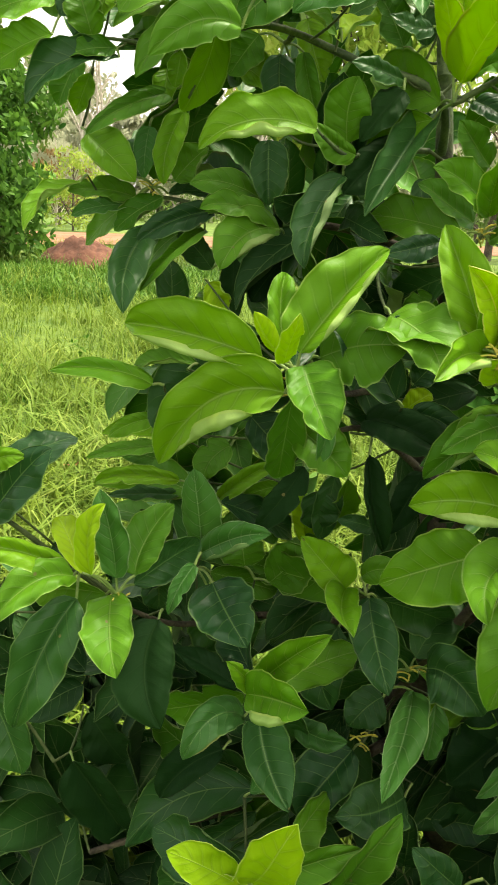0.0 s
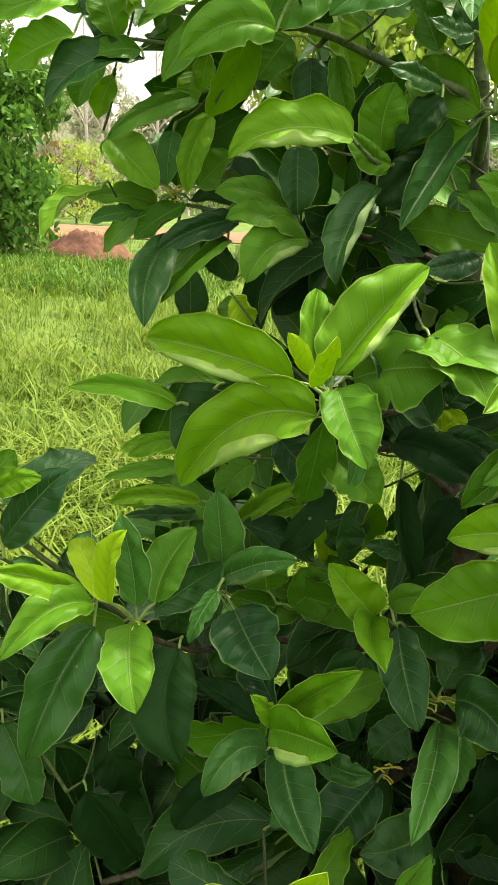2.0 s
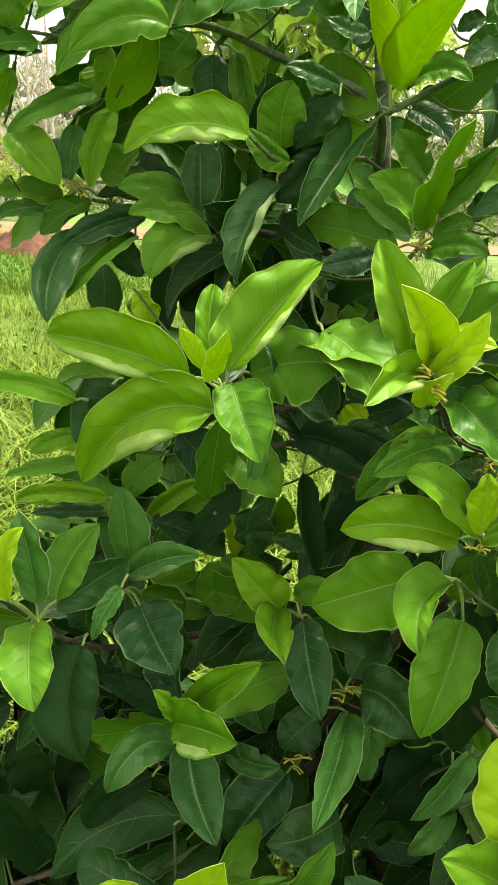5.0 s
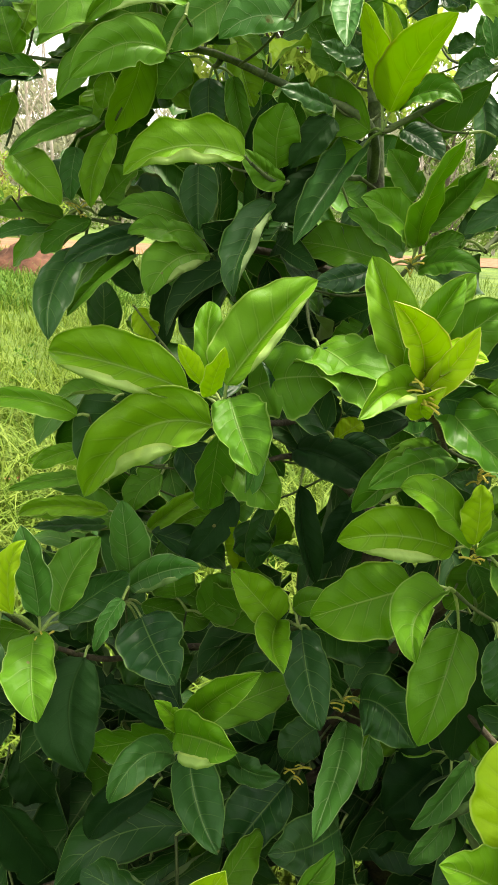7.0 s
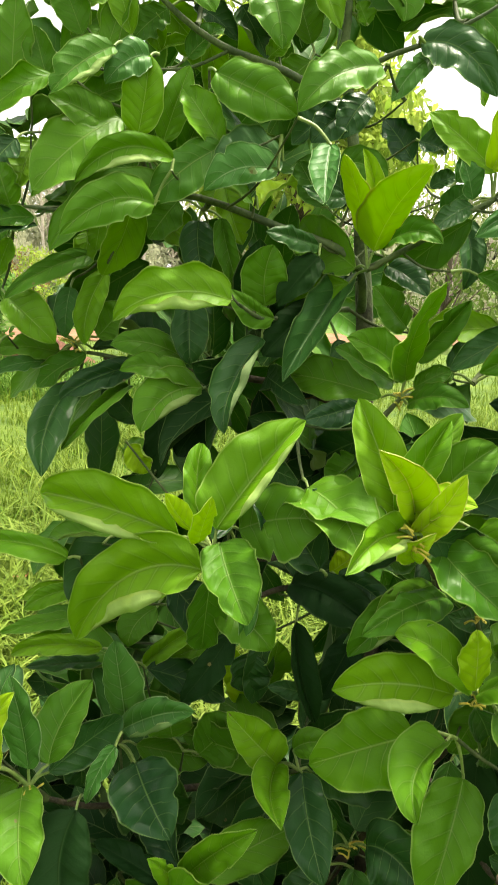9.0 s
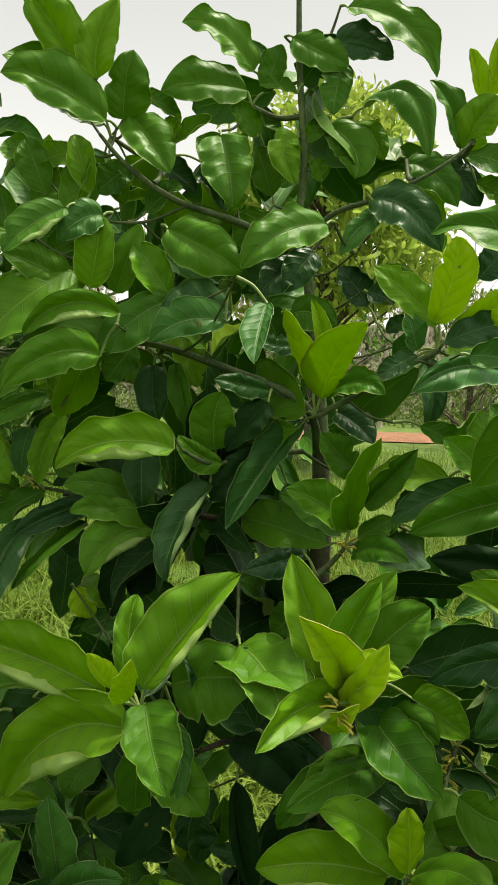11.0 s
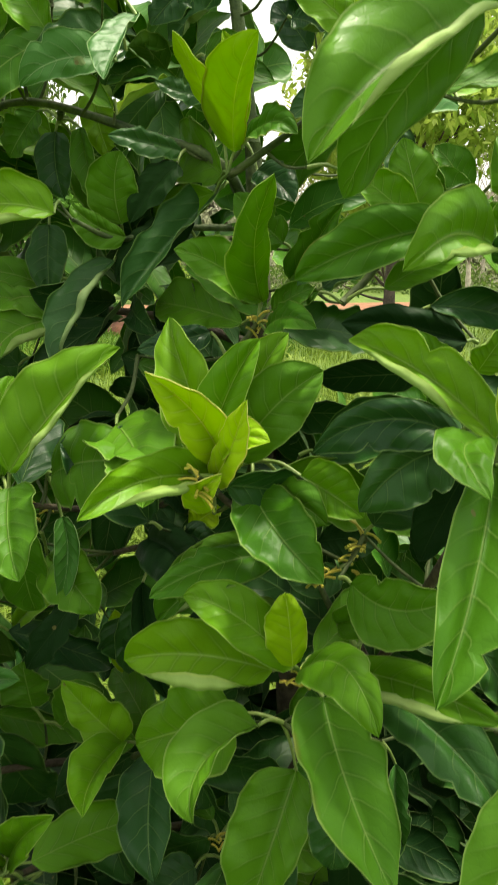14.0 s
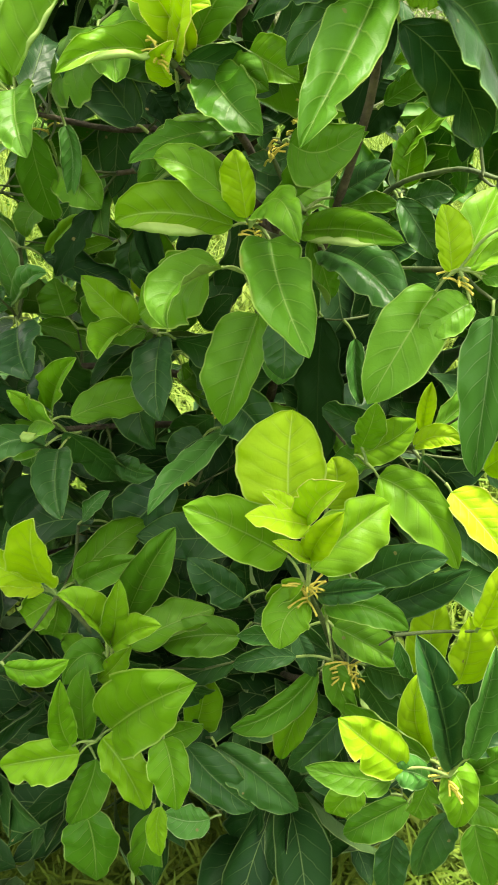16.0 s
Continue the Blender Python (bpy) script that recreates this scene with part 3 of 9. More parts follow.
trace_leaf(s, (-0.057, 0.960, 1.256), (-0.097, 0.952, 1.252), (-0.145, 0.950, 1.238), (-0.098, 0.956, 1.261), (-0.097, 0.937, 1.246), 'mature')
s = shoot((0.150, 1.105, 1.079), (0.142, 1.053, 0.988), 0.0014)
put_leaf(s, (0.164, 1.100, 1.103), (0.176, 1.030, 1.204), 0.047, -36, 0.02, 0.44, 'fresh', 0.00, 0.082, 6)
put_leaf(s, (0.135, 1.100, 1.079), (0.117, 1.100, 1.165), 0.037, 0, 0.03, 0.51, 'young', 0.00, 0.090, -4)
s = shoot((0.226, 1.000, 1.304), (0.182, 1.038, 1.267), 0.0014)
put_leaf(s, (0.230, 1.000, 1.307), (0.262, 1.000, 1.331), 0.036, 0, 0.07, 0.32, 'young', 0.00, 0.097, 4)
trace_leaf(s, (0.233, 0.960, 1.315), (0.263, 0.927, 1.315), (0.289, 0.900, 1.293), (0.264, 0.934, 1.332), (0.257, 0.917, 1.299), 'old')
s = shoot((0.098, 1.103, 1.167), (0.150, 1.105, 1.079), 0.0014)
put_leaf(s, (0.091, 1.100, 1.165), (0.033, 1.080, 1.149), 0.025, 0, 0.07, 0.60, 'fresh', -0.00, 0.058, 10)
s = shoot((-0.021, 1.050, 1.446), (0.113, 0.922, 1.347), 0.0014)
put_leaf(s, (-0.017, 1.050, 1.441), (0.007, 1.050, 1.407), 0.036, 0, 0.08, 0.47, 'young', -0.00, 0.078, -3)
s = shoot((0.278, 0.800, 1.416), (0.288, 0.820, 1.399), 0.0032)
back_leaves(s, 2, ('mature', 'old'))
stubs(s, 9, 0.018)
s = shoot((0.310, 0.869, 1.413), (0.301, 0.842, 1.377), 0.0032)
trace_leaf(s, (0.284, 0.855, 1.403), (0.259, 0.868, 1.467), (0.232, 0.890, 1.530), (0.234, 0.859, 1.462), (0.278, 0.853, 1.485), 'fresh')
trace_leaf(s, (0.290, 0.850, 1.410), (0.273, 0.817, 1.460), (0.240, 0.790, 1.493), (0.256, 0.804, 1.454), (0.298, 0.805, 1.462), 'golden')
trace_leaf(s, (0.296, 0.850, 1.406), (0.300, 0.817, 1.440), (0.331, 0.790, 1.449), (0.305, 0.826, 1.459), (0.303, 0.803, 1.430), 'golden')
trace_leaf(s, (0.310, 0.870, 1.443), (0.314, 0.873, 1.482), (0.337, 0.880, 1.519), (0.289, 0.867, 1.482), (0.333, 0.869, 1.489), 'fresh')
trace_leaf(s, (0.289, 0.850, 1.399), (0.246, 0.784, 1.417), (0.209, 0.727, 1.401), (0.242, 0.781, 1.437), (0.256, 0.767, 1.405), 'fresh', rolled=1)
trace_leaf(s, (0.352, 0.850, 1.407), (0.376, 0.838, 1.397), (0.403, 0.830, 1.381), (0.385, 0.841, 1.418), (0.364, 0.832, 1.385), 'fresh')
trace_leaf(s, (0.278, 0.850, 1.419), (0.292, 0.847, 1.471), (0.317, 0.850, 1.516), (0.270, 0.839, 1.474), (0.310, 0.834, 1.474), 'fresh')
trace_leaf(s, (0.297, 0.860, 1.416), (0.330, 0.857, 1.462), (0.367, 0.860, 1.491), (0.310, 0.858, 1.484), (0.353, 0.850, 1.449), 'mature')
trace_leaf(s, (0.313, 0.850, 1.394), (0.337, 0.817, 1.369), (0.374, 0.790, 1.342), (0.305, 0.808, 1.370), (0.362, 0.815, 1.385), 'mature')
back_leaves(s, 2, ('mature', 'old'))
s = shoot((0.317, 0.863, 1.351), (0.327, 0.885, 1.332), 0.0014)
trace_leaf(s, (0.313, 0.870, 1.362), (0.343, 0.843, 1.387), (0.373, 0.820, 1.377), (0.342, 0.852, 1.409), (0.342, 0.831, 1.367), 'mature')
s = shoot((0.357, 0.820, 1.252), (0.375, 0.860, 1.229), 0.0032)
trace_leaf(s, (0.351, 0.815, 1.257), (0.308, 0.801, 1.305), (0.267, 0.794, 1.322), (0.309, 0.812, 1.328), (0.296, 0.784, 1.296), 'fresh')
trace_leaf(s, (0.335, 0.820, 1.251), (0.272, 0.807, 1.267), (0.214, 0.800, 1.260), (0.276, 0.808, 1.299), (0.282, 0.790, 1.247), 'fresh', rolled=1)
trace_leaf(s, (0.377, 0.800, 1.242), (0.398, 0.741, 1.207), (0.431, 0.690, 1.164), (0.362, 0.733, 1.227), (0.428, 0.741, 1.218), 'mature')
trace_leaf(s, (0.356, 0.820, 1.251), (0.391, 0.766, 1.288), (0.417, 0.720, 1.262), (0.401, 0.774, 1.300), (0.385, 0.739, 1.273), 'mature')
trace_leaf(s, (0.352, 0.810, 1.261), (0.349, 0.803, 1.301), (0.345, 0.800, 1.327), (0.328, 0.797, 1.308), (0.361, 0.805, 1.308), 'young')
back_leaves(s, 2, ('old', 'mature'))
stubs(s, 7, 0.016)
s = shoot((0.344, 0.827, 1.201), (0.379, 0.898, 1.191), 0.0014)
trace_leaf(s, (0.304, 0.830, 1.202), (0.259, 0.847, 1.175), (0.202, 0.870, 1.139), (0.252, 0.861, 1.210), (0.256, 0.825, 1.133), 'fresh')
trace_leaf(s, (0.326, 0.800, 1.213), (0.289, 0.760, 1.202), (0.286, 0.725, 1.178), (0.261, 0.759, 1.214), (0.303, 0.752, 1.214), 'mature')
trace_leaf(s, (0.356, 0.830, 1.156), (0.340, 0.806, 1.106), (0.319, 0.788, 1.040), (0.299, 0.799, 1.112), (0.368, 0.800, 1.119), 'mature')
s = shoot((0.373, 0.878, 1.231), (0.378, 0.885, 1.203), 0.0014)
put_leaf(s, (0.386, 0.870, 1.224), (0.353, 0.870, 1.157), 0.045, 0, 0.03, 0.16, 'mature', -0.00, 0.058, 12)
trace_leaf(s, (0.398, 0.860, 1.236), (0.455, 0.811, 1.250), (0.507, 0.770, 1.248), (0.455, 0.812, 1.270), (0.457, 0.791, 1.236), 'mature', rolled=1)
s = shoot((0.200, 0.935, 1.092), (0.119, 1.042, 0.995), 0.0032)
trace_leaf(s, (0.175, 0.930, 1.101), (0.149, 0.923, 1.131), (0.116, 0.920, 1.168), (0.130, 0.914, 1.122), (0.175, 0.924, 1.146), 'fresh')
trace_leaf(s, (0.175, 0.930, 1.101), (0.165, 0.867, 1.104), (0.174, 0.810, 1.106), (0.144, 0.865, 1.120), (0.184, 0.855, 1.115), 'fresh')
trace_leaf(s, (0.194, 0.950, 1.108), (0.215, 0.938, 1.126), (0.242, 0.930, 1.124), (0.215, 0.945, 1.141), (0.214, 0.930, 1.109), 'mature')
trace_leaf(s, (0.205, 0.940, 1.086), (0.211, 0.889, 1.053), (0.225, 0.845, 1.016), (0.181, 0.882, 1.056), (0.235, 0.885, 1.065), 'old')
back_leaves(s, 2, ('old', 'mature'))
s = shoot((0.197, 0.992, 1.044), (0.153, 1.058, 0.985), 0.0014)
put_leaf(s, (0.231, 1.000, 1.038), (0.286, 1.000, 0.933), 0.045, -31, 0.04, 0.37, 'old', -0.00, 0.069, 14)
put_leaf(s, (0.166, 1.000, 1.041), (0.091, 1.020, 0.966), 0.056, 0, 0.04, 0.55, 'old', -0.00, 0.068, -4)
trace_leaf(s, (0.176, 0.980, 1.022), (0.156, 0.962, 0.971), (0.175, 0.950, 0.915), (0.120, 0.953, 0.967), (0.187, 0.958, 0.984), 'old')
back_leaves(s, 4, ('old', 'mature'))
s = shoot((0.079, 0.850, 1.002), (0.081, 0.880, 0.977), 0.0032)
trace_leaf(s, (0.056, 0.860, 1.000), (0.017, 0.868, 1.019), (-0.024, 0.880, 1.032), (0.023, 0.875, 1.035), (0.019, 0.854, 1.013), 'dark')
trace_leaf(s, (0.081, 0.860, 1.012), (0.112, 0.827, 1.066), (0.147, 0.800, 1.108), (0.096, 0.827, 1.079), (0.124, 0.807, 1.061), 'fresh')
trace_leaf(s, (0.079, 0.860, 0.997), (0.060, 0.843, 1.027), (0.042, 0.830, 1.052), (0.061, 0.847, 1.037), (0.058, 0.834, 1.014), 'fresh')
trace_leaf(s, (0.064, 0.840, 1.006), (0.098, 0.801, 1.028), (0.130, 0.767, 1.039), (0.092, 0.802, 1.061), (0.088, 0.787, 1.006), 'fresh', rolled=1)
back_leaves(s, 4, ('old', 'mature'))
s = shoot((-0.088, 0.860, 1.109), (-0.080, 0.900, 1.068), 0.0032)
put_leaf(s, (-0.128, 0.860, 1.132), (-0.178, 0.950, 1.158), 0.040, -24, 0.04, 0.60, 'young', 0.00, 0.069, 1)
trace_leaf(s, (-0.094, 0.860, 1.108), (-0.087, 0.815, 1.088), (-0.073, 0.775, 1.059), (-0.117, 0.810, 1.092), (-0.060, 0.810, 1.099), 'mature')
trace_leaf(s, (-0.089, 0.860, 1.129), (-0.095, 0.857, 1.183), (-0.109, 0.860, 1.232), (-0.116, 0.855, 1.190), (-0.073, 0.845, 1.185), 'pale')
trace_leaf(s, (-0.070, 0.870, 1.129), (-0.063, 0.897, 1.160), (-0.036, 0.930, 1.197), (-0.088, 0.897, 1.173), (-0.037, 0.891, 1.165), 'mature')
trace_leaf(s, (-0.113, 0.840, 1.141), (-0.115, 0.838, 1.192), (-0.098, 0.840, 1.225), (-0.127, 0.839, 1.206), (-0.101, 0.827, 1.203), 'young')
back_leaves(s, 2, ('old', 'mature'))
stubs(s, 7, 0.018)
s = shoot((-0.044, 0.914, 1.064), (-0.061, 0.922, 1.051), 0.0014)
trace_leaf(s, (-0.043, 0.880, 1.069), (-0.052, 0.837, 1.028), (-0.029, 0.800, 0.979), (-0.088, 0.826, 1.017), (-0.018, 0.836, 1.046), 'dark')
s = shoot((-0.285, 0.874, 1.260), (-0.080, 0.900, 1.068), 0.0014)
put_leaf(s, (-0.278, 0.880, 1.287), (-0.278, 0.880, 1.328), 0.023, 0, 0.09, 0.16, 'fresh', 0.00, 0.084, 15)
put_leaf(s, (-0.271, 0.870, 1.244), (-0.270, 0.870, 1.290), 0.019, 0, 0.06, 0.70, 'young', 0.00, 0.069, -10)
put_leaf(s, (-0.302, 0.870, 1.264), (-0.279, 0.865, 1.296), 0.020, 0, 0.08, 0.26, 'young', 0.00, 0.053, -16)
s = shoot((-0.262, 0.878, 1.215), (-0.080, 0.900, 1.068), 0.0032)
put_leaf(s, (-0.269, 0.890, 1.231), (-0.230, 0.900, 1.280), 0.041, 0, 0.02, 0.17, 'mature', 0.00, 0.059, -11)
put_leaf(s, (-0.261, 0.880, 1.175), (-0.283, 0.860, 1.133), 0.035, 0, 0.03, 0.41, 'mature', -0.00, 0.100, 8)
trace_leaf(s, (-0.250, 0.890, 1.234), (-0.221, 0.878, 1.256), (-0.193, 0.870, 1.261), (-0.223, 0.882, 1.266), (-0.213, 0.870, 1.243), 'fresh')
back_leaves(s, 2, ('old', 'mature'))
s = shoot((-0.345, 0.910, 1.192), (-0.080, 0.900, 1.068), 0.0014)
put_leaf(s, (-0.336, 0.900, 1.211), (-0.278, 0.900, 1.208), 0.042, 0, 0.09, 0.24, 'mature', 0.00, 0.079, -4)
put_leaf(s, (-0.340, 0.920, 1.172), (-0.292, 0.920, 1.180), 0.044, 0, 0.02, 0.42, 'old', 0.00, 0.083, 10)
s = shoot((-0.061, 1.084, 1.238), (0.098, 1.103, 1.167), 0.0014)
put_leaf(s, (-0.071, 1.080, 1.238), (-0.148, 1.050, 1.239), 0.031, -27, 0.06, 0.37, 'fresh', -0.00, 0.065, -8)
s = shoot((-0.048, 1.101, 1.166), (0.098, 1.103, 1.167), 0.0014)
put_leaf(s, (-0.064, 1.100, 1.153), (-0.166, 1.080, 1.157), 0.040, -41, 0.02, 0.38, 'fresh', -0.00, 0.059, 3)
put_leaf(s, (-0.057, 1.100, 1.181), (-0.143, 1.100, 1.199), 0.034, -28, 0.08, 0.26, 'mature', -0.00, 0.062, 3)
s = shoot((-0.012, 0.989, 1.086), (-0.007, 0.971, 1.018), 0.0014)
put_leaf(s, (-0.015, 1.000, 1.097), (-0.043, 1.085, 1.186), 0.049, 0, 0.07, 0.55, 'pale', 0.00, 0.079, -5)
s = shoot((-0.001, 1.103, 1.136), (0.047, 1.004, 1.011), 0.0014)
trace_leaf(s, (0.006, 1.060, 1.152), (0.042, 1.047, 1.191), (0.082, 1.040, 1.219), (0.033, 1.048, 1.199), (0.051, 1.030, 1.186), 'fresh')
s = shoot((-0.238, 0.880, 1.162), (-0.080, 0.900, 1.068), 0.0014)
trace_leaf(s, (-0.243, 0.890, 1.175), (-0.203, 0.877, 1.232), (-0.166, 0.870, 1.273), (-0.213, 0.886, 1.254), (-0.185, 0.862, 1.212), 'old')
s = shoot((-0.172, 0.892, 0.853), (-0.134, 0.920, 0.690), 0.0014)
s = shoot((-0.239, 0.861, 1.075), (-0.080, 0.900, 1.068), 0.0014)
put_leaf(s, (-0.249, 0.860, 1.048), (-0.287, 0.855, 0.911), 0.058, 0, 0.06, 0.44, 'old', -0.00, 0.059, 14)
put_leaf(s, (-0.241, 0.860, 1.092), (-0.294, 0.855, 1.146), 0.049, 0, 0.04, 0.21, 'fresh', -0.00, 0.073, -6)
s = shoot((-0.013, 0.980, 1.090), (-0.012, 0.989, 1.086), 0.0032)
put_leaf(s, (0.004, 0.980, 1.066), (0.049, 1.035, 0.943), 0.097, 0, 0.04, 0.37, 'old', -0.00, 0.086, -9)
put_leaf(s, (-0.009, 0.980, 1.115), (-0.062, 0.975, 1.094), 0.025, 0, 0.08, 0.53, 'pale', -0.00, 0.089, -3)
put_leaf(s, (-0.061, 1.000, 1.072), (-0.060, 1.000, 1.017), 0.054, 0, 0.02, 0.60, 'old', -0.00, 0.089, 11)
trace_leaf(s, (0.014, 0.930, 1.096), (0.035, 0.887, 1.080), (0.060, 0.850, 1.062), (-0.009, 0.882, 1.081), (0.068, 0.888, 1.104), 'old')
trace_leaf(s, (-0.008, 0.970, 1.113), (0.038, 0.931, 1.156), (0.076, 0.900, 1.177), (0.037, 0.931, 1.179), (0.041, 0.917, 1.142), 'pale', rolled=1)
trace_leaf(s, (-0.005, 0.980, 1.117), (-0.010, 0.967, 1.175), (-0.018, 0.960, 1.228), (-0.034, 0.969, 1.194), (0.020, 0.959, 1.179), 'pale')
back_leaves(s, 2, ('old', 'mature'))
s = shoot((-0.005, 1.008, 1.180), (-0.013, 0.980, 1.090), 0.0032)
trace_leaf(s, (-0.040, 1.020, 1.192), (-0.099, 1.007, 1.200), (-0.150, 1.000, 1.191), (-0.096, 1.010, 1.211), (-0.098, 0.987, 1.193), 'fresh')
back_leaves(s, 2, ('old', 'mature'))
s = shoot((0.064, 1.000, 1.071), (0.056, 1.009, 1.010), 0.0014)
put_leaf(s, (0.050, 1.000, 1.088), (0.041, 1.000, 1.141), 0.061, 0, 0.02, 0.38, 'mature', 0.00, 0.099, 2)
put_leaf(s, (0.083, 1.000, 1.067), (0.132, 1.000, 1.117), 0.069, 0, 0.05, 0.36, 'mature', 0.00, 0.050, 12)
s = shoot((0.197, 1.000, 1.276), (0.172, 1.027, 1.269), 0.0014)
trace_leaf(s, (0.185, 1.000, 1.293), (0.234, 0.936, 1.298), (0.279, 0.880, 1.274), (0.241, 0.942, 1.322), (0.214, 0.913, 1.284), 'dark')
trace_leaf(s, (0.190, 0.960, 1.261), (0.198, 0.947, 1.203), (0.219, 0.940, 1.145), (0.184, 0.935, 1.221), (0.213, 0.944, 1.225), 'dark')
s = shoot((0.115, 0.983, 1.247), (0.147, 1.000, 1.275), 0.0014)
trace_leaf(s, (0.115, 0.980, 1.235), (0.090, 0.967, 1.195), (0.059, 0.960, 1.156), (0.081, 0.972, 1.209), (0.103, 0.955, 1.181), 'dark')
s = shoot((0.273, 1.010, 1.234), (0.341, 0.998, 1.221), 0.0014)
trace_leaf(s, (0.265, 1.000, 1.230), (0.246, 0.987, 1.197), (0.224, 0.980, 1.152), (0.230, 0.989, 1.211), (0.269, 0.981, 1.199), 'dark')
s = shoot((0.219, 1.001, 1.151), (0.200, 0.935, 1.092), 0.0014)
put_leaf(s, (0.212, 1.000, 1.152), (0.163, 0.995, 1.163), 0.024, 0, 0.09, 0.35, 'old', -0.00, 0.091, -3)
s = shoot((0.217, 1.001, 1.354), (0.183, 1.018, 1.321), 0.0014)
put_leaf(s, (0.201, 1.000, 1.367), (0.228, 0.995, 1.324), 0.037, 0, 0.04, 0.18, 'dark', -0.00, 0.070, -11)
put_leaf(s, (0.239, 1.000, 1.340), (0.267, 0.995, 1.377), 0.039, 0, 0.03, 0.33, 'old', 0.00, 0.084, -3)
s = shoot((0.153, 1.050, 1.202), (0.240, 1.100, 1.229), 0.0014)
put_leaf(s, (0.142, 1.050, 1.180), (0.139, 1.050, 1.125), 0.056, 0, 0.07, 0.26, 'old', -0.00, 0.071, 7)
put_leaf(s, (0.161, 1.050, 1.205), (0.147, 1.050, 1.110), 0.040, 0, 0.02, 0.36, 'old', -0.00, 0.068, 11)
s = shoot((0.267, 1.000, 1.484), (0.282, 1.173, 1.460), 0.0014)
put_leaf(s, (0.270, 1.000, 1.471), (0.213, 1.110, 1.412), 0.062, 0, 0.05, 0.32, 'old', -0.00, 0.070, 4)
put_leaf(s, (0.256, 1.020, 1.443), (0.221, 1.020, 1.408), 0.043, 0, 0.03, 0.35, 'mature', -0.00, 0.073, 10)
trace_leaf(s, (0.251, 1.000, 1.508), (0.219, 0.983, 1.499), (0.186, 0.970, 1.492), (0.216, 0.988, 1.512), (0.217, 0.972, 1.482), 'old')
s = shoot((0.180, 0.993, 1.484), (0.267, 1.000, 1.484), 0.0014)
put_leaf(s, (0.177, 1.000, 1.475), (0.211, 1.110, 1.413), 0.050, 36, 0.08, 0.16, 'mature', -0.00, 0.072, -1)
s = shoot((0.289, 0.950, 1.440), (0.310, 0.869, 1.413), 0.0014)
put_leaf(s, (0.293, 0.950, 1.443), (0.326, 0.950, 1.469), 0.039, 0, 0.04, 0.19, 'old', 0.00, 0.068, -0)
s = shoot((0.269, 0.960, 0.977), (0.320, 1.055, 0.953), 0.0014)
trace_leaf(s, (0.286, 0.940, 0.994), (0.316, 0.918, 0.996), (0.351, 0.900, 0.957), (0.317, 0.932, 1.037), (0.297, 0.902, 0.964), 'old')
back_leaves(s, 4, ('old', 'mature'))
stubs(s, 8, 0.020)
s = shoot((0.222, 0.977, 0.847), (0.287, 1.109, 0.843), 0.0014)
trace_leaf(s, (0.205, 0.940, 0.867), (0.168, 0.907, 0.840), (0.137, 0.880, 0.810), (0.127, 0.910, 0.860), (0.207, 0.900, 0.846), 'old')
s = shoot((0.294, 0.970, 0.799), (0.242, 1.100, 0.739), 0.0014)
trace_leaf(s, (0.284, 0.960, 0.784), (0.235, 0.896, 0.811), (0.187, 0.840, 0.851), (0.221, 0.912, 0.847), (0.245, 0.876, 0.786), 'old')
s = shoot((0.319, 0.970, 0.934), (0.312, 1.068, 0.925), 0.0014)
trace_leaf(s, (0.313, 0.980, 0.917), (0.312, 0.973, 0.879), (0.309, 0.970, 0.836), (0.299, 0.963, 0.887), (0.330, 0.971, 0.890), 'pale')
s = shoot((0.424, 0.978, 0.890), (0.295, 1.095, 0.870), 0.0014)
put_leaf(s, (0.421, 0.960, 0.865), (0.477, 0.955, 0.747), 0.050, 27, 0.02, 0.37, 'old', -0.00, 0.082, 8)
back_leaves(s, 4, ('old', 'mature'))
s = shoot((0.446, 0.968, 0.801), (0.424, 0.811, 0.676), 0.0014)
trace_leaf(s, (0.428, 0.950, 0.821), (0.400, 0.933, 0.795), (0.369, 0.920, 0.768), (0.389, 0.933, 0.807), (0.418, 0.925, 0.792), 'pale')
s = shoot((0.409, 0.961, 0.980), (0.429, 0.918, 0.986), 0.0014)
trace_leaf(s, (0.440, 0.960, 0.977), (0.437, 0.948, 0.948), (0.452, 0.940, 0.911), (0.417, 0.954, 0.972), (0.455, 0.945, 0.959), 'mature')
s = shoot((0.355, 1.023, 0.759), (0.278, 1.120, 0.747), 0.0014)
put_leaf(s, (0.364, 1.020, 0.759), (0.438, 1.000, 0.763), 0.052, 0, 0.08, 0.21, 'dark', 0.00, 0.063, 10)
s = shoot((0.329, 1.023, 0.698), (0.359, 1.157, 0.689), 0.0014)
put_leaf(s, (0.340, 1.020, 0.699), (0.423, 1.000, 0.704), 0.061, 0, 0.01, 0.30, 'old', 0.00, 0.051, -12)
s = shoot((0.296, 0.961, 0.658), (0.360, 0.923, 0.558), 0.0014)
put_leaf(s, (0.296, 0.960, 0.670), (0.293, 0.955, 0.758), 0.050, 0, 0.06, 0.41, 'old', 0.00, 0.092, -11)
s = shoot((0.433, 0.961, 1.107), (0.388, 0.987, 1.102), 0.0014)
trace_leaf(s, (0.448, 0.960, 1.084), (0.450, 0.948, 1.040), (0.459, 0.940, 1.004), (0.441, 0.933, 1.042), (0.464, 0.939, 1.041), 'pale')
s = shoot((-0.157, 0.913, 0.853), (-0.172, 0.892, 0.853), 0.0014)
trace_leaf(s, (-0.150, 0.900, 0.849), (-0.119, 0.920, 0.777), (-0.078, 0.950, 0.672), (-0.148, 0.902, 0.759), (-0.097, 0.916, 0.800), 'dark')
s = shoot((0.116, 0.921, 0.802), (0.065, 0.995, 0.721), 0.0014)
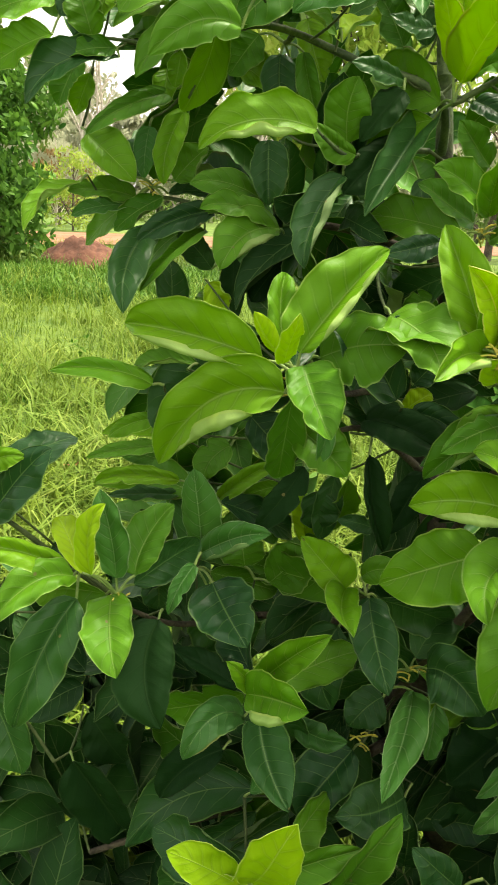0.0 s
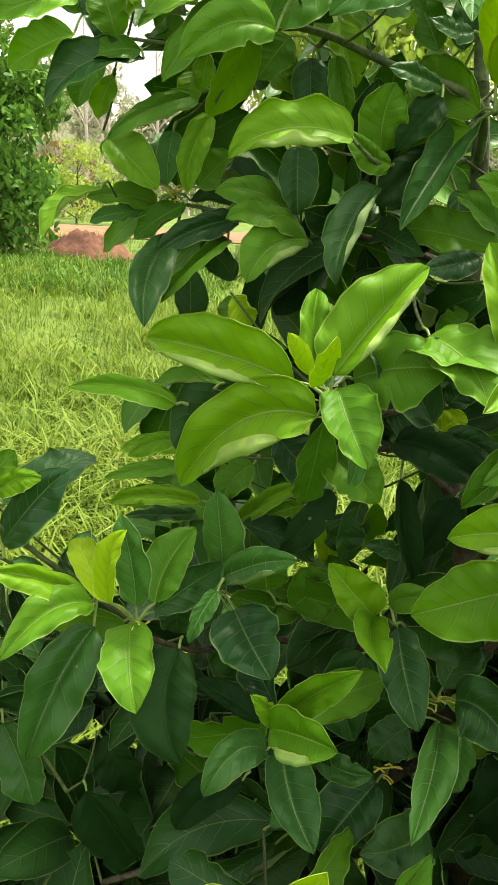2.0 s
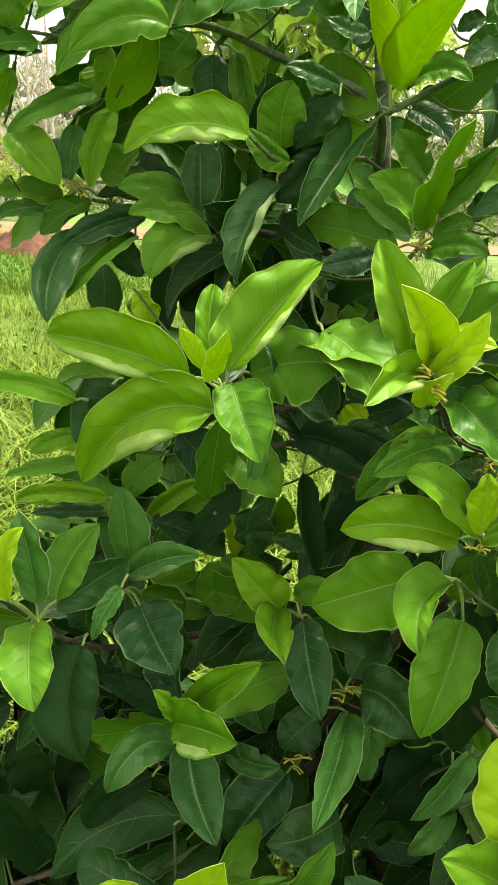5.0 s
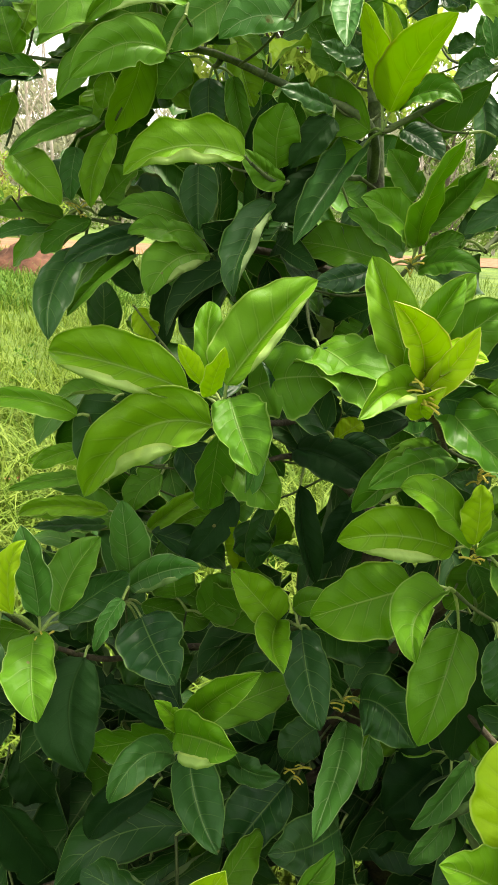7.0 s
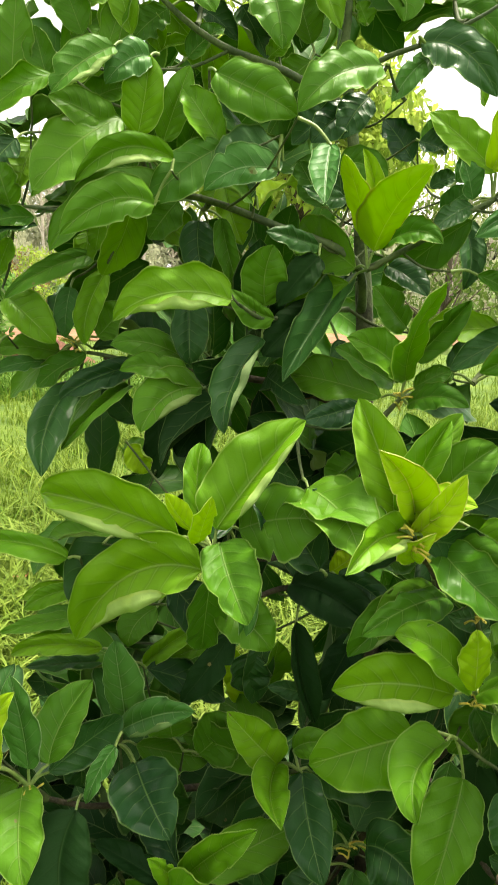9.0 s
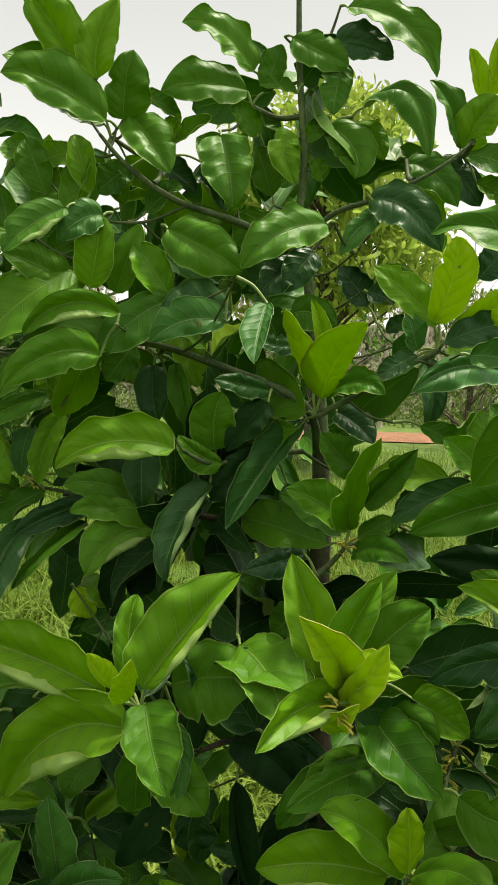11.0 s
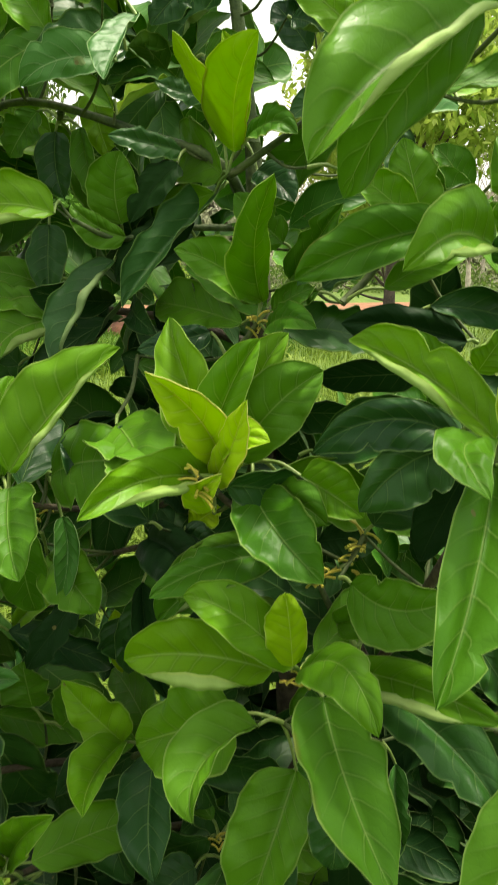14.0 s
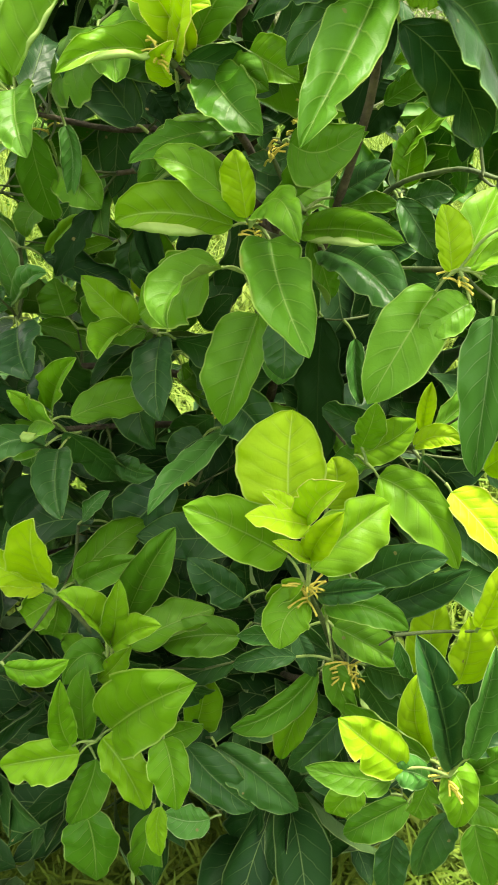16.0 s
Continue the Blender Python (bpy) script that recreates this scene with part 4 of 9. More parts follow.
put_leaf(s, (0.084, 0.920, 0.811), (-0.086, 0.915, 0.709), 0.075, -30, 0.07, 0.35, 'old', -0.10, 0.078, -1)
put_leaf(s, (0.086, 0.920, 0.777), (-0.003, 0.915, 0.696), 0.047, 0, 0.04, 0.49, 'old', -0.00, 0.078, -15)
put_leaf(s, (0.150, 0.920, 0.781), (0.194, 0.915, 0.680), 0.063, 0, 0.06, 0.21, 'old', -0.00, 0.078, -6)
back_leaves(s, 4, ('old', 'mature'))
s = shoot((0.036, 0.921, 0.691), (0.005, 0.959, 0.723), 0.0014)
put_leaf(s, (0.046, 0.920, 0.702), (0.128, 0.915, 0.784), 0.055, 0, 0.01, 0.57, 'old', 0.00, 0.083, -1)
s = shoot((0.047, 0.954, 0.788), (0.035, 0.977, 0.722), 0.0014)
put_leaf(s, (0.016, 0.970, 0.780), (-0.084, 0.970, 0.727), 0.049, 0, 0.02, 0.37, 'old', -0.00, 0.054, 0)
put_leaf(s, (0.059, 0.970, 0.801), (0.009, 0.970, 0.761), 0.049, 0, 0.04, 0.18, 'old', -0.00, 0.075, -10)
put_leaf(s, (0.037, 0.920, 0.756), (-0.031, 0.915, 0.627), 0.072, 0, 0.07, 0.20, 'old', -0.00, 0.065, -15)
back_leaves(s, 4, ('old', 'mature'))
s = shoot((-0.161, 1.000, 0.860), (-0.157, 0.913, 0.853), 0.0014)
put_leaf(s, (-0.154, 1.000, 0.850), (-0.102, 1.000, 0.773), 0.066, 0, 0.09, 0.25, 'dark', -0.00, 0.092, -5)
s = shoot((-0.007, 0.950, 0.939), (0.118, 0.969, 0.939), 0.0014)
put_leaf(s, (-0.008, 0.950, 0.932), (-0.013, 0.950, 0.873), 0.039, 0, 0.08, 0.50, 'pale', -0.00, 0.057, 11)
s = shoot((0.236, 0.921, 0.724), (0.296, 0.961, 0.658), 0.0014)
put_leaf(s, (0.228, 0.920, 0.714), (0.160, 0.915, 0.640), 0.064, 0, 0.04, 0.25, 'old', -0.00, 0.080, 13)
s = shoot((0.097, 0.760, 0.803), (0.170, 0.740, 0.711), 0.0032)
put_leaf(s, (0.083, 0.760, 0.821), (0.123, 0.695, 0.961), 0.068, 0, 0.07, 0.37, 'young', 0.00, 0.067, 16)
put_leaf(s, (0.074, 0.760, 0.816), (-0.006, 0.720, 0.894), 0.045, -20, 0.03, 0.20, 'young', -0.00, 0.070, -11)
put_leaf(s, (0.081, 0.760, 0.809), (0.021, 0.755, 0.835), 0.041, 0, 0.08, 0.31, 'young', -0.00, 0.077, -1)
put_leaf(s, (0.094, 0.760, 0.795), (0.046, 0.755, 0.763), 0.055, 0, 0.05, 0.28, 'fresh', -0.00, 0.067, 3)
back_leaves(s, 4, ('old', 'mature'))
s = shoot((0.258, 1.060, 1.661), (0.276, 1.063, 1.671), 0.0032)
trace_leaf(s, (0.264, 1.060, 1.682), (0.275, 0.995, 1.725), (0.299, 0.940, 1.758), (0.245, 0.995, 1.744), (0.295, 0.979, 1.732), 'young')
trace_leaf(s, (0.252, 1.060, 1.698), (0.237, 1.026, 1.739), (0.215, 1.000, 1.778), (0.218, 1.028, 1.755), (0.251, 1.013, 1.743), 'young')
back_leaves(s, 2, ('mature', 'fresh'))
s = shoot((0.201, 1.095, 1.622), (0.185, 1.100, 1.609), 0.0014)
put_leaf(s, (0.231, 1.080, 1.577), (0.245, 1.060, 1.508), 0.037, 0, 0.03, 0.40, 'old', -0.00, 0.079, -11)
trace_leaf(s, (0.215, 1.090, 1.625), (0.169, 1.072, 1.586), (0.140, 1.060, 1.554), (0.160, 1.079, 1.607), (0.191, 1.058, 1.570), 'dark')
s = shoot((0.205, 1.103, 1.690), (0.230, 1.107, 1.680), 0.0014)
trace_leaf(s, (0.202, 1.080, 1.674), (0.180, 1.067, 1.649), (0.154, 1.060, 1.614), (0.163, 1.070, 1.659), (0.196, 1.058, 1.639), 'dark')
trace_leaf(s, (0.204, 1.100, 1.688), (0.170, 1.072, 1.694), (0.139, 1.050, 1.700), (0.174, 1.077, 1.705), (0.170, 1.057, 1.679), 'old')
s = shoot((0.227, 1.123, 1.552), (0.279, 1.170, 1.545), 0.0014)
put_leaf(s, (0.221, 1.120, 1.546), (0.174, 1.100, 1.502), 0.054, 0, 0.01, 0.15, 'dark', -0.00, 0.079, -5)
s = shoot((0.297, 1.000, 1.518), (0.267, 1.000, 1.484), 0.0032)
put_leaf(s, (0.311, 1.000, 1.530), (0.351, 0.995, 1.552), 0.028, 0, 0.05, 0.41, 'mature', 0.00, 0.070, 10)
trace_leaf(s, (0.301, 1.000, 1.537), (0.299, 0.956, 1.595), (0.321, 0.920, 1.643), (0.275, 0.935, 1.588), (0.313, 0.948, 1.606), 'fresh')
trace_leaf(s, (0.301, 1.000, 1.541), (0.267, 0.972, 1.569), (0.228, 0.950, 1.586), (0.279, 0.979, 1.590), (0.254, 0.956, 1.557), 'mature')
trace_leaf(s, (0.305, 1.000, 1.511), (0.327, 0.962, 1.526), (0.354, 0.930, 1.521), (0.329, 0.968, 1.540), (0.325, 0.947, 1.513), 'mature')
back_leaves(s, 2, ('mature', 'old'))
stubs(s, 8, 0.018)
s = shoot((0.351, 1.041, 1.547), (0.297, 1.000, 1.518), 0.0014)
put_leaf(s, (0.357, 1.040, 1.551), (0.402, 1.030, 1.579), 0.036, 0, 0.03, 0.18, 'old', 0.00, 0.071, -3)
s = shoot((0.364, 1.152, 1.755), (0.262, 1.192, 1.738), 0.0014)
put_leaf(s, (0.360, 1.150, 1.741), (0.392, 1.120, 1.766), 0.033, 0, 0.05, 0.49, 'pale', 0.00, 0.051, 7)
put_leaf(s, (0.376, 1.150, 1.777), (0.399, 1.150, 1.810), 0.033, 0, 0.07, 0.43, 'pale', 0.00, 0.098, 14)
s = shoot((0.341, 1.200, 1.787), (0.364, 1.152, 1.755), 0.0014)
put_leaf(s, (0.354, 1.200, 1.775), (0.389, 1.200, 1.792), 0.027, 0, 0.07, 0.47, 'old', 0.00, 0.068, -16)
put_leaf(s, (0.328, 1.200, 1.809), (0.286, 1.200, 1.858), 0.047, 0, 0.06, 0.30, 'old', 0.00, 0.096, -13)
s = shoot((0.333, 1.200, 1.826), (0.341, 1.200, 1.787), 0.0014)
put_leaf(s, (0.339, 1.200, 1.829), (0.385, 1.200, 1.858), 0.047, 0, 0.03, 0.18, 'mature', 0.00, 0.061, 2)
s = shoot((0.232, 1.225, 1.739), (0.264, 1.191, 1.723), 0.0014)
put_leaf(s, (0.217, 1.250, 1.750), (0.181, 1.250, 1.810), 0.050, 0, 0.06, 0.31, 'mature', 0.00, 0.091, 1)
put_leaf(s, (0.241, 1.200, 1.744), (0.229, 1.200, 1.802), 0.040, 0, 0.07, 0.43, 'old', 0.00, 0.084, -15)
s = shoot((0.434, 1.300, 1.702), (0.267, 1.188, 1.693), 0.0014)
s = shoot((0.045, 1.044, 1.748), (0.035, 1.100, 1.740), 0.0014)
trace_leaf(s, (0.026, 1.050, 1.735), (-0.043, 1.020, 1.724), (-0.106, 1.000, 1.667), (-0.037, 1.035, 1.758), (-0.038, 0.989, 1.695), 'mature')
s = shoot((-0.112, 1.302, 1.785), (-0.151, 1.116, 1.720), 0.0014)
put_leaf(s, (-0.118, 1.285, 1.780), (-0.160, 1.155, 1.738), 0.054, -38, 0.07, 0.39, 'old', -0.08, 0.062, 16)
s = shoot((-0.168, 1.286, 1.832), (-0.112, 1.302, 1.785), 0.0014)
put_leaf(s, (-0.174, 1.285, 1.824), (-0.215, 1.280, 1.767), 0.067, 0, 0.01, 0.59, 'mature', -0.00, 0.095, 15)
s = shoot((0.140, 1.092, 1.588), (0.151, 1.067, 1.599), 0.0014)
trace_leaf(s, (0.141, 1.080, 1.613), (0.138, 1.068, 1.649), (0.147, 1.060, 1.684), (0.109, 1.062, 1.647), (0.166, 1.064, 1.656), 'mature')
trace_leaf(s, (0.151, 1.060, 1.599), (0.123, 1.048, 1.610), (0.101, 1.040, 1.631), (0.114, 1.039, 1.593), (0.133, 1.049, 1.617), 'mature')
trace_leaf(s, (0.138, 1.060, 1.575), (0.106, 1.021, 1.522), (0.096, 0.990, 1.472), (0.083, 1.019, 1.530), (0.129, 1.014, 1.542), 'old', rolled=1)
s = shoot((0.096, 1.019, 1.631), (0.109, 1.020, 1.614), 0.0014)
trace_leaf(s, (0.101, 0.990, 1.618), (0.036, 0.976, 1.624), (-0.029, 0.970, 1.594), (0.020, 0.978, 1.651), (0.041, 0.957, 1.603), 'fresh', rolled=1)
s = shoot((0.058, 1.130, 1.727), (0.067, 1.111, 1.733), 0.0032)
put_leaf(s, (0.026, 1.150, 1.739), (-0.010, 1.150, 1.690), 0.053, 0, 0.03, 0.29, 'mature', -0.00, 0.087, 5)
trace_leaf(s, (0.054, 1.130, 1.714), (0.055, 1.123, 1.677), (0.064, 1.120, 1.642), (0.032, 1.119, 1.678), (0.077, 1.117, 1.678), 'old')
trace_leaf(s, (0.082, 1.130, 1.718), (0.093, 1.122, 1.674), (0.106, 1.120, 1.637), (0.077, 1.117, 1.675), (0.108, 1.111, 1.669), 'mature')
back_leaves(s, 2, ('mature', 'fresh'))
s = shoot((0.045, 1.127, 1.639), (0.128, 1.042, 1.605), 0.0014)
trace_leaf(s, (0.046, 1.120, 1.614), (0.048, 1.107, 1.575), (0.051, 1.100, 1.536), (0.025, 1.106, 1.587), (0.073, 1.105, 1.590), 'old')
s = shoot((0.124, 1.122, 1.745), (0.120, 1.129, 1.720), 0.0014)
put_leaf(s, (0.127, 1.120, 1.729), (0.176, 1.215, 1.773), 0.044, 41, 0.04, 0.49, 'young', 0.00, 0.077, -14)
s = shoot((-0.070, 1.172, 1.731), (-0.088, 1.105, 1.716), 0.0032)
put_leaf(s, (-0.070, 1.150, 1.715), (-0.078, 1.150, 1.672), 0.028, 0, 0.03, 0.45, 'fresh', -0.00, 0.070, 12)
put_leaf(s, (-0.050, 1.200, 1.738), (-0.036, 1.200, 1.798), 0.047, 0, 0.02, 0.36, 'mature', 0.00, 0.064, -1)
put_leaf(s, (-0.080, 1.150, 1.765), (-0.147, 1.100, 1.729), 0.035, -22, 0.08, 0.58, 'mature', -0.00, 0.056, 6)
put_leaf(s, (-0.090, 1.180, 1.699), (-0.096, 1.160, 1.646), 0.035, 0, 0.05, 0.50, 'fresh', -0.00, 0.072, 5)
back_leaves(s, 2, ('mature', 'fresh'))
s = shoot((-0.228, 1.286, 1.734), (-0.173, 1.120, 1.721), 0.0014)
put_leaf(s, (-0.232, 1.285, 1.725), (-0.263, 1.280, 1.656), 0.052, 0, 0.06, 0.44, 'mature', -0.00, 0.055, -11)
s = shoot((-0.143, 1.103, 1.707), (-0.130, 1.113, 1.719), 0.0014)
put_leaf(s, (-0.139, 1.100, 1.697), (-0.244, 1.060, 1.638), 0.051, -8, 0.08, 0.50, 'old', -0.10, 0.071, 0)
put_leaf(s, (-0.171, 1.100, 1.715), (-0.187, 1.100, 1.768), 0.052, 0, 0.09, 0.56, 'mature', 0.00, 0.065, 9)
put_leaf(s, (-0.143, 1.100, 1.706), (-0.198, 1.080, 1.692), 0.030, 0, 0.05, 0.40, 'mature', -0.00, 0.072, -16)
s = shoot((-0.208, 1.113, 1.748), (-0.173, 1.120, 1.721), 0.0014)
put_leaf(s, (-0.217, 1.120, 1.766), (-0.307, 1.080, 1.726), 0.045, 0, 0.01, 0.32, 'fresh', -0.00, 0.073, 4)
put_leaf(s, (-0.220, 1.100, 1.718), (-0.298, 1.100, 1.678), 0.052, 0, 0.02, 0.48, 'fresh', -0.00, 0.092, 13)
s = shoot((-0.156, 1.138, 1.810), (-0.162, 1.118, 1.721), 0.0014)
put_leaf(s, (-0.152, 1.150, 1.804), (-0.169, 1.120, 1.740), 0.056, 0, 0.08, 0.37, 'fresh', -0.00, 0.062, 4)
put_leaf(s, (-0.169, 1.120, 1.799), (-0.211, 1.100, 1.739), 0.052, 0, 0.05, 0.23, 'old', -0.00, 0.099, 7)
s = shoot((-0.073, 1.200, 1.752), (-0.070, 1.172, 1.731), 0.0014)
put_leaf(s, (-0.046, 1.200, 1.764), (0.022, 1.200, 1.722), 0.047, 0, 0.01, 0.43, 'fresh', 0.00, 0.072, -7)
put_leaf(s, (-0.090, 1.200, 1.728), (-0.078, 1.200, 1.676), 0.041, 0, 0.02, 0.25, 'mature', -0.00, 0.093, 2)
s = shoot((-0.183, 1.150, 1.691), (-0.173, 1.120, 1.721), 0.0014)
put_leaf(s, (-0.186, 1.150, 1.684), (-0.204, 1.150, 1.633), 0.032, 0, 0.05, 0.51, 'fresh', -0.00, 0.099, -13)
s = shoot((-0.184, 1.125, 1.561), (-0.174, 1.200, 1.526), 0.0014)
put_leaf(s, (-0.192, 1.120, 1.552), (-0.255, 1.080, 1.489), 0.037, -24, 0.03, 0.27, 'fresh', -0.15, 0.078, 9)
s = shoot((-0.011, 1.150, 1.760), (-0.006, 1.100, 1.728), 0.0014)
put_leaf(s, (-0.017, 1.150, 1.763), (-0.067, 1.150, 1.785), 0.046, 0, 0.06, 0.41, 'mature', -0.00, 0.089, 10)
s = shoot((-0.241, 1.286, 1.812), (-0.228, 1.286, 1.734), 0.0014)
put_leaf(s, (-0.239, 1.285, 1.803), (-0.223, 1.280, 1.732), 0.042, 0, 0.09, 0.31, 'old', -0.00, 0.077, 11)
s = shoot((-0.019, 1.075, 1.828), (0.011, 1.100, 1.733), 0.0014)
put_leaf(s, (-0.033, 1.060, 1.817), (-0.120, 1.000, 1.727), 0.076, 0, 0.08, 0.20, 'mature', -0.00, 0.073, 0)
put_leaf(s, (-0.023, 1.080, 1.819), (-0.073, 1.060, 1.761), 0.033, 0, 0.03, 0.39, 'fresh', -0.00, 0.140, -11)
trace_leaf(s, (-0.041, 1.060, 1.801), (-0.069, 1.038, 1.817), (-0.107, 1.020, 1.829), (-0.067, 1.042, 1.841), (-0.072, 1.030, 1.796), 'mature')
s = shoot((-0.102, 1.065, 1.867), (-0.019, 1.075, 1.828), 0.0014)
put_leaf(s, (-0.110, 1.060, 1.859), (-0.177, 1.020, 1.804), 0.041, 0, 0.07, 0.42, 'fresh', -0.00, 0.084, 7)
s = shoot((-0.027, 1.113, 1.906), (-0.019, 1.156, 1.896), 0.0014)
put_leaf(s, (-0.057, 1.100, 1.901), (-0.117, 1.080, 1.846), 0.040, 0, 0.04, 0.24, 'fresh', -0.00, 0.079, 8)
s = shoot((-0.152, 1.120, 1.852), (-0.156, 1.138, 1.810), 0.0014)
put_leaf(s, (-0.131, 1.120, 1.862), (-0.148, 1.120, 1.928), 0.041, 0, 0.02, 0.56, 'mature', 0.00, 0.075, 15)
put_leaf(s, (-0.175, 1.120, 1.863), (-0.167, 1.120, 1.967), 0.052, 0, 0.02, 0.20, 'mature', 0.00, 0.089, 16)
s = shoot((-0.101, 1.150, 1.950), (-0.046, 1.160, 1.897), 0.0014)
put_leaf(s, (-0.107, 1.150, 1.955), (-0.155, 1.150, 1.990), 0.045, 0, 0.09, 0.41, 'mature', -0.00, 0.051, 10)
s = shoot((-0.109, 1.180, 1.552), (-0.112, 1.200, 1.539), 0.0032)
put_leaf(s, (-0.134, 1.180, 1.563), (-0.214, 1.225, 1.611), 0.051, 0, 0.01, 0.54, 'fresh', -0.00, 0.098, 1)
put_leaf(s, (-0.119, 1.180, 1.561), (-0.137, 1.290, 1.636), 0.051, 39, 0.03, 0.51, 'pale', 0.00, 0.084, -4)
put_leaf(s, (-0.094, 1.180, 1.539), (-0.159, 1.175, 1.491), 0.041, 0, 0.08, 0.36, 'mature', -0.00, 0.088, -8)
put_leaf(s, (-0.138, 1.180, 1.525), (-0.219, 1.175, 1.509), 0.031, -13, 0.04, 0.47, 'pale', -0.00, 0.096, 6)
put_leaf(s, (-0.079, 1.180, 1.561), (-0.035, 1.175, 1.606), 0.049, 0, 0.03, 0.25, 'mature', 0.00, 0.060, -4)
trace_leaf(s, (-0.134, 1.200, 1.536), (-0.175, 1.172, 1.545), (-0.216, 1.150, 1.540), (-0.176, 1.179, 1.561), (-0.171, 1.155, 1.530), 'mature')
back_leaves(s, 2, ('mature', 'old'))
stubs(s, 7, 0.020)
s = shoot((-0.063, 1.171, 1.677), (-0.049, 1.100, 1.666), 0.0014)
put_leaf(s, (-0.063, 1.180, 1.665), (-0.122, 1.290, 1.555), 0.063, 14, 0.01, 0.58, 'mature', -0.06, 0.060, -6)
trace_leaf(s, (-0.064, 1.150, 1.646), (-0.083, 1.132, 1.600), (-0.085, 1.120, 1.554), (-0.100, 1.120, 1.595), (-0.062, 1.126, 1.604), 'fresh')
trace_leaf(s, (-0.087, 1.170, 1.669), (-0.137, 1.131, 1.645), (-0.182, 1.100, 1.612), (-0.135, 1.137, 1.660), (-0.128, 1.106, 1.626), 'mature')
s = shoot((0.056, 1.173, 1.550), (0.058, 1.193, 1.518), 0.0014)
put_leaf(s, (0.029, 1.180, 1.552), (-0.079, 1.290, 1.570), 0.059, -25, 0.05, 0.50, 'old', -0.00, 0.085, -10)
put_leaf(s, (0.071, 1.180, 1.542), (0.081, 1.180, 1.484), 0.050, 0, 0.03, 0.57, 'dark', -0.00, 0.056, -8)
trace_leaf(s, (0.045, 1.130, 1.540), (-0.001, 1.112, 1.560), (-0.050, 1.100, 1.560), (-0.008, 1.120, 1.578), (-0.009, 1.099, 1.540), 'mature')
s = shoot((-0.036, 1.176, 1.524), (-0.033, 1.200, 1.527), 0.0014)
put_leaf(s, (-0.043, 1.180, 1.526), (0.043, 1.175, 1.533), 0.039, 0, 0.07, 0.40, 'mature', 0.06, 0.089, 6)
put_leaf(s, (-0.043, 1.180, 1.504), (-0.136, 1.240, 1.416), 0.054, -30, 0.06, 0.18, 'mature', -0.06, 0.084, 3)
trace_leaf(s, (-0.024, 1.180, 1.525), (-0.076, 1.156, 1.509), (-0.131, 1.140, 1.474), (-0.078, 1.163, 1.526), (-0.079, 1.138, 1.486), 'old')
trace_leaf(s, (-0.036, 1.180, 1.498), (-0.072, 1.136, 1.469), (-0.112, 1.100, 1.423), (-0.085, 1.117, 1.471), (-0.053, 1.115, 1.472), 'mature')
s = shoot((0.076, 1.143, 1.489), (0.086, 1.189, 1.516), 0.0014)
put_leaf(s, (0.075, 1.150, 1.471), (0.034, 1.150, 1.409), 0.049, 0, 0.08, 0.39, 'dark', -0.00, 0.085, -10)
trace_leaf(s, (0.052, 1.100, 1.515), (0.010, 1.082, 1.534), (-0.033, 1.070, 1.531), (0.015, 1.089, 1.550), (0.012, 1.065, 1.520), 'mature')
trace_leaf(s, (0.067, 1.100, 1.508), (0.025, 1.067, 1.500), (-0.002, 1.040, 1.459), (-0.003, 1.067, 1.520), (0.030, 1.050, 1.476), 'mature', rolled=1)
s = shoot((-0.006, 1.181, 1.458), (0.002, 1.200, 1.522), 0.0014)
put_leaf(s, (0.006, 1.180, 1.464), (0.007, 1.175, 1.372), 0.039, 0, 0.03, 0.28, 'dark', -0.00, 0.091, -6)
put_leaf(s, (-0.024, 1.180, 1.447), (-0.070, 1.175, 1.497), 0.042, 0, 0.07, 0.33, 'old', -0.00, 0.083, 11)
s = shoot((0.004, 1.174, 1.382), (-0.061, 1.084, 1.238), 0.0014)
put_leaf(s, (-0.001, 1.180, 1.385), (-0.044, 1.225, 1.411), 0.040, 0, 0.07, 0.44, 'fresh', -0.00, 0.057, -8)
s = shoot((0.236, 1.200, 1.880), (0.243, 1.199, 1.860), 0.0014)
put_leaf(s, (0.229, 1.200, 1.869), (0.168, 1.195, 1.820), 0.053, 0, 0.05, 0.53, 'old', -0.00, 0.096, 9)
s = shoot((0.158, 1.200, 2.065), (0.226, 1.202, 2.054), 0.0032)
put_leaf(s, (0.174, 1.200, 2.082), (0.194, 1.195, 2.143), 0.040, 0, 0.01, 0.50, 'mature', 0.00, 0.071, 13)
put_leaf(s, (0.169, 1.200, 2.025), (0.133, 1.180, 2.060), 0.036, 0, 0.03, 0.24, 'mature', -0.00, 0.096, -8)
trace_leaf(s, (0.151, 1.200, 2.084), (0.098, 1.176, 2.082), (0.042, 1.160, 2.069), (0.086, 1.181, 2.112), (0.118, 1.166, 2.050), 'mature')
back_leaves(s, 2, ('mature', 'fresh'))
s = shoot((0.145, 1.202, 1.935), (0.153, 1.170, 1.904), 0.0014)
put_leaf(s, (0.155, 1.200, 1.955), (0.091, 1.175, 2.014), 0.070, 0, 0.03, 0.51, 'mature', -0.00, 0.083, 3)
put_leaf(s, (0.131, 1.200, 1.925), (0.160, 1.195, 1.946), 0.029, 0, 0.03, 0.52, 'fresh', 0.00, 0.091, -3)
s = shoot((0.045, 1.198, 1.992), (0.043, 1.129, 1.939), 0.0032)
put_leaf(s, (0.053, 1.200, 2.011), (0.106, 1.195, 2.048), 0.029, 0, 0.02, 0.18, 'fresh', 0.00, 0.071, -13)
put_leaf(s, (0.036, 1.200, 1.985), (0.092, 1.195, 1.944), 0.037, 0, 0.07, 0.52, 'old', 0.00, 0.053, 1)
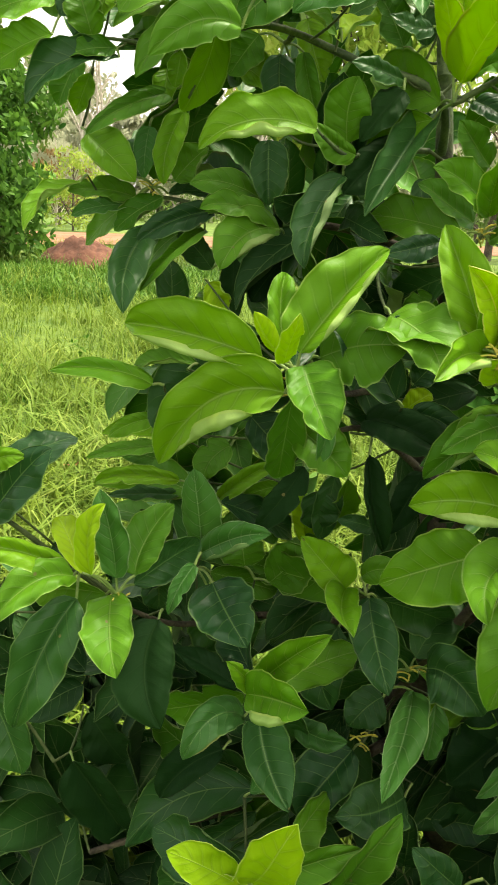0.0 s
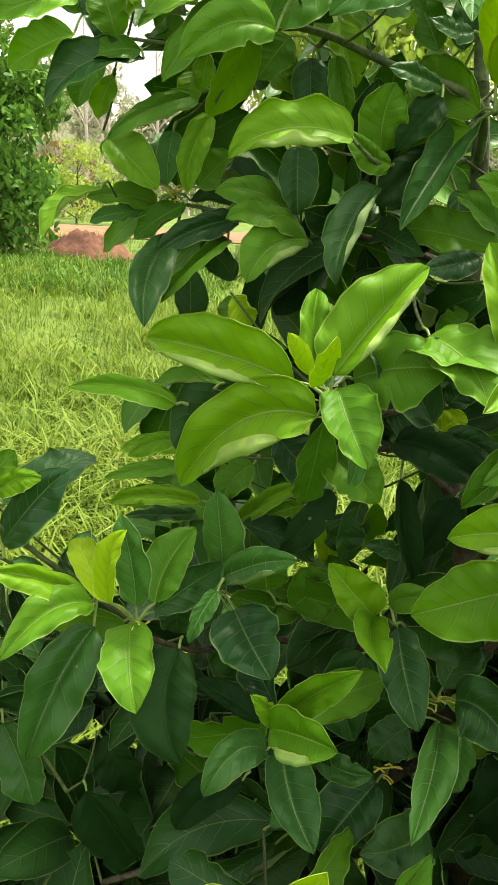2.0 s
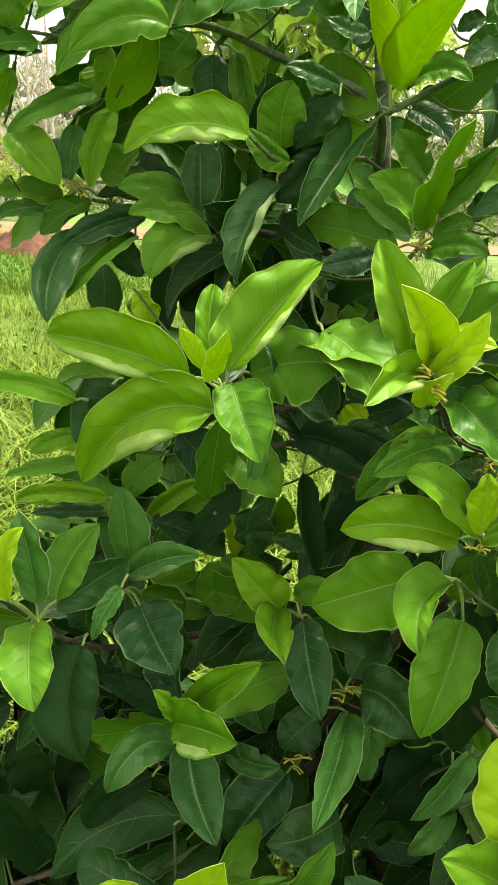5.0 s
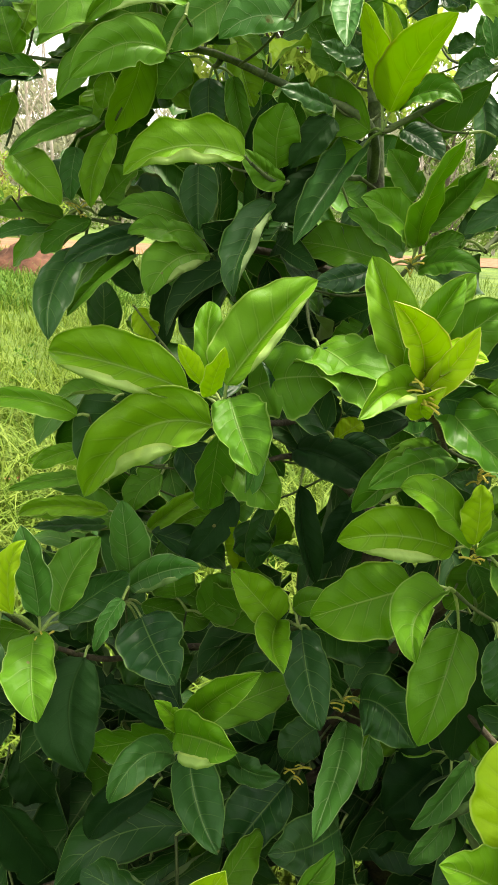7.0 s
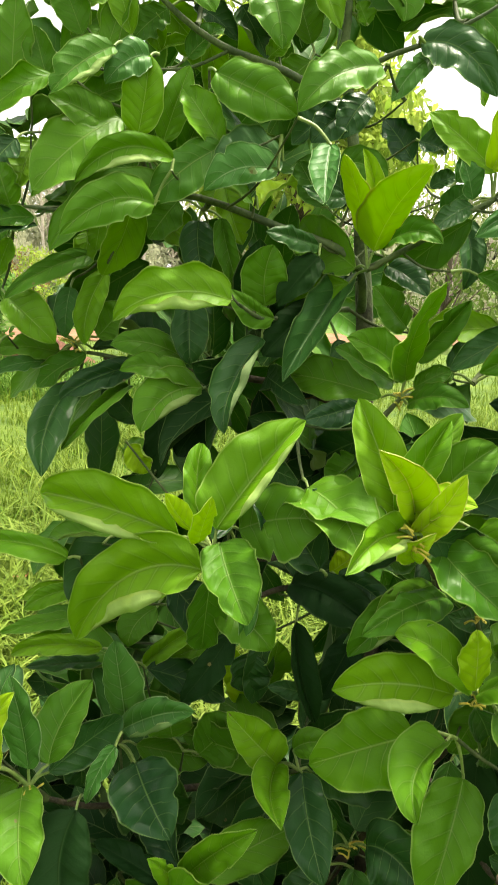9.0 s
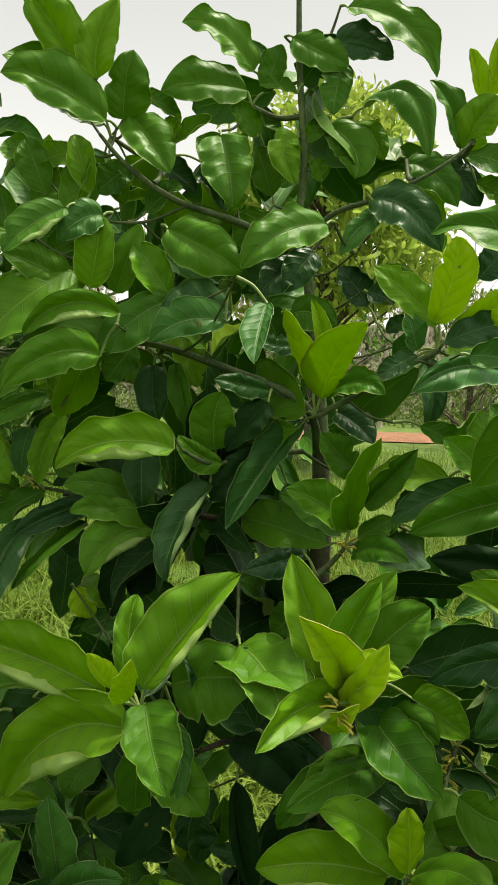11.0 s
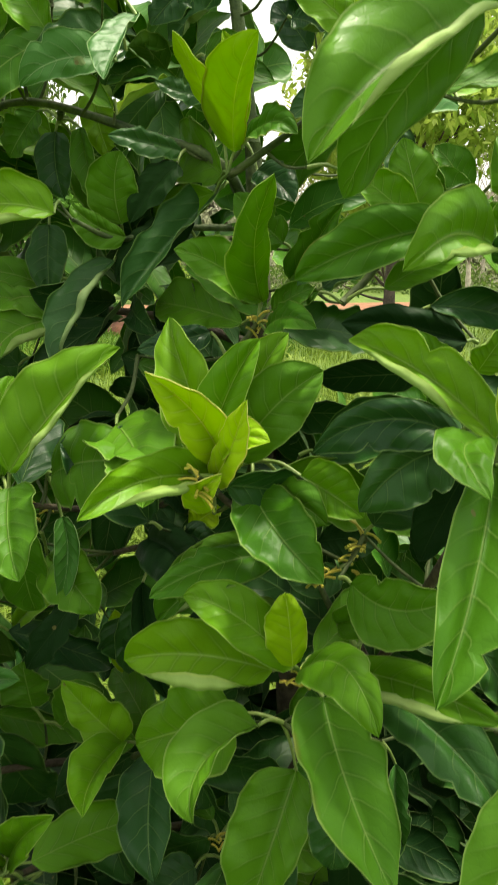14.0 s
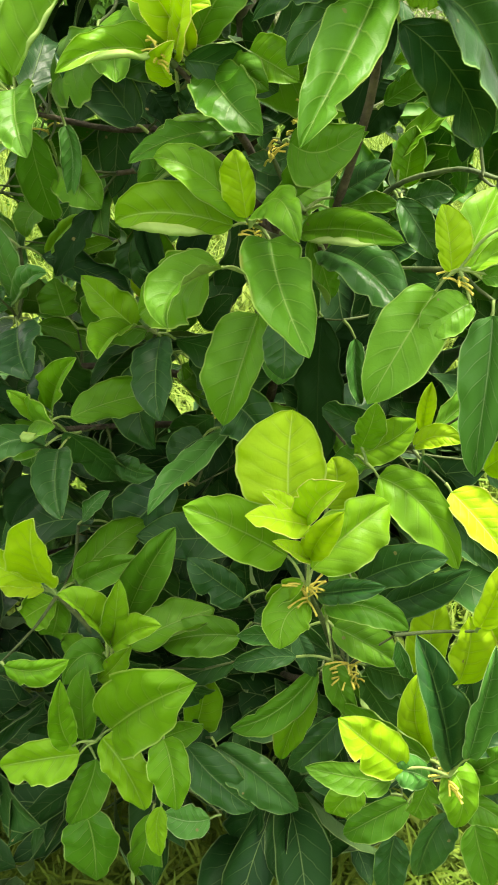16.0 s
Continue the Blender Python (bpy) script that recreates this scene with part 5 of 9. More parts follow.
put_leaf(s, (0.048, 1.200, 2.014), (0.065, 1.195, 2.048), 0.027, 0, 0.02, 0.58, 'fresh', 0.00, 0.056, 10)
put_leaf(s, (0.096, 1.200, 1.988), (0.131, 1.200, 1.925), 0.045, 0, 0.05, 0.31, 'old', -0.00, 0.055, 10)
put_leaf(s, (0.005, 1.180, 1.973), (-0.038, 1.180, 1.937), 0.048, 0, 0.03, 0.22, 'mature', -0.00, 0.085, -3)
back_leaves(s, 2, ('mature', 'fresh'))
s = shoot((-0.029, 1.205, 2.018), (0.045, 1.198, 1.992), 0.0032)
put_leaf(s, (-0.036, 1.200, 2.038), (-0.134, 1.080, 2.071), 0.070, 0, 0.03, 0.20, 'mature', -0.00, 0.099, -13)
put_leaf(s, (-0.037, 1.200, 2.032), (-0.102, 1.195, 2.053), 0.032, 0, 0.02, 0.34, 'old', -0.00, 0.054, -4)
put_leaf(s, (-0.029, 1.200, 1.985), (-0.005, 1.195, 1.927), 0.040, 0, 0.06, 0.39, 'fresh', -0.00, 0.099, 2)
back_leaves(s, 2, ('mature', 'fresh'))
s = shoot((-0.051, 1.100, 2.042), (-0.020, 1.100, 1.988), 0.0014)
trace_leaf(s, (-0.052, 1.100, 2.069), (-0.083, 1.086, 2.114), (-0.123, 1.080, 2.164), (-0.106, 1.076, 2.105), (-0.048, 1.082, 2.122), 'fresh')
trace_leaf(s, (-0.025, 1.100, 2.054), (-0.026, 1.097, 2.097), (-0.003, 1.100, 2.150), (-0.052, 1.088, 2.086), (0.001, 1.093, 2.101), 'fresh')
s = shoot((0.162, 0.967, 1.806), (0.088, 1.118, 1.728), 0.0014)
trace_leaf(s, (0.196, 0.950, 1.778), (0.190, 0.912, 1.744), (0.187, 0.880, 1.714), (0.171, 0.903, 1.745), (0.200, 0.897, 1.743), 'pale')
s = shoot((0.089, 1.035, 1.785), (0.045, 1.044, 1.748), 0.0014)
put_leaf(s, (0.083, 1.050, 1.788), (0.037, 1.050, 1.850), 0.049, 0, 0.03, 0.55, 'mature', 0.00, 0.082, -11)
trace_leaf(s, (0.084, 1.050, 1.789), (0.043, 1.027, 1.760), (0.005, 1.010, 1.718), (0.034, 1.031, 1.783), (0.056, 1.017, 1.733), 'mature')
s = shoot((-0.007, 1.043, 1.773), (0.002, 1.100, 1.731), 0.0032)
trace_leaf(s, (-0.013, 1.050, 1.797), (-0.005, 1.042, 1.836), (0.000, 1.040, 1.880), (-0.030, 1.037, 1.841), (0.018, 1.037, 1.836), 'fresh')
trace_leaf(s, (0.015, 1.060, 1.793), (0.029, 1.052, 1.833), (0.044, 1.050, 1.873), (0.011, 1.046, 1.838), (0.052, 1.049, 1.845), 'mature')
back_leaves(s, 2, ('mature', 'fresh'))
s = shoot((0.031, 0.995, 1.752), (0.045, 1.044, 1.748), 0.0014)
trace_leaf(s, (0.033, 1.000, 1.765), (-0.020, 0.981, 1.771), (-0.068, 0.970, 1.734), (-0.001, 0.977, 1.791), (-0.009, 0.972, 1.752), 'mature', rolled=1)
trace_leaf(s, (0.013, 1.000, 1.716), (-0.031, 0.971, 1.716), (-0.079, 0.950, 1.677), (-0.030, 0.977, 1.744), (-0.035, 0.961, 1.687), 'mature')
s = shoot((0.149, 1.053, 1.805), (0.089, 1.035, 1.785), 0.0014)
trace_leaf(s, (0.147, 1.050, 1.766), (0.104, 1.022, 1.762), (0.069, 1.000, 1.736), (0.103, 1.027, 1.791), (0.099, 1.013, 1.741), 'pale')
trace_leaf(s, (0.153, 1.070, 1.780), (0.113, 1.047, 1.776), (0.079, 1.030, 1.751), (0.099, 1.050, 1.811), (0.115, 1.035, 1.747), 'old', rolled=1)
s = shoot((-0.105, 1.201, 1.917), (-0.046, 1.160, 1.897), 0.0014)
put_leaf(s, (-0.106, 1.200, 1.926), (-0.109, 1.195, 2.014), 0.034, 11, 0.04, 0.26, 'fresh', 0.00, 0.063, 12)
put_leaf(s, (-0.132, 1.200, 1.918), (-0.079, 1.195, 1.968), 0.041, 0, 0.06, 0.33, 'mature', 0.00, 0.060, -11)
put_leaf(s, (-0.069, 1.200, 1.934), (-0.069, 1.195, 2.004), 0.037, 0, 0.03, 0.59, 'fresh', 0.00, 0.051, -11)
s = shoot((-0.020, 1.201, 1.920), (-0.026, 1.157, 1.896), 0.0014)
put_leaf(s, (-0.013, 1.200, 1.922), (0.038, 1.195, 1.940), 0.021, 21, 0.09, 0.50, 'fresh', 0.00, 0.068, -14)
s = shoot((-0.035, 1.095, 1.896), (-0.027, 1.113, 1.906), 0.0014)
put_leaf(s, (-0.029, 1.100, 1.917), (-0.051, 1.100, 1.988), 0.037, 0, 0.07, 0.43, 'fresh', 0.00, 0.080, -6)
put_leaf(s, (-0.060, 1.100, 1.893), (-0.032, 1.100, 1.972), 0.034, 0, 0.02, 0.38, 'mature', 0.00, 0.080, 12)
s = shoot((0.292, 1.203, 2.057), (0.228, 1.202, 2.043), 0.0014)
trace_leaf(s, (0.306, 1.200, 2.068), (0.363, 1.170, 2.077), (0.390, 1.150, 1.992), (0.404, 1.165, 2.065), (0.350, 1.152, 2.042), 'mature')
trace_leaf(s, (0.264, 1.200, 2.044), (0.296, 1.182, 2.007), (0.299, 1.170, 1.969), (0.271, 1.174, 1.995), (0.326, 1.179, 2.012), 'mature')
s = shoot((0.438, 1.199, 2.014), (0.435, 1.120, 2.005), 0.0032)
put_leaf(s, (0.461, 1.200, 1.979), (0.511, 1.195, 1.947), 0.040, 0, 0.01, 0.47, 'mature', 0.00, 0.060, 0)
put_leaf(s, (0.443, 1.200, 2.012), (0.528, 1.195, 1.963), 0.057, 0, 0.07, 0.29, 'mature', 0.10, 0.056, 8)
trace_leaf(s, (0.442, 1.200, 2.020), (0.456, 1.188, 2.054), (0.479, 1.180, 2.084), (0.428, 1.183, 2.062), (0.486, 1.183, 2.055), 'fresh')
trace_leaf(s, (0.437, 1.200, 2.020), (0.420, 1.192, 2.065), (0.392, 1.190, 2.107), (0.436, 1.194, 2.080), (0.409, 1.176, 2.050), 'mature')
back_leaves(s, 2, ('mature', 'fresh'))
s = shoot((0.297, 1.111, 1.862), (0.246, 1.198, 1.845), 0.0014)
s = shoot((0.432, 1.050, 1.825), (0.392, 1.030, 1.743), 0.0014)
put_leaf(s, (0.436, 1.050, 1.829), (0.465, 1.050, 1.861), 0.041, 0, 0.07, 0.56, 'old', 0.00, 0.086, 12)
s = shoot((0.194, 1.235, 1.944), (0.230, 1.205, 1.935), 0.0014)
put_leaf(s, (0.191, 1.250, 1.960), (0.166, 1.250, 2.027), 0.051, 0, 0.01, 0.58, 'mature', 0.00, 0.095, -8)
put_leaf(s, (0.189, 1.220, 1.931), (0.145, 1.220, 1.884), 0.049, 0, 0.04, 0.50, 'mature', -0.00, 0.071, 0)
s = shoot((-0.001, 1.200, 2.075), (-0.029, 1.205, 2.018), 0.0014)
put_leaf(s, (0.006, 1.200, 2.071), (0.066, 1.200, 2.044), 0.032, 0, 0.08, 0.40, 'mature', 0.00, 0.067, -1)
s = shoot((0.234, 1.201, 1.986), (0.231, 1.203, 1.964), 0.0014)
put_leaf(s, (0.258, 1.200, 1.971), (0.243, 1.195, 1.997), 0.032, 0, 0.02, 0.53, 'mature', 0.00, 0.084, -2)
put_leaf(s, (0.234, 1.200, 2.020), (0.262, 1.195, 2.054), 0.029, 0, 0.04, 0.42, 'mature', 0.00, 0.058, -10)
s = shoot((0.225, 1.201, 2.097), (0.224, 1.203, 2.076), 0.0014)
put_leaf(s, (0.218, 1.200, 2.083), (0.167, 1.195, 2.090), 0.024, 0, 0.09, 0.48, 'mature', -0.00, 0.063, 5)
s = shoot((0.366, 1.199, 2.005), (0.368, 1.127, 1.957), 0.0032)
trace_leaf(s, (0.367, 1.210, 2.000), (0.400, 1.192, 1.987), (0.437, 1.180, 1.943), (0.414, 1.196, 2.008), (0.388, 1.183, 1.963), 'mature')
back_leaves(s, 2, ('mature', 'fresh'))
s = shoot((0.475, 1.201, 2.073), (0.438, 1.199, 2.014), 0.0014)
put_leaf(s, (0.492, 1.200, 2.053), (0.518, 1.195, 2.073), 0.024, 0, 0.04, 0.50, 'mature', 0.00, 0.068, -2)
trace_leaf(s, (0.460, 1.200, 2.089), (0.452, 1.193, 2.116), (0.439, 1.190, 2.147), (0.440, 1.190, 2.121), (0.467, 1.189, 2.115), 'young')
trace_leaf(s, (0.473, 1.200, 2.089), (0.476, 1.192, 2.131), (0.481, 1.190, 2.169), (0.463, 1.184, 2.127), (0.489, 1.185, 2.121), 'young')
s = shoot((0.308, 1.110, 1.933), (0.318, 1.147, 1.936), 0.0014)
trace_leaf(s, (0.312, 1.120, 1.929), (0.357, 1.096, 1.917), (0.399, 1.080, 1.865), (0.367, 1.101, 1.942), (0.344, 1.085, 1.884), 'old')
trace_leaf(s, (0.326, 1.120, 1.914), (0.301, 1.108, 1.892), (0.279, 1.100, 1.857), (0.289, 1.104, 1.898), (0.315, 1.102, 1.884), 'pale')
s = shoot((0.066, 1.100, 1.831), (0.046, 1.104, 1.738), 0.0014)
s = shoot((-0.118, 1.201, 1.849), (-0.156, 1.138, 1.810), 0.0014)
put_leaf(s, (-0.109, 1.200, 1.853), (-0.041, 1.195, 1.883), 0.049, 0, 0.08, 0.59, 'mature', 0.00, 0.078, -3)
s = shoot((-0.095, 1.120, 1.891), (-0.046, 1.160, 1.897), 0.0014)
put_leaf(s, (-0.090, 1.120, 1.920), (-0.118, 1.120, 1.986), 0.045, 0, 0.05, 0.38, 'mature', 0.00, 0.076, -3)
put_leaf(s, (-0.097, 1.120, 1.877), (-0.049, 1.120, 1.921), 0.045, 0, 0.04, 0.52, 'mature', 0.00, 0.051, 8)
s = shoot((0.027, 1.160, 1.907), (0.008, 1.153, 1.896), 0.0014)
put_leaf(s, (0.032, 1.160, 1.911), (0.076, 1.160, 1.948), 0.039, 0, 0.07, 0.29, 'mature', 0.00, 0.055, 5)
s = shoot((0.062, 1.200, 1.878), (0.028, 1.150, 1.895), 0.0014)
put_leaf(s, (0.069, 1.200, 1.883), (0.124, 1.200, 1.924), 0.049, 0, 0.07, 0.33, 'mature', 0.00, 0.068, -9)
s = shoot((-0.049, 1.140, 1.980), (-0.001, 1.111, 1.969), 0.0014)
put_leaf(s, (-0.056, 1.140, 1.977), (-0.108, 1.140, 1.959), 0.038, 0, 0.05, 0.19, 'fresh', -0.00, 0.058, -15)
s = shoot((-0.082, 1.140, 2.034), (-0.051, 1.100, 2.042), 0.0014)
put_leaf(s, (-0.077, 1.140, 2.041), (-0.040, 1.140, 2.088), 0.038, 0, 0.05, 0.34, 'mature', 0.00, 0.056, 1)
s = shoot((0.394, 1.045, 1.744), (0.379, 1.035, 1.735), 0.0032)
put_leaf(s, (0.371, 1.045, 1.743), (0.354, 1.040, 1.786), 0.032, 0, 0.06, 0.47, 'pale', 0.00, 0.095, -10)
put_leaf(s, (0.371, 1.045, 1.737), (0.321, 1.020, 1.705), 0.029, 0, 0.05, 0.31, 'old', -0.00, 0.062, 5)
put_leaf(s, (0.397, 1.020, 1.751), (0.475, 1.020, 1.778), 0.040, 0, 0.06, 0.34, 'old', 0.00, 0.088, -9)
trace_leaf(s, (0.388, 1.045, 1.774), (0.402, 1.024, 1.829), (0.399, 1.010, 1.868), (0.382, 1.018, 1.843), (0.429, 1.019, 1.840), 'young')
trace_leaf(s, (0.394, 1.045, 1.774), (0.355, 1.049, 1.809), (0.317, 1.060, 1.839), (0.351, 1.055, 1.841), (0.360, 1.040, 1.778), 'fresh')
trace_leaf(s, (0.416, 1.045, 1.768), (0.441, 1.020, 1.792), (0.457, 1.000, 1.814), (0.428, 1.020, 1.800), (0.454, 1.014, 1.773), 'young')
back_leaves(s, 2, ('mature', 'fresh'))
s = shoot((0.475, 1.057, 1.734), (0.392, 1.030, 1.743), 0.0014)
trace_leaf(s, (0.478, 1.045, 1.720), (0.409, 0.993, 1.725), (0.352, 0.950, 1.695), (0.409, 0.995, 1.739), (0.404, 0.969, 1.699), 'pale')
s = shoot((0.400, 0.954, 1.736), (0.372, 1.037, 1.731), 0.0014)
put_leaf(s, (0.408, 0.950, 1.735), (0.467, 0.920, 1.724), 0.037, 0, 0.01, 0.60, 'pale', 0.00, 0.075, 16)
s = shoot((0.311, 1.100, 1.816), (0.253, 1.195, 1.799), 0.0014)
put_leaf(s, (0.315, 1.100, 1.814), (0.349, 1.100, 1.802), 0.044, 0, 0.05, 0.51, 'old', 0.00, 0.054, -1)
s = shoot((0.468, 0.705, 1.736), (0.475, 0.694, 1.718), 0.0032)
put_leaf(s, (0.480, 0.705, 1.726), (0.513, 0.700, 1.688), 0.039, 0, 0.02, 0.57, 'fresh', 0.00, 0.069, -6)
trace_leaf(s, (0.453, 0.700, 1.778), (0.441, 0.696, 1.832), (0.406, 0.700, 1.886), (0.420, 0.683, 1.828), (0.463, 0.686, 1.824), 'young')
trace_leaf(s, (0.458, 0.700, 1.734), (0.404, 0.725, 1.801), (0.324, 0.761, 1.830), (0.415, 0.726, 1.820), (0.395, 0.694, 1.776), 'mature')
trace_leaf(s, (0.467, 0.680, 1.740), (0.477, 0.667, 1.787), (0.493, 0.660, 1.823), (0.458, 0.657, 1.784), (0.497, 0.662, 1.785), 'young')
trace_leaf(s, (0.464, 0.720, 1.763), (0.454, 0.714, 1.782), (0.445, 0.710, 1.802), (0.446, 0.710, 1.781), (0.466, 0.711, 1.774), 'old')
trace_leaf(s, (0.462, 0.700, 1.708), (0.406, 0.645, 1.668), (0.367, 0.600, 1.617), (0.389, 0.643, 1.695), (0.419, 0.629, 1.662), 'mature', rolled=1)
back_leaves(s, 2, ('mature', 'fresh'))
s = shoot((0.426, 0.803, 1.687), (0.504, 0.711, 1.675), 0.0014)
put_leaf(s, (0.438, 0.800, 1.685), (0.534, 0.780, 1.671), 0.038, 27, 0.05, 0.33, 'mature', 0.00, 0.100, 10)
s = shoot((0.454, 0.806, 1.903), (0.466, 0.690, 1.732), 0.0014)
put_leaf(s, (0.461, 0.800, 1.900), (0.517, 0.750, 1.879), 0.030, 25, 0.07, 0.49, 'fresh', 0.00, 0.065, -1)
s = shoot((0.454, 0.706, 1.838), (0.466, 0.690, 1.732), 0.0014)
put_leaf(s, (0.460, 0.705, 1.838), (0.506, 0.700, 1.840), 0.017, 26, 0.04, 0.59, 'mature', 0.00, 0.087, 15)
s = shoot((0.496, 0.790, 1.563), (0.540, 0.775, 1.538), 0.0032)
put_leaf(s, (0.516, 0.790, 1.538), (0.537, 0.785, 1.555), 0.026, 0, 0.05, 0.49, 'mature', 0.00, 0.072, -5)
trace_leaf(s, (0.479, 0.790, 1.584), (0.448, 0.742, 1.591), (0.422, 0.700, 1.571), (0.445, 0.738, 1.618), (0.458, 0.733, 1.576), 'fresh', rolled=1)
trace_leaf(s, (0.491, 0.780, 1.573), (0.483, 0.764, 1.587), (0.497, 0.750, 1.598), (0.474, 0.761, 1.589), (0.491, 0.760, 1.580), 'pale')
trace_leaf(s, (0.493, 0.790, 1.584), (0.493, 0.785, 1.616), (0.476, 0.785, 1.655), (0.473, 0.780, 1.616), (0.511, 0.781, 1.613), 'fresh')
trace_leaf(s, (0.500, 0.800, 1.558), (0.514, 0.788, 1.581), (0.522, 0.780, 1.599), (0.501, 0.788, 1.589), (0.522, 0.785, 1.574), 'mature')
back_leaves(s, 2, ('mature', 'old'))
s = shoot((0.484, 0.860, 1.611), (0.496, 0.790, 1.563), 0.0014)
trace_leaf(s, (0.456, 0.860, 1.601), (0.399, 0.856, 1.588), (0.342, 0.860, 1.561), (0.398, 0.852, 1.614), (0.412, 0.840, 1.572), 'mature')
s = shoot((0.488, 0.901, 1.484), (0.476, 0.787, 1.408), 0.0014)
put_leaf(s, (0.491, 0.900, 1.488), (0.512, 0.895, 1.524), 0.031, 0, 0.09, 0.30, 'fresh', 0.00, 0.083, -1)
trace_leaf(s, (0.479, 0.910, 1.484), (0.443, 0.892, 1.508), (0.409, 0.880, 1.523), (0.448, 0.894, 1.520), (0.433, 0.884, 1.494), 'mature')
s = shoot((0.426, 0.950, 1.513), (0.488, 0.901, 1.484), 0.0014)
put_leaf(s, (0.455, 0.950, 1.539), (0.562, 0.950, 1.513), 0.042, 5, 0.06, 0.55, 'old', 0.00, 0.087, -1)
s = shoot((0.377, 1.000, 1.538), (0.351, 1.041, 1.547), 0.0014)
put_leaf(s, (0.355, 1.000, 1.548), (0.319, 1.000, 1.532), 0.024, 0, 0.02, 0.60, 'mature', -0.00, 0.097, 5)
put_leaf(s, (0.416, 1.000, 1.552), (0.493, 1.000, 1.588), 0.036, 0, 0.04, 0.54, 'mature', 0.00, 0.077, 2)
s = shoot((0.433, 1.012, 1.610), (0.377, 1.000, 1.538), 0.0032)
put_leaf(s, (0.430, 1.000, 1.619), (0.488, 1.000, 1.647), 0.047, 0, 0.07, 0.59, 'mature', 0.00, 0.080, -6)
put_leaf(s, (0.457, 1.000, 1.609), (0.445, 1.000, 1.668), 0.035, 0, 0.07, 0.49, 'mature', 0.00, 0.070, 10)
put_leaf(s, (0.415, 1.050, 1.626), (0.460, 1.050, 1.674), 0.041, 0, 0.08, 0.38, 'mature', 0.00, 0.052, -14)
put_leaf(s, (0.447, 1.000, 1.606), (0.491, 1.000, 1.642), 0.035, 0, 0.01, 0.59, 'old', 0.00, 0.087, -10)
back_leaves(s, 2, ('mature', 'fresh'))
s = shoot((0.341, 1.000, 1.660), (0.296, 1.055, 1.682), 0.0014)
put_leaf(s, (0.371, 1.000, 1.658), (0.421, 1.000, 1.630), 0.033, 0, 0.07, 0.59, 'mature', 0.00, 0.099, -0)
s = shoot((0.441, 0.953, 1.602), (0.433, 1.012, 1.610), 0.0014)
put_leaf(s, (0.436, 0.950, 1.607), (0.387, 0.950, 1.648), 0.039, 0, 0.06, 0.44, 'fresh', -0.00, 0.072, 5)
put_leaf(s, (0.446, 0.960, 1.605), (0.424, 0.960, 1.679), 0.046, 0, 0.04, 0.17, 'mature', 0.00, 0.097, -8)
put_leaf(s, (0.422, 0.950, 1.602), (0.337, 0.950, 1.556), 0.037, -11, 0.02, 0.42, 'old', -0.00, 0.064, -15)
s = shoot((0.553, 0.910, 1.580), (0.562, 0.780, 1.572), 0.0014)
put_leaf(s, (0.546, 0.920, 1.597), (0.508, 0.920, 1.624), 0.032, 0, 0.08, 0.16, 'old', -0.00, 0.094, 11)
put_leaf(s, (0.550, 0.900, 1.562), (0.522, 0.900, 1.520), 0.034, 0, 0.01, 0.22, 'old', -0.00, 0.058, -11)
s = shoot((0.499, 1.050, 1.635), (0.433, 1.012, 1.610), 0.0014)
put_leaf(s, (0.494, 1.050, 1.641), (0.459, 1.050, 1.685), 0.038, 0, 0.09, 0.34, 'mature', 0.00, 0.079, -12)
s = shoot((0.530, 1.000, 1.681), (0.499, 1.050, 1.635), 0.0014)
put_leaf(s, (0.534, 1.000, 1.685), (0.564, 1.000, 1.717), 0.035, 0, 0.08, 0.53, 'mature', 0.00, 0.079, -13)
s = shoot((0.483, 0.735, 1.450), (0.482, 0.760, 1.446), 0.0032)
put_leaf(s, (0.498, 0.735, 1.457), (0.582, 0.700, 1.438), 0.055, 62, 0.07, 0.80, 'fresh', 0.12, 0.085, 8)
put_leaf(s, (0.501, 0.735, 1.447), (0.529, 0.730, 1.439), 0.024, 0, 0.08, 0.17, 'fresh', 0.00, 0.080, -9)
trace_leaf(s, (0.480, 0.730, 1.450), (0.462, 0.660, 1.402), (0.439, 0.600, 1.356), (0.438, 0.635, 1.407), (0.487, 0.639, 1.401), 'mature')
trace_leaf(s, (0.520, 0.735, 1.446), (0.560, 0.772, 1.415), (0.594, 0.820, 1.336), (0.583, 0.788, 1.430), (0.558, 0.740, 1.380), 'old')
trace_leaf(s, (0.480, 0.735, 1.466), (0.440, 0.783, 1.499), (0.384, 0.840, 1.520), (0.450, 0.780, 1.520), (0.429, 0.769, 1.493), 'fresh', rolled=1)
trace_leaf(s, (0.492, 0.735, 1.470), (0.498, 0.725, 1.509), (0.505, 0.720, 1.548), (0.478, 0.718, 1.510), (0.521, 0.723, 1.519), 'young')
trace_leaf(s, (0.493, 0.740, 1.461), (0.506, 0.728, 1.480), (0.518, 0.720, 1.510), (0.502, 0.730, 1.490), (0.513, 0.723, 1.466), 'fresh')
trace_leaf(s, (0.487, 0.730, 1.462), (0.523, 0.711, 1.479), (0.574, 0.700, 1.441), (0.544, 0.715, 1.491), (0.526, 0.695, 1.463), 'fresh', rolled=1)
back_leaves(s, 2, ('mature', 'old'))
s = shoot((0.469, 0.786, 1.464), (0.482, 0.760, 1.446), 0.0014)
trace_leaf(s, (0.482, 0.745, 1.461), (0.456, 0.695, 1.468), (0.466, 0.651, 1.452), (0.435, 0.688, 1.471), (0.471, 0.684, 1.464), 'mature')
trace_leaf(s, (0.465, 0.790, 1.455), (0.414, 0.802, 1.464), (0.358, 0.820, 1.434), (0.413, 0.804, 1.479), (0.410, 0.791, 1.442), 'old')
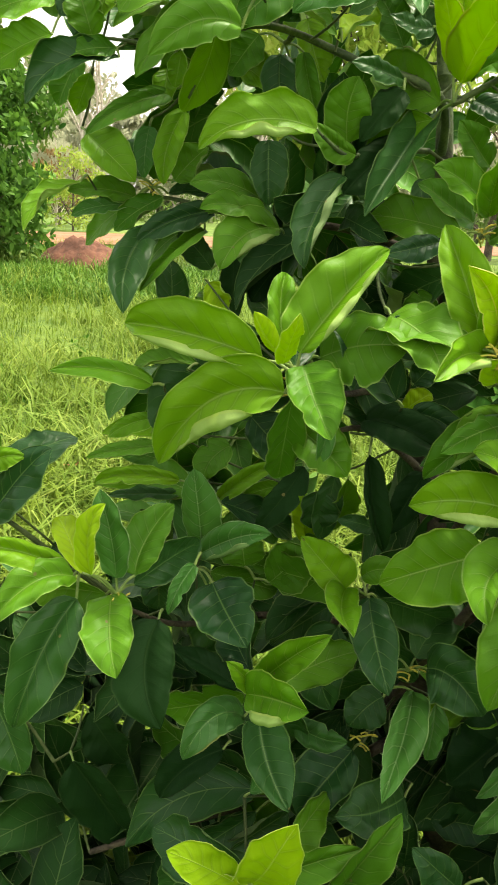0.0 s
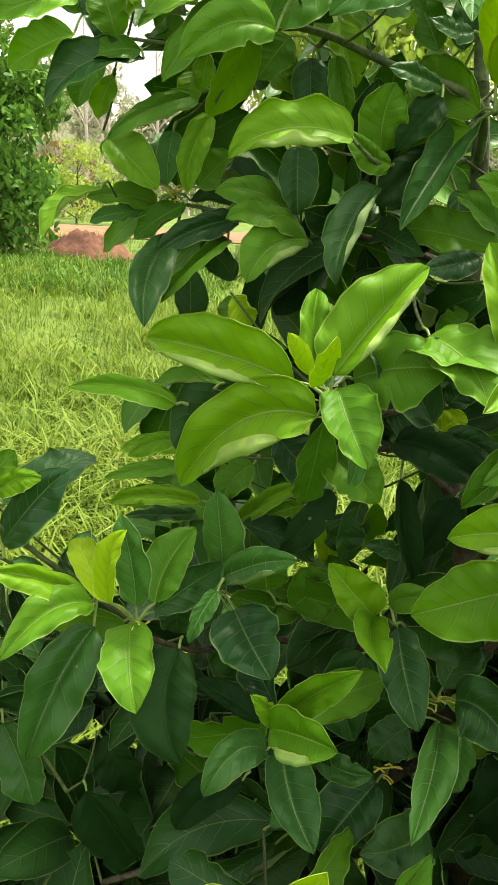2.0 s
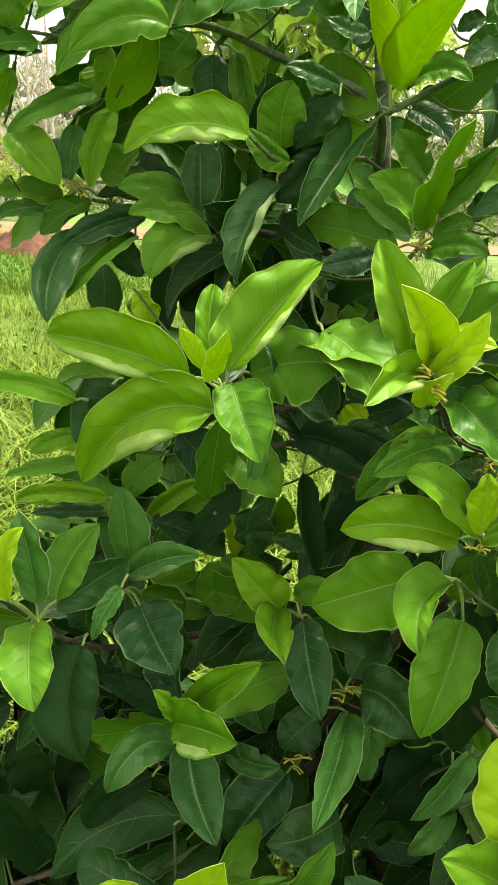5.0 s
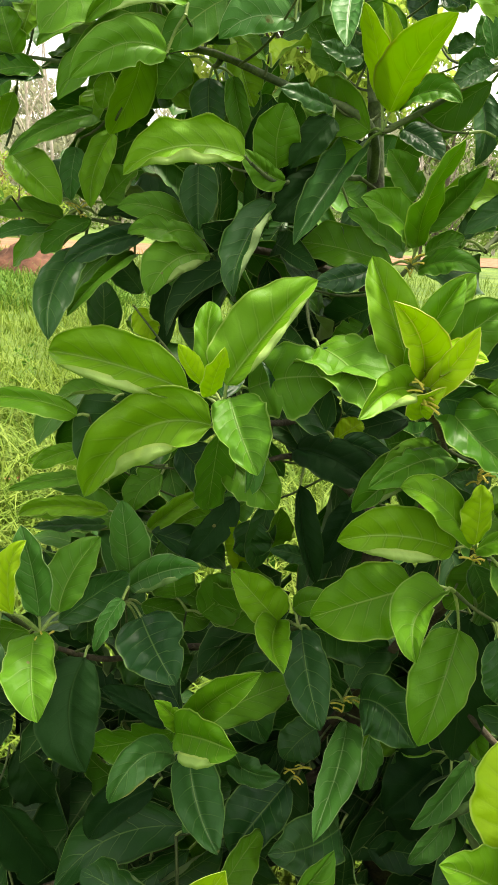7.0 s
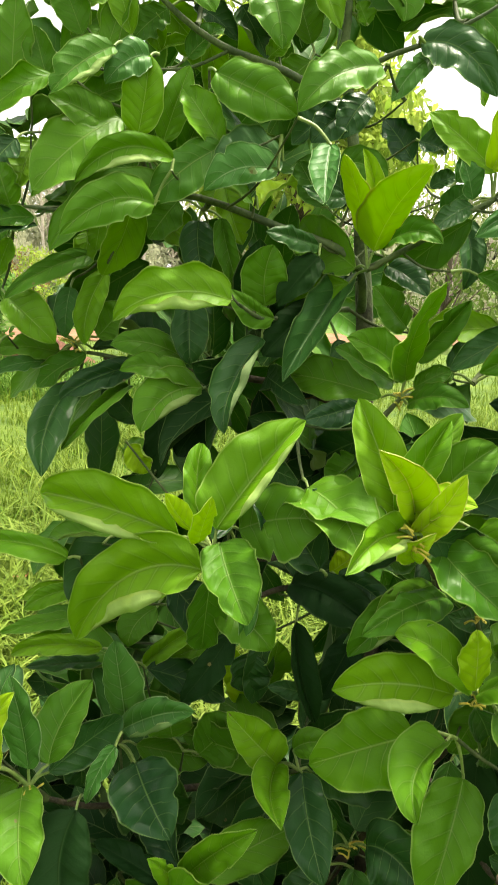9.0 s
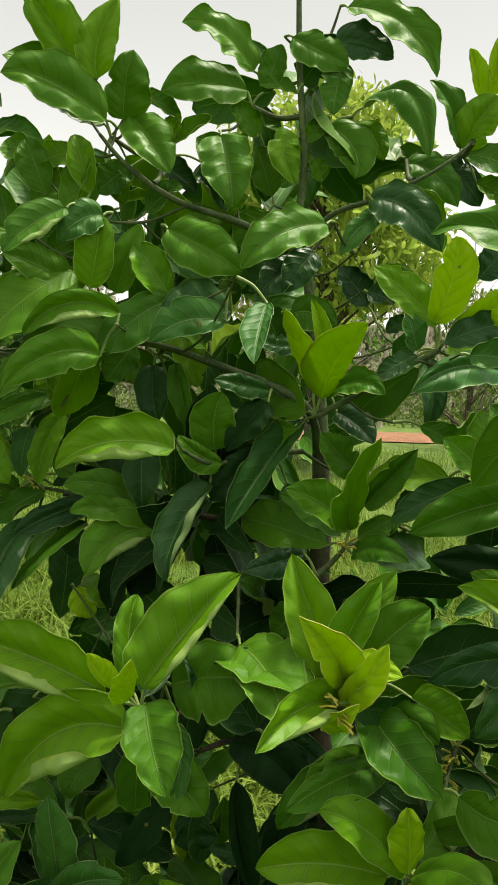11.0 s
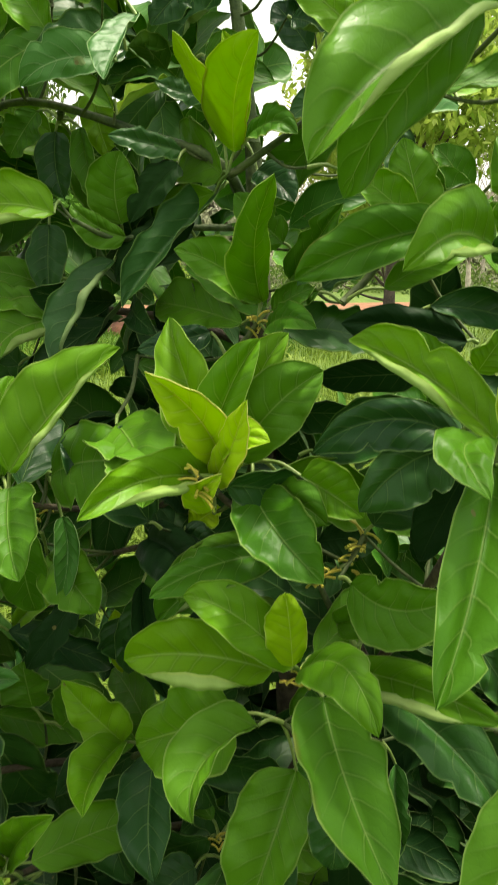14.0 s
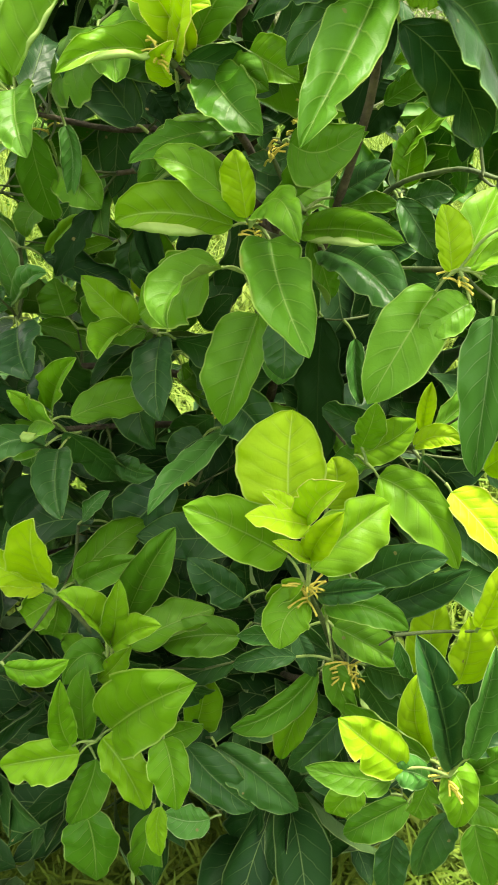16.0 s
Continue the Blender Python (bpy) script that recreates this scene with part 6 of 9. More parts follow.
s = shoot((0.487, 0.846, 1.437), (0.475, 0.793, 1.400), 0.0014)
trace_leaf(s, (0.468, 0.810, 1.443), (0.431, 0.797, 1.433), (0.398, 0.790, 1.397), (0.397, 0.793, 1.434), (0.455, 0.791, 1.412), 'old')
s = shoot((0.465, 0.900, 1.351), (0.454, 0.842, 1.320), 0.0014)
put_leaf(s, (0.457, 0.900, 1.354), (0.399, 0.900, 1.382), 0.043, 0, 0.05, 0.46, 'mature', -0.00, 0.056, -0)
s = shoot((0.405, 0.880, 1.350), (0.454, 0.842, 1.320), 0.0014)
put_leaf(s, (0.412, 0.880, 1.359), (0.463, 0.880, 1.434), 0.067, 0, 0.09, 0.25, 'old', 0.00, 0.064, 2)
s = shoot((0.346, 0.923, 1.407), (0.318, 0.871, 1.347), 0.0014)
put_leaf(s, (0.361, 0.920, 1.412), (0.473, 0.900, 1.450), 0.059, 0, 0.04, 0.43, 'old', 0.00, 0.057, -10)
s = shoot((0.499, 0.950, 1.375), (0.465, 0.900, 1.351), 0.0014)
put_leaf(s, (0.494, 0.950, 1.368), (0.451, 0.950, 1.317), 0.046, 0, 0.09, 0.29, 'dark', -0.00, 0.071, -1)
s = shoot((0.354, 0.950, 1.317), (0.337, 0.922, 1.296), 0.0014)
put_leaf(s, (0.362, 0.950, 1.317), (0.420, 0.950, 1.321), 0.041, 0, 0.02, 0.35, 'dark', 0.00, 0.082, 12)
s = shoot((0.425, 0.700, 0.898), (0.453, 0.760, 0.733), 0.0032)
put_leaf(s, (0.421, 0.700, 0.909), (0.381, 0.695, 0.879), 0.029, 0, 0.03, 0.60, 'fresh', -0.00, 0.080, 16)
trace_leaf(s, (0.427, 0.700, 0.880), (0.406, 0.679, 0.877), (0.401, 0.660, 0.847), (0.387, 0.683, 0.895), (0.430, 0.675, 0.868), 'fresh')
trace_leaf(s, (0.434, 0.700, 0.893), (0.469, 0.672, 0.923), (0.506, 0.650, 0.949), (0.466, 0.678, 0.933), (0.475, 0.655, 0.919), 'old')
trace_leaf(s, (0.404, 0.700, 0.939), (0.362, 0.672, 0.985), (0.315, 0.650, 1.022), (0.356, 0.683, 1.023), (0.360, 0.648, 0.965), 'fresh')
trace_leaf(s, (0.429, 0.710, 0.917), (0.465, 0.744, 0.946), (0.505, 0.784, 0.960), (0.451, 0.749, 0.976), (0.482, 0.723, 0.917), 'fresh')
trace_leaf(s, (0.429, 0.690, 0.946), (0.446, 0.665, 0.993), (0.467, 0.645, 1.031), (0.430, 0.660, 0.998), (0.457, 0.654, 0.984), 'young')
trace_leaf(s, (0.429, 0.690, 0.945), (0.419, 0.663, 0.969), (0.407, 0.640, 0.999), (0.420, 0.667, 0.980), (0.424, 0.657, 0.964), 'golden')
stubs(s, 18, 0.024)
s = shoot((0.418, 0.701, 0.976), (0.425, 0.700, 0.898), 0.0014)
trace_leaf(s, (0.405, 0.710, 0.988), (0.402, 0.735, 1.034), (0.402, 0.765, 1.077), (0.350, 0.722, 1.048), (0.440, 0.736, 1.039), 'young')
trace_leaf(s, (0.425, 0.690, 0.987), (0.443, 0.668, 1.030), (0.466, 0.650, 1.058), (0.425, 0.669, 1.044), (0.447, 0.659, 1.022), 'golden')
trace_leaf(s, (0.431, 0.685, 0.988), (0.407, 0.661, 1.008), (0.378, 0.640, 1.026), (0.390, 0.663, 1.023), (0.417, 0.649, 0.995), 'golden')
trace_leaf(s, (0.421, 0.700, 0.986), (0.406, 0.683, 1.012), (0.389, 0.670, 1.033), (0.408, 0.688, 1.023), (0.408, 0.676, 1.005), 'golden')
s = shoot((0.430, 0.797, 0.922), (0.446, 0.900, 0.969), 0.0014)
trace_leaf(s, (0.434, 0.800, 0.938), (0.444, 0.803, 0.974), (0.437, 0.810, 0.998), (0.424, 0.799, 0.978), (0.469, 0.799, 0.966), 'young')
s = shoot((0.353, 0.813, 0.801), (0.446, 0.773, 0.719), 0.0014)
trace_leaf(s, (0.327, 0.810, 0.786), (0.297, 0.798, 0.820), (0.265, 0.790, 0.856), (0.308, 0.808, 0.833), (0.283, 0.779, 0.805), 'old')
s = shoot((0.467, 0.720, 0.778), (0.453, 0.760, 0.733), 0.0032)
put_leaf(s, (0.408, 0.720, 0.784), (0.332, 0.715, 0.764), 0.030, -27, 0.05, 0.38, 'old', -0.00, 0.073, 6)
trace_leaf(s, (0.431, 0.730, 0.759), (0.387, 0.707, 0.710), (0.331, 0.690, 0.688), (0.372, 0.705, 0.719), (0.399, 0.688, 0.703), 'mature')
back_leaves(s, 4, ('old', 'mature'))
stubs(s, 16, 0.024)
s = shoot((0.471, 0.780, 0.719), (0.438, 0.785, 0.705), 0.0014)
put_leaf(s, (0.478, 0.780, 0.708), (0.526, 0.780, 0.621), 0.060, 0, 0.03, 0.19, 'old', -0.00, 0.075, -4)
s = shoot((0.407, 0.781, 0.761), (0.453, 0.760, 0.733), 0.0014)
put_leaf(s, (0.398, 0.780, 0.760), (0.324, 0.775, 0.757), 0.029, 0, 0.02, 0.34, 'pale', -0.00, 0.080, 13)
s = shoot((0.498, 0.800, 0.663), (0.416, 0.824, 0.662), 0.0014)
put_leaf(s, (0.490, 0.800, 0.652), (0.432, 0.800, 0.566), 0.047, 0, 0.03, 0.19, 'dark', -0.00, 0.080, 3)
s = shoot((0.173, 0.720, 0.749), (0.170, 0.740, 0.711), 0.0032)
put_leaf(s, (0.184, 0.720, 0.780), (0.205, 0.715, 0.873), 0.036, -21, 0.08, 0.46, 'fresh', 0.00, 0.063, -2)
trace_leaf(s, (0.162, 0.740, 0.719), (0.137, 0.728, 0.740), (0.098, 0.720, 0.689), (0.136, 0.740, 0.758), (0.161, 0.717, 0.724), 'mature')
back_leaves(s, 4, ('old', 'mature'))
s = shoot((0.168, 0.665, 0.663), (0.169, 0.784, 0.653), 0.0014)
trace_leaf(s, (0.182, 0.680, 0.670), (0.253, 0.635, 0.768), (0.318, 0.600, 0.840), (0.227, 0.652, 0.801), (0.270, 0.603, 0.740), 'fresh')
trace_leaf(s, (0.146, 0.660, 0.643), (0.097, 0.648, 0.637), (0.043, 0.640, 0.623), (0.091, 0.653, 0.663), (0.097, 0.623, 0.616), 'fresh')
trace_leaf(s, (0.136, 0.660, 0.654), (0.129, 0.658, 0.700), (0.140, 0.660, 0.756), (0.119, 0.642, 0.700), (0.146, 0.664, 0.711), 'fresh')
trace_leaf(s, (0.179, 0.660, 0.676), (0.209, 0.648, 0.643), (0.230, 0.640, 0.583), (0.190, 0.635, 0.645), (0.237, 0.654, 0.653), 'fresh')
s = shoot((0.227, 0.681, 0.652), (0.169, 0.784, 0.653), 0.0014)
s = shoot((0.341, 0.789, 0.768), (0.407, 0.781, 0.761), 0.0014)
trace_leaf(s, (0.325, 0.790, 0.742), (0.272, 0.778, 0.747), (0.223, 0.770, 0.732), (0.269, 0.792, 0.768), (0.275, 0.759, 0.727), 'mature')
s = shoot((0.280, 0.763, 0.705), (0.169, 0.755, 0.692), 0.0014)
s = shoot((0.212, 0.740, 0.591), (0.167, 0.842, 0.574), 0.0014)
put_leaf(s, (0.220, 0.740, 0.596), (0.281, 0.740, 0.633), 0.038, 0, 0.03, 0.44, 'mature', 0.00, 0.054, -7)
trace_leaf(s, (0.251, 0.750, 0.579), (0.292, 0.737, 0.537), (0.346, 0.730, 0.496), (0.305, 0.754, 0.561), (0.268, 0.718, 0.531), 'old')
s = shoot((0.096, 0.721, 0.557), (0.167, 0.856, 0.555), 0.0014)
s = shoot((0.243, 0.790, 0.543), (0.166, 0.871, 0.535), 0.0014)
trace_leaf(s, (0.248, 0.800, 0.557), (0.264, 0.798, 0.616), (0.268, 0.800, 0.667), (0.243, 0.788, 0.622), (0.294, 0.794, 0.614), 'fresh')
s = shoot((0.198, 0.741, 0.464), (0.165, 0.900, 0.496), 0.0014)
put_leaf(s, (0.193, 0.740, 0.444), (0.151, 0.735, 0.289), 0.061, 29, 0.04, 0.21, 'mature', -0.00, 0.093, 9)
s = shoot((0.252, 0.721, 0.534), (0.243, 0.790, 0.543), 0.0014)
s = shoot((0.361, 0.800, 0.523), (0.468, 0.835, 0.495), 0.0014)
put_leaf(s, (0.355, 0.800, 0.499), (0.305, 0.800, 0.317), 0.072, -28, 0.05, 0.59, 'old', -0.00, 0.073, -7)
s = shoot((0.129, 0.741, 0.509), (0.198, 0.741, 0.464), 0.0014)
s = shoot((0.580, 0.605, 0.758), (0.578, 0.680, 0.656), 0.0032)
put_leaf(s, (0.562, 0.605, 0.748), (0.548, 0.600, 0.696), 0.036, 0, 0.01, 0.46, 'mature', -0.00, 0.069, 4)
trace_leaf(s, (0.536, 0.600, 0.765), (0.505, 0.590, 0.801), (0.474, 0.585, 0.836), (0.513, 0.605, 0.820), (0.495, 0.572, 0.786), 'young')
trace_leaf(s, (0.562, 0.610, 0.742), (0.538, 0.599, 0.763), (0.522, 0.590, 0.765), (0.535, 0.608, 0.778), (0.540, 0.588, 0.750), 'pale')
trace_leaf(s, (0.582, 0.605, 0.768), (0.564, 0.606, 0.856), (0.541, 0.615, 0.922), (0.546, 0.584, 0.875), (0.586, 0.600, 0.873), 'old')
trace_leaf(s, (0.596, 0.600, 0.792), (0.603, 0.597, 0.865), (0.610, 0.600, 0.929), (0.591, 0.577, 0.878), (0.618, 0.582, 0.874), 'pale')
trace_leaf(s, (0.577, 0.620, 0.751), (0.594, 0.608, 0.736), (0.592, 0.600, 0.685), (0.569, 0.599, 0.741), (0.609, 0.617, 0.751), 'fresh')
back_leaves(s, 4, ('old', 'mature'))
stubs(s, 9, 0.018)
s = shoot((0.536, 0.703, 0.599), (0.534, 0.742, 0.591), 0.0014)
put_leaf(s, (0.523, 0.700, 0.603), (0.422, 0.680, 0.633), 0.041, 0, 0.09, 0.18, 'old', -0.00, 0.069, -2)
s = shoot((0.587, 0.740, 0.738), (0.578, 0.680, 0.656), 0.0014)
trace_leaf(s, (0.590, 0.720, 0.771), (0.597, 0.718, 0.826), (0.594, 0.720, 0.867), (0.576, 0.707, 0.831), (0.626, 0.725, 0.837), 'young')
s = shoot((0.624, 0.800, 0.759), (0.587, 0.740, 0.738), 0.0014)
put_leaf(s, (0.625, 0.800, 0.773), (0.634, 0.800, 0.875), 0.047, 0, 0.08, 0.59, 'young', 0.00, 0.057, -12)
s = shoot((0.555, 0.805, 0.705), (0.498, 0.800, 0.663), 0.0014)
s = shoot((0.596, 0.701, 0.639), (0.567, 0.695, 0.640), 0.0014)
put_leaf(s, (0.604, 0.700, 0.653), (0.693, 0.695, 0.739), 0.059, 0, 0.03, 0.17, 'old', 0.00, 0.080, 8)
put_leaf(s, (0.610, 0.700, 0.635), (0.701, 0.695, 0.629), 0.048, 0, 0.07, 0.36, 'old', 0.00, 0.060, 5)
trace_leaf(s, (0.593, 0.680, 0.611), (0.570, 0.668, 0.572), (0.561, 0.660, 0.508), (0.555, 0.661, 0.588), (0.596, 0.665, 0.572), 'old')
trace_leaf(s, (0.617, 0.660, 0.623), (0.626, 0.653, 0.586), (0.643, 0.650, 0.529), (0.604, 0.644, 0.593), (0.650, 0.657, 0.596), 'mature')
s = shoot((0.498, 0.741, 0.576), (0.512, 0.773, 0.559), 0.0014)
put_leaf(s, (0.495, 0.740, 0.567), (0.468, 0.735, 0.498), 0.038, 0, 0.01, 0.16, 'mature', -0.00, 0.059, 2)
s = shoot((0.645, 0.760, 0.628), (0.545, 0.726, 0.608), 0.0014)
put_leaf(s, (0.651, 0.760, 0.643), (0.697, 0.760, 0.753), 0.046, -15, 0.01, 0.51, 'mature', 0.00, 0.076, 0)
s = shoot((0.558, 0.780, 1.221), (0.415, 0.900, 1.207), 0.0032)
put_leaf(s, (0.571, 0.780, 1.220), (0.629, 0.800, 1.238), 0.024, 11, 0.02, 0.56, 'fresh', 0.10, 0.089, -7)
put_leaf(s, (0.579, 0.780, 1.212), (0.616, 0.775, 1.217), 0.021, 0, 0.05, 0.45, 'mature', 0.00, 0.061, 2)
put_leaf(s, (0.609, 0.780, 1.199), (0.645, 0.775, 1.180), 0.028, 0, 0.05, 0.46, 'pale', 0.00, 0.069, -13)
put_leaf(s, (0.595, 0.780, 1.261), (0.642, 0.775, 1.262), 0.022, 0, 0.02, 0.31, 'mature', 0.00, 0.052, 4)
trace_leaf(s, (0.538, 0.780, 1.200), (0.513, 0.739, 1.166), (0.482, 0.705, 1.114), (0.489, 0.742, 1.187), (0.546, 0.732, 1.157), 'mature')
trace_leaf(s, (0.570, 0.770, 1.192), (0.549, 0.753, 1.183), (0.528, 0.740, 1.166), (0.537, 0.761, 1.201), (0.557, 0.743, 1.168), 'mature')
trace_leaf(s, (0.551, 0.780, 1.218), (0.547, 0.778, 1.250), (0.539, 0.780, 1.280), (0.532, 0.777, 1.261), (0.567, 0.781, 1.256), 'young')
trace_leaf(s, (0.562, 0.780, 1.218), (0.575, 0.807, 1.250), (0.593, 0.840, 1.286), (0.551, 0.807, 1.265), (0.596, 0.802, 1.246), 'fresh')
back_leaves(s, 2, ('old', 'mature'))
stubs(s, 9, 0.018)
s = shoot((0.629, 0.757, 1.135), (0.521, 0.850, 0.996), 0.0014)
s = shoot((0.650, 0.780, 1.187), (0.629, 0.757, 1.135), 0.0014)
put_leaf(s, (0.647, 0.780, 1.173), (0.625, 0.780, 1.067), 0.041, -39, 0.07, 0.25, 'pale', -0.00, 0.053, -12)
s = shoot((0.592, 0.851, 1.280), (0.573, 0.862, 1.291), 0.0014)
put_leaf(s, (0.599, 0.850, 1.277), (0.652, 0.845, 1.252), 0.035, 0, 0.04, 0.18, 'old', 0.00, 0.056, -6)
s = shoot((0.402, 0.860, 1.258), (0.395, 0.889, 1.247), 0.0032)
put_leaf(s, (0.425, 0.900, 1.250), (0.496, 0.895, 1.257), 0.032, 0, 0.02, 0.27, 'mature', 0.00, 0.099, -16)
trace_leaf(s, (0.385, 0.860, 1.277), (0.427, 0.818, 1.310), (0.468, 0.785, 1.340), (0.409, 0.814, 1.322), (0.440, 0.796, 1.306), 'mature')
trace_leaf(s, (0.429, 0.880, 1.267), (0.459, 0.873, 1.285), (0.488, 0.870, 1.303), (0.457, 0.884, 1.301), (0.461, 0.860, 1.270), 'old')
back_leaves(s, 2, ('old', 'mature'))
s = shoot((0.392, 0.941, 1.131), (0.385, 0.962, 1.127), 0.0014)
put_leaf(s, (0.409, 0.950, 1.114), (0.407, 0.930, 0.923), 0.073, -17, 0.05, 0.19, 'dark', -0.00, 0.070, 4)
put_leaf(s, (0.372, 0.930, 1.113), (0.355, 0.930, 1.032), 0.053, 0, 0.04, 0.54, 'pale', -0.00, 0.091, -4)
s = shoot((0.492, 0.934, 1.265), (0.478, 0.941, 1.252), 0.0014)
put_leaf(s, (0.499, 0.950, 1.264), (0.509, 0.950, 1.328), 0.040, 0, 0.06, 0.60, 'fresh', 0.00, 0.054, 7)
put_leaf(s, (0.492, 0.950, 1.294), (0.549, 0.945, 1.350), 0.030, 35, 0.05, 0.35, 'fresh', 0.00, 0.065, -12)
put_leaf(s, (0.501, 0.900, 1.256), (0.552, 0.895, 1.268), 0.032, 0, 0.02, 0.47, 'old', 0.00, 0.086, -3)
s = shoot((0.492, 0.850, 1.446), (0.487, 0.846, 1.437), 0.0014)
put_leaf(s, (0.487, 0.850, 1.434), (0.449, 0.850, 1.340), 0.039, -11, 0.06, 0.31, 'dark', -0.00, 0.064, -7)
s = shoot((0.562, 0.850, 1.390), (0.577, 0.856, 1.291), 0.0014)
put_leaf(s, (0.545, 0.850, 1.403), (0.488, 0.850, 1.393), 0.022, 0, 0.04, 0.45, 'fresh', -0.00, 0.089, 2)
put_leaf(s, (0.570, 0.850, 1.367), (0.555, 0.850, 1.305), 0.024, -6, 0.08, 0.20, 'dark', -0.00, 0.075, -12)
s = shoot((0.471, 0.901, 1.350), (0.465, 0.900, 1.351), 0.0014)
put_leaf(s, (0.477, 0.900, 1.354), (0.529, 0.895, 1.382), 0.026, 0, 0.02, 0.17, 'mature', 0.00, 0.052, -6)
s = shoot((0.482, 0.980, 1.115), (0.433, 0.961, 1.107), 0.0014)
put_leaf(s, (0.474, 0.980, 1.105), (0.411, 0.980, 1.029), 0.053, 0, 0.03, 0.16, 'dark', -0.00, 0.056, 8)
s = shoot((0.454, 0.951, 1.179), (0.424, 0.968, 1.178), 0.0014)
put_leaf(s, (0.463, 0.950, 1.182), (0.525, 0.945, 1.210), 0.035, 0, 0.07, 0.19, 'old', 0.00, 0.099, 15)
s = shoot((0.320, 0.860, 1.341), (0.317, 0.863, 1.351), 0.0014)
trace_leaf(s, (0.327, 0.870, 1.335), (0.280, 0.842, 1.334), (0.258, 0.820, 1.304), (0.268, 0.843, 1.348), (0.298, 0.829, 1.320), 'mature', rolled=1)
trace_leaf(s, (0.330, 0.860, 1.335), (0.286, 0.827, 1.336), (0.238, 0.800, 1.317), (0.279, 0.832, 1.348), (0.297, 0.805, 1.324), 'mature')
trace_leaf(s, (0.313, 0.860, 1.325), (0.273, 0.847, 1.313), (0.233, 0.840, 1.274), (0.261, 0.845, 1.341), (0.287, 0.839, 1.310), 'mature', rolled=1)
trace_leaf(s, (0.326, 0.880, 1.327), (0.282, 0.862, 1.314), (0.229, 0.850, 1.286), (0.273, 0.860, 1.331), (0.294, 0.852, 1.304), 'old', rolled=1)
s = shoot((0.491, 0.883, 1.273), (0.500, 0.927, 1.265), 0.0014)
put_leaf(s, (0.496, 0.880, 1.266), (0.541, 0.860, 1.208), 0.037, 0, 0.06, 0.51, 'old', -0.00, 0.088, -8)
s = shoot((0.589, 0.820, 1.241), (0.590, 0.840, 1.291), 0.0014)
put_leaf(s, (0.597, 0.820, 1.241), (0.656, 0.820, 1.239), 0.026, 0, 0.08, 0.39, 'mature', 0.00, 0.071, 8)
s = shoot((0.652, 0.800, 1.197), (0.650, 0.780, 1.187), 0.0014)
put_leaf(s, (0.647, 0.800, 1.194), (0.613, 0.800, 1.170), 0.021, 0, 0.05, 0.44, 'pale', -0.00, 0.052, 11)
s = shoot((0.095, 0.900, 0.964), (0.102, 0.931, 0.956), 0.0014)
trace_leaf(s, (0.063, 0.860, 0.962), (0.028, 0.825, 0.982), (-0.002, 0.795, 0.945), (0.022, 0.833, 1.001), (0.042, 0.812, 0.970), 'old')
trace_leaf(s, (0.081, 0.860, 0.958), (0.094, 0.810, 0.935), (0.118, 0.766, 0.915), (0.065, 0.808, 0.950), (0.120, 0.809, 0.959), 'old')
s = shoot((0.069, 0.900, 0.815), (0.116, 0.921, 0.802), 0.0014)
put_leaf(s, (0.076, 0.900, 0.822), (0.123, 0.900, 0.876), 0.027, 27, 0.08, 0.15, 'pale', 0.00, 0.063, -8)
s = shoot((0.440, 0.743, 0.822), (0.467, 0.720, 0.778), 0.0014)
trace_leaf(s, (0.441, 0.720, 0.860), (0.487, 0.708, 0.876), (0.535, 0.700, 0.858), (0.494, 0.717, 0.888), (0.484, 0.690, 0.865), 'mature')
trace_leaf(s, (0.448, 0.740, 0.817), (0.487, 0.728, 0.808), (0.524, 0.720, 0.789), (0.497, 0.742, 0.827), (0.475, 0.713, 0.798), 'mature')
trace_leaf(s, (0.450, 0.720, 0.786), (0.460, 0.708, 0.755), (0.480, 0.700, 0.715), (0.438, 0.707, 0.769), (0.476, 0.707, 0.759), 'mature')
trace_leaf(s, (0.407, 0.740, 0.799), (0.417, 0.729, 0.782), (0.430, 0.720, 0.755), (0.399, 0.727, 0.792), (0.428, 0.730, 0.788), 'old')
s = shoot((0.518, 0.720, 0.831), (0.467, 0.720, 0.778), 0.0014)
put_leaf(s, (0.521, 0.720, 0.824), (0.541, 0.720, 0.770), 0.022, -22, 0.06, 0.56, 'pale', -0.00, 0.072, -10)
s = shoot((0.180, 0.720, 0.754), (0.173, 0.720, 0.749), 0.0014)
trace_leaf(s, (0.179, 0.720, 0.767), (0.160, 0.708, 0.824), (0.135, 0.700, 0.858), (0.176, 0.725, 0.842), (0.174, 0.693, 0.818), 'fresh')
trace_leaf(s, (0.182, 0.720, 0.766), (0.225, 0.697, 0.818), (0.261, 0.680, 0.842), (0.217, 0.706, 0.834), (0.238, 0.680, 0.818), 'fresh')
s = shoot((0.328, 0.800, 0.695), (0.280, 0.763, 0.705), 0.0014)
put_leaf(s, (0.313, 0.800, 0.687), (0.204, 0.800, 0.627), 0.048, -24, 0.02, 0.53, 'old', -0.00, 0.075, -3)
s = shoot((0.533, 0.820, 1.017), (0.521, 0.850, 0.996), 0.0032)
trace_leaf(s, (0.535, 0.830, 1.028), (0.537, 0.823, 1.063), (0.541, 0.820, 1.089), (0.528, 0.815, 1.067), (0.547, 0.817, 1.064), 'young')
trace_leaf(s, (0.526, 0.820, 1.012), (0.550, 0.808, 1.033), (0.576, 0.800, 1.031), (0.547, 0.815, 1.044), (0.554, 0.798, 1.025), 'young')
back_leaves(s, 4, ('old', 'mature'))
s = shoot((0.475, 0.823, 0.986), (0.487, 0.873, 0.984), 0.0014)
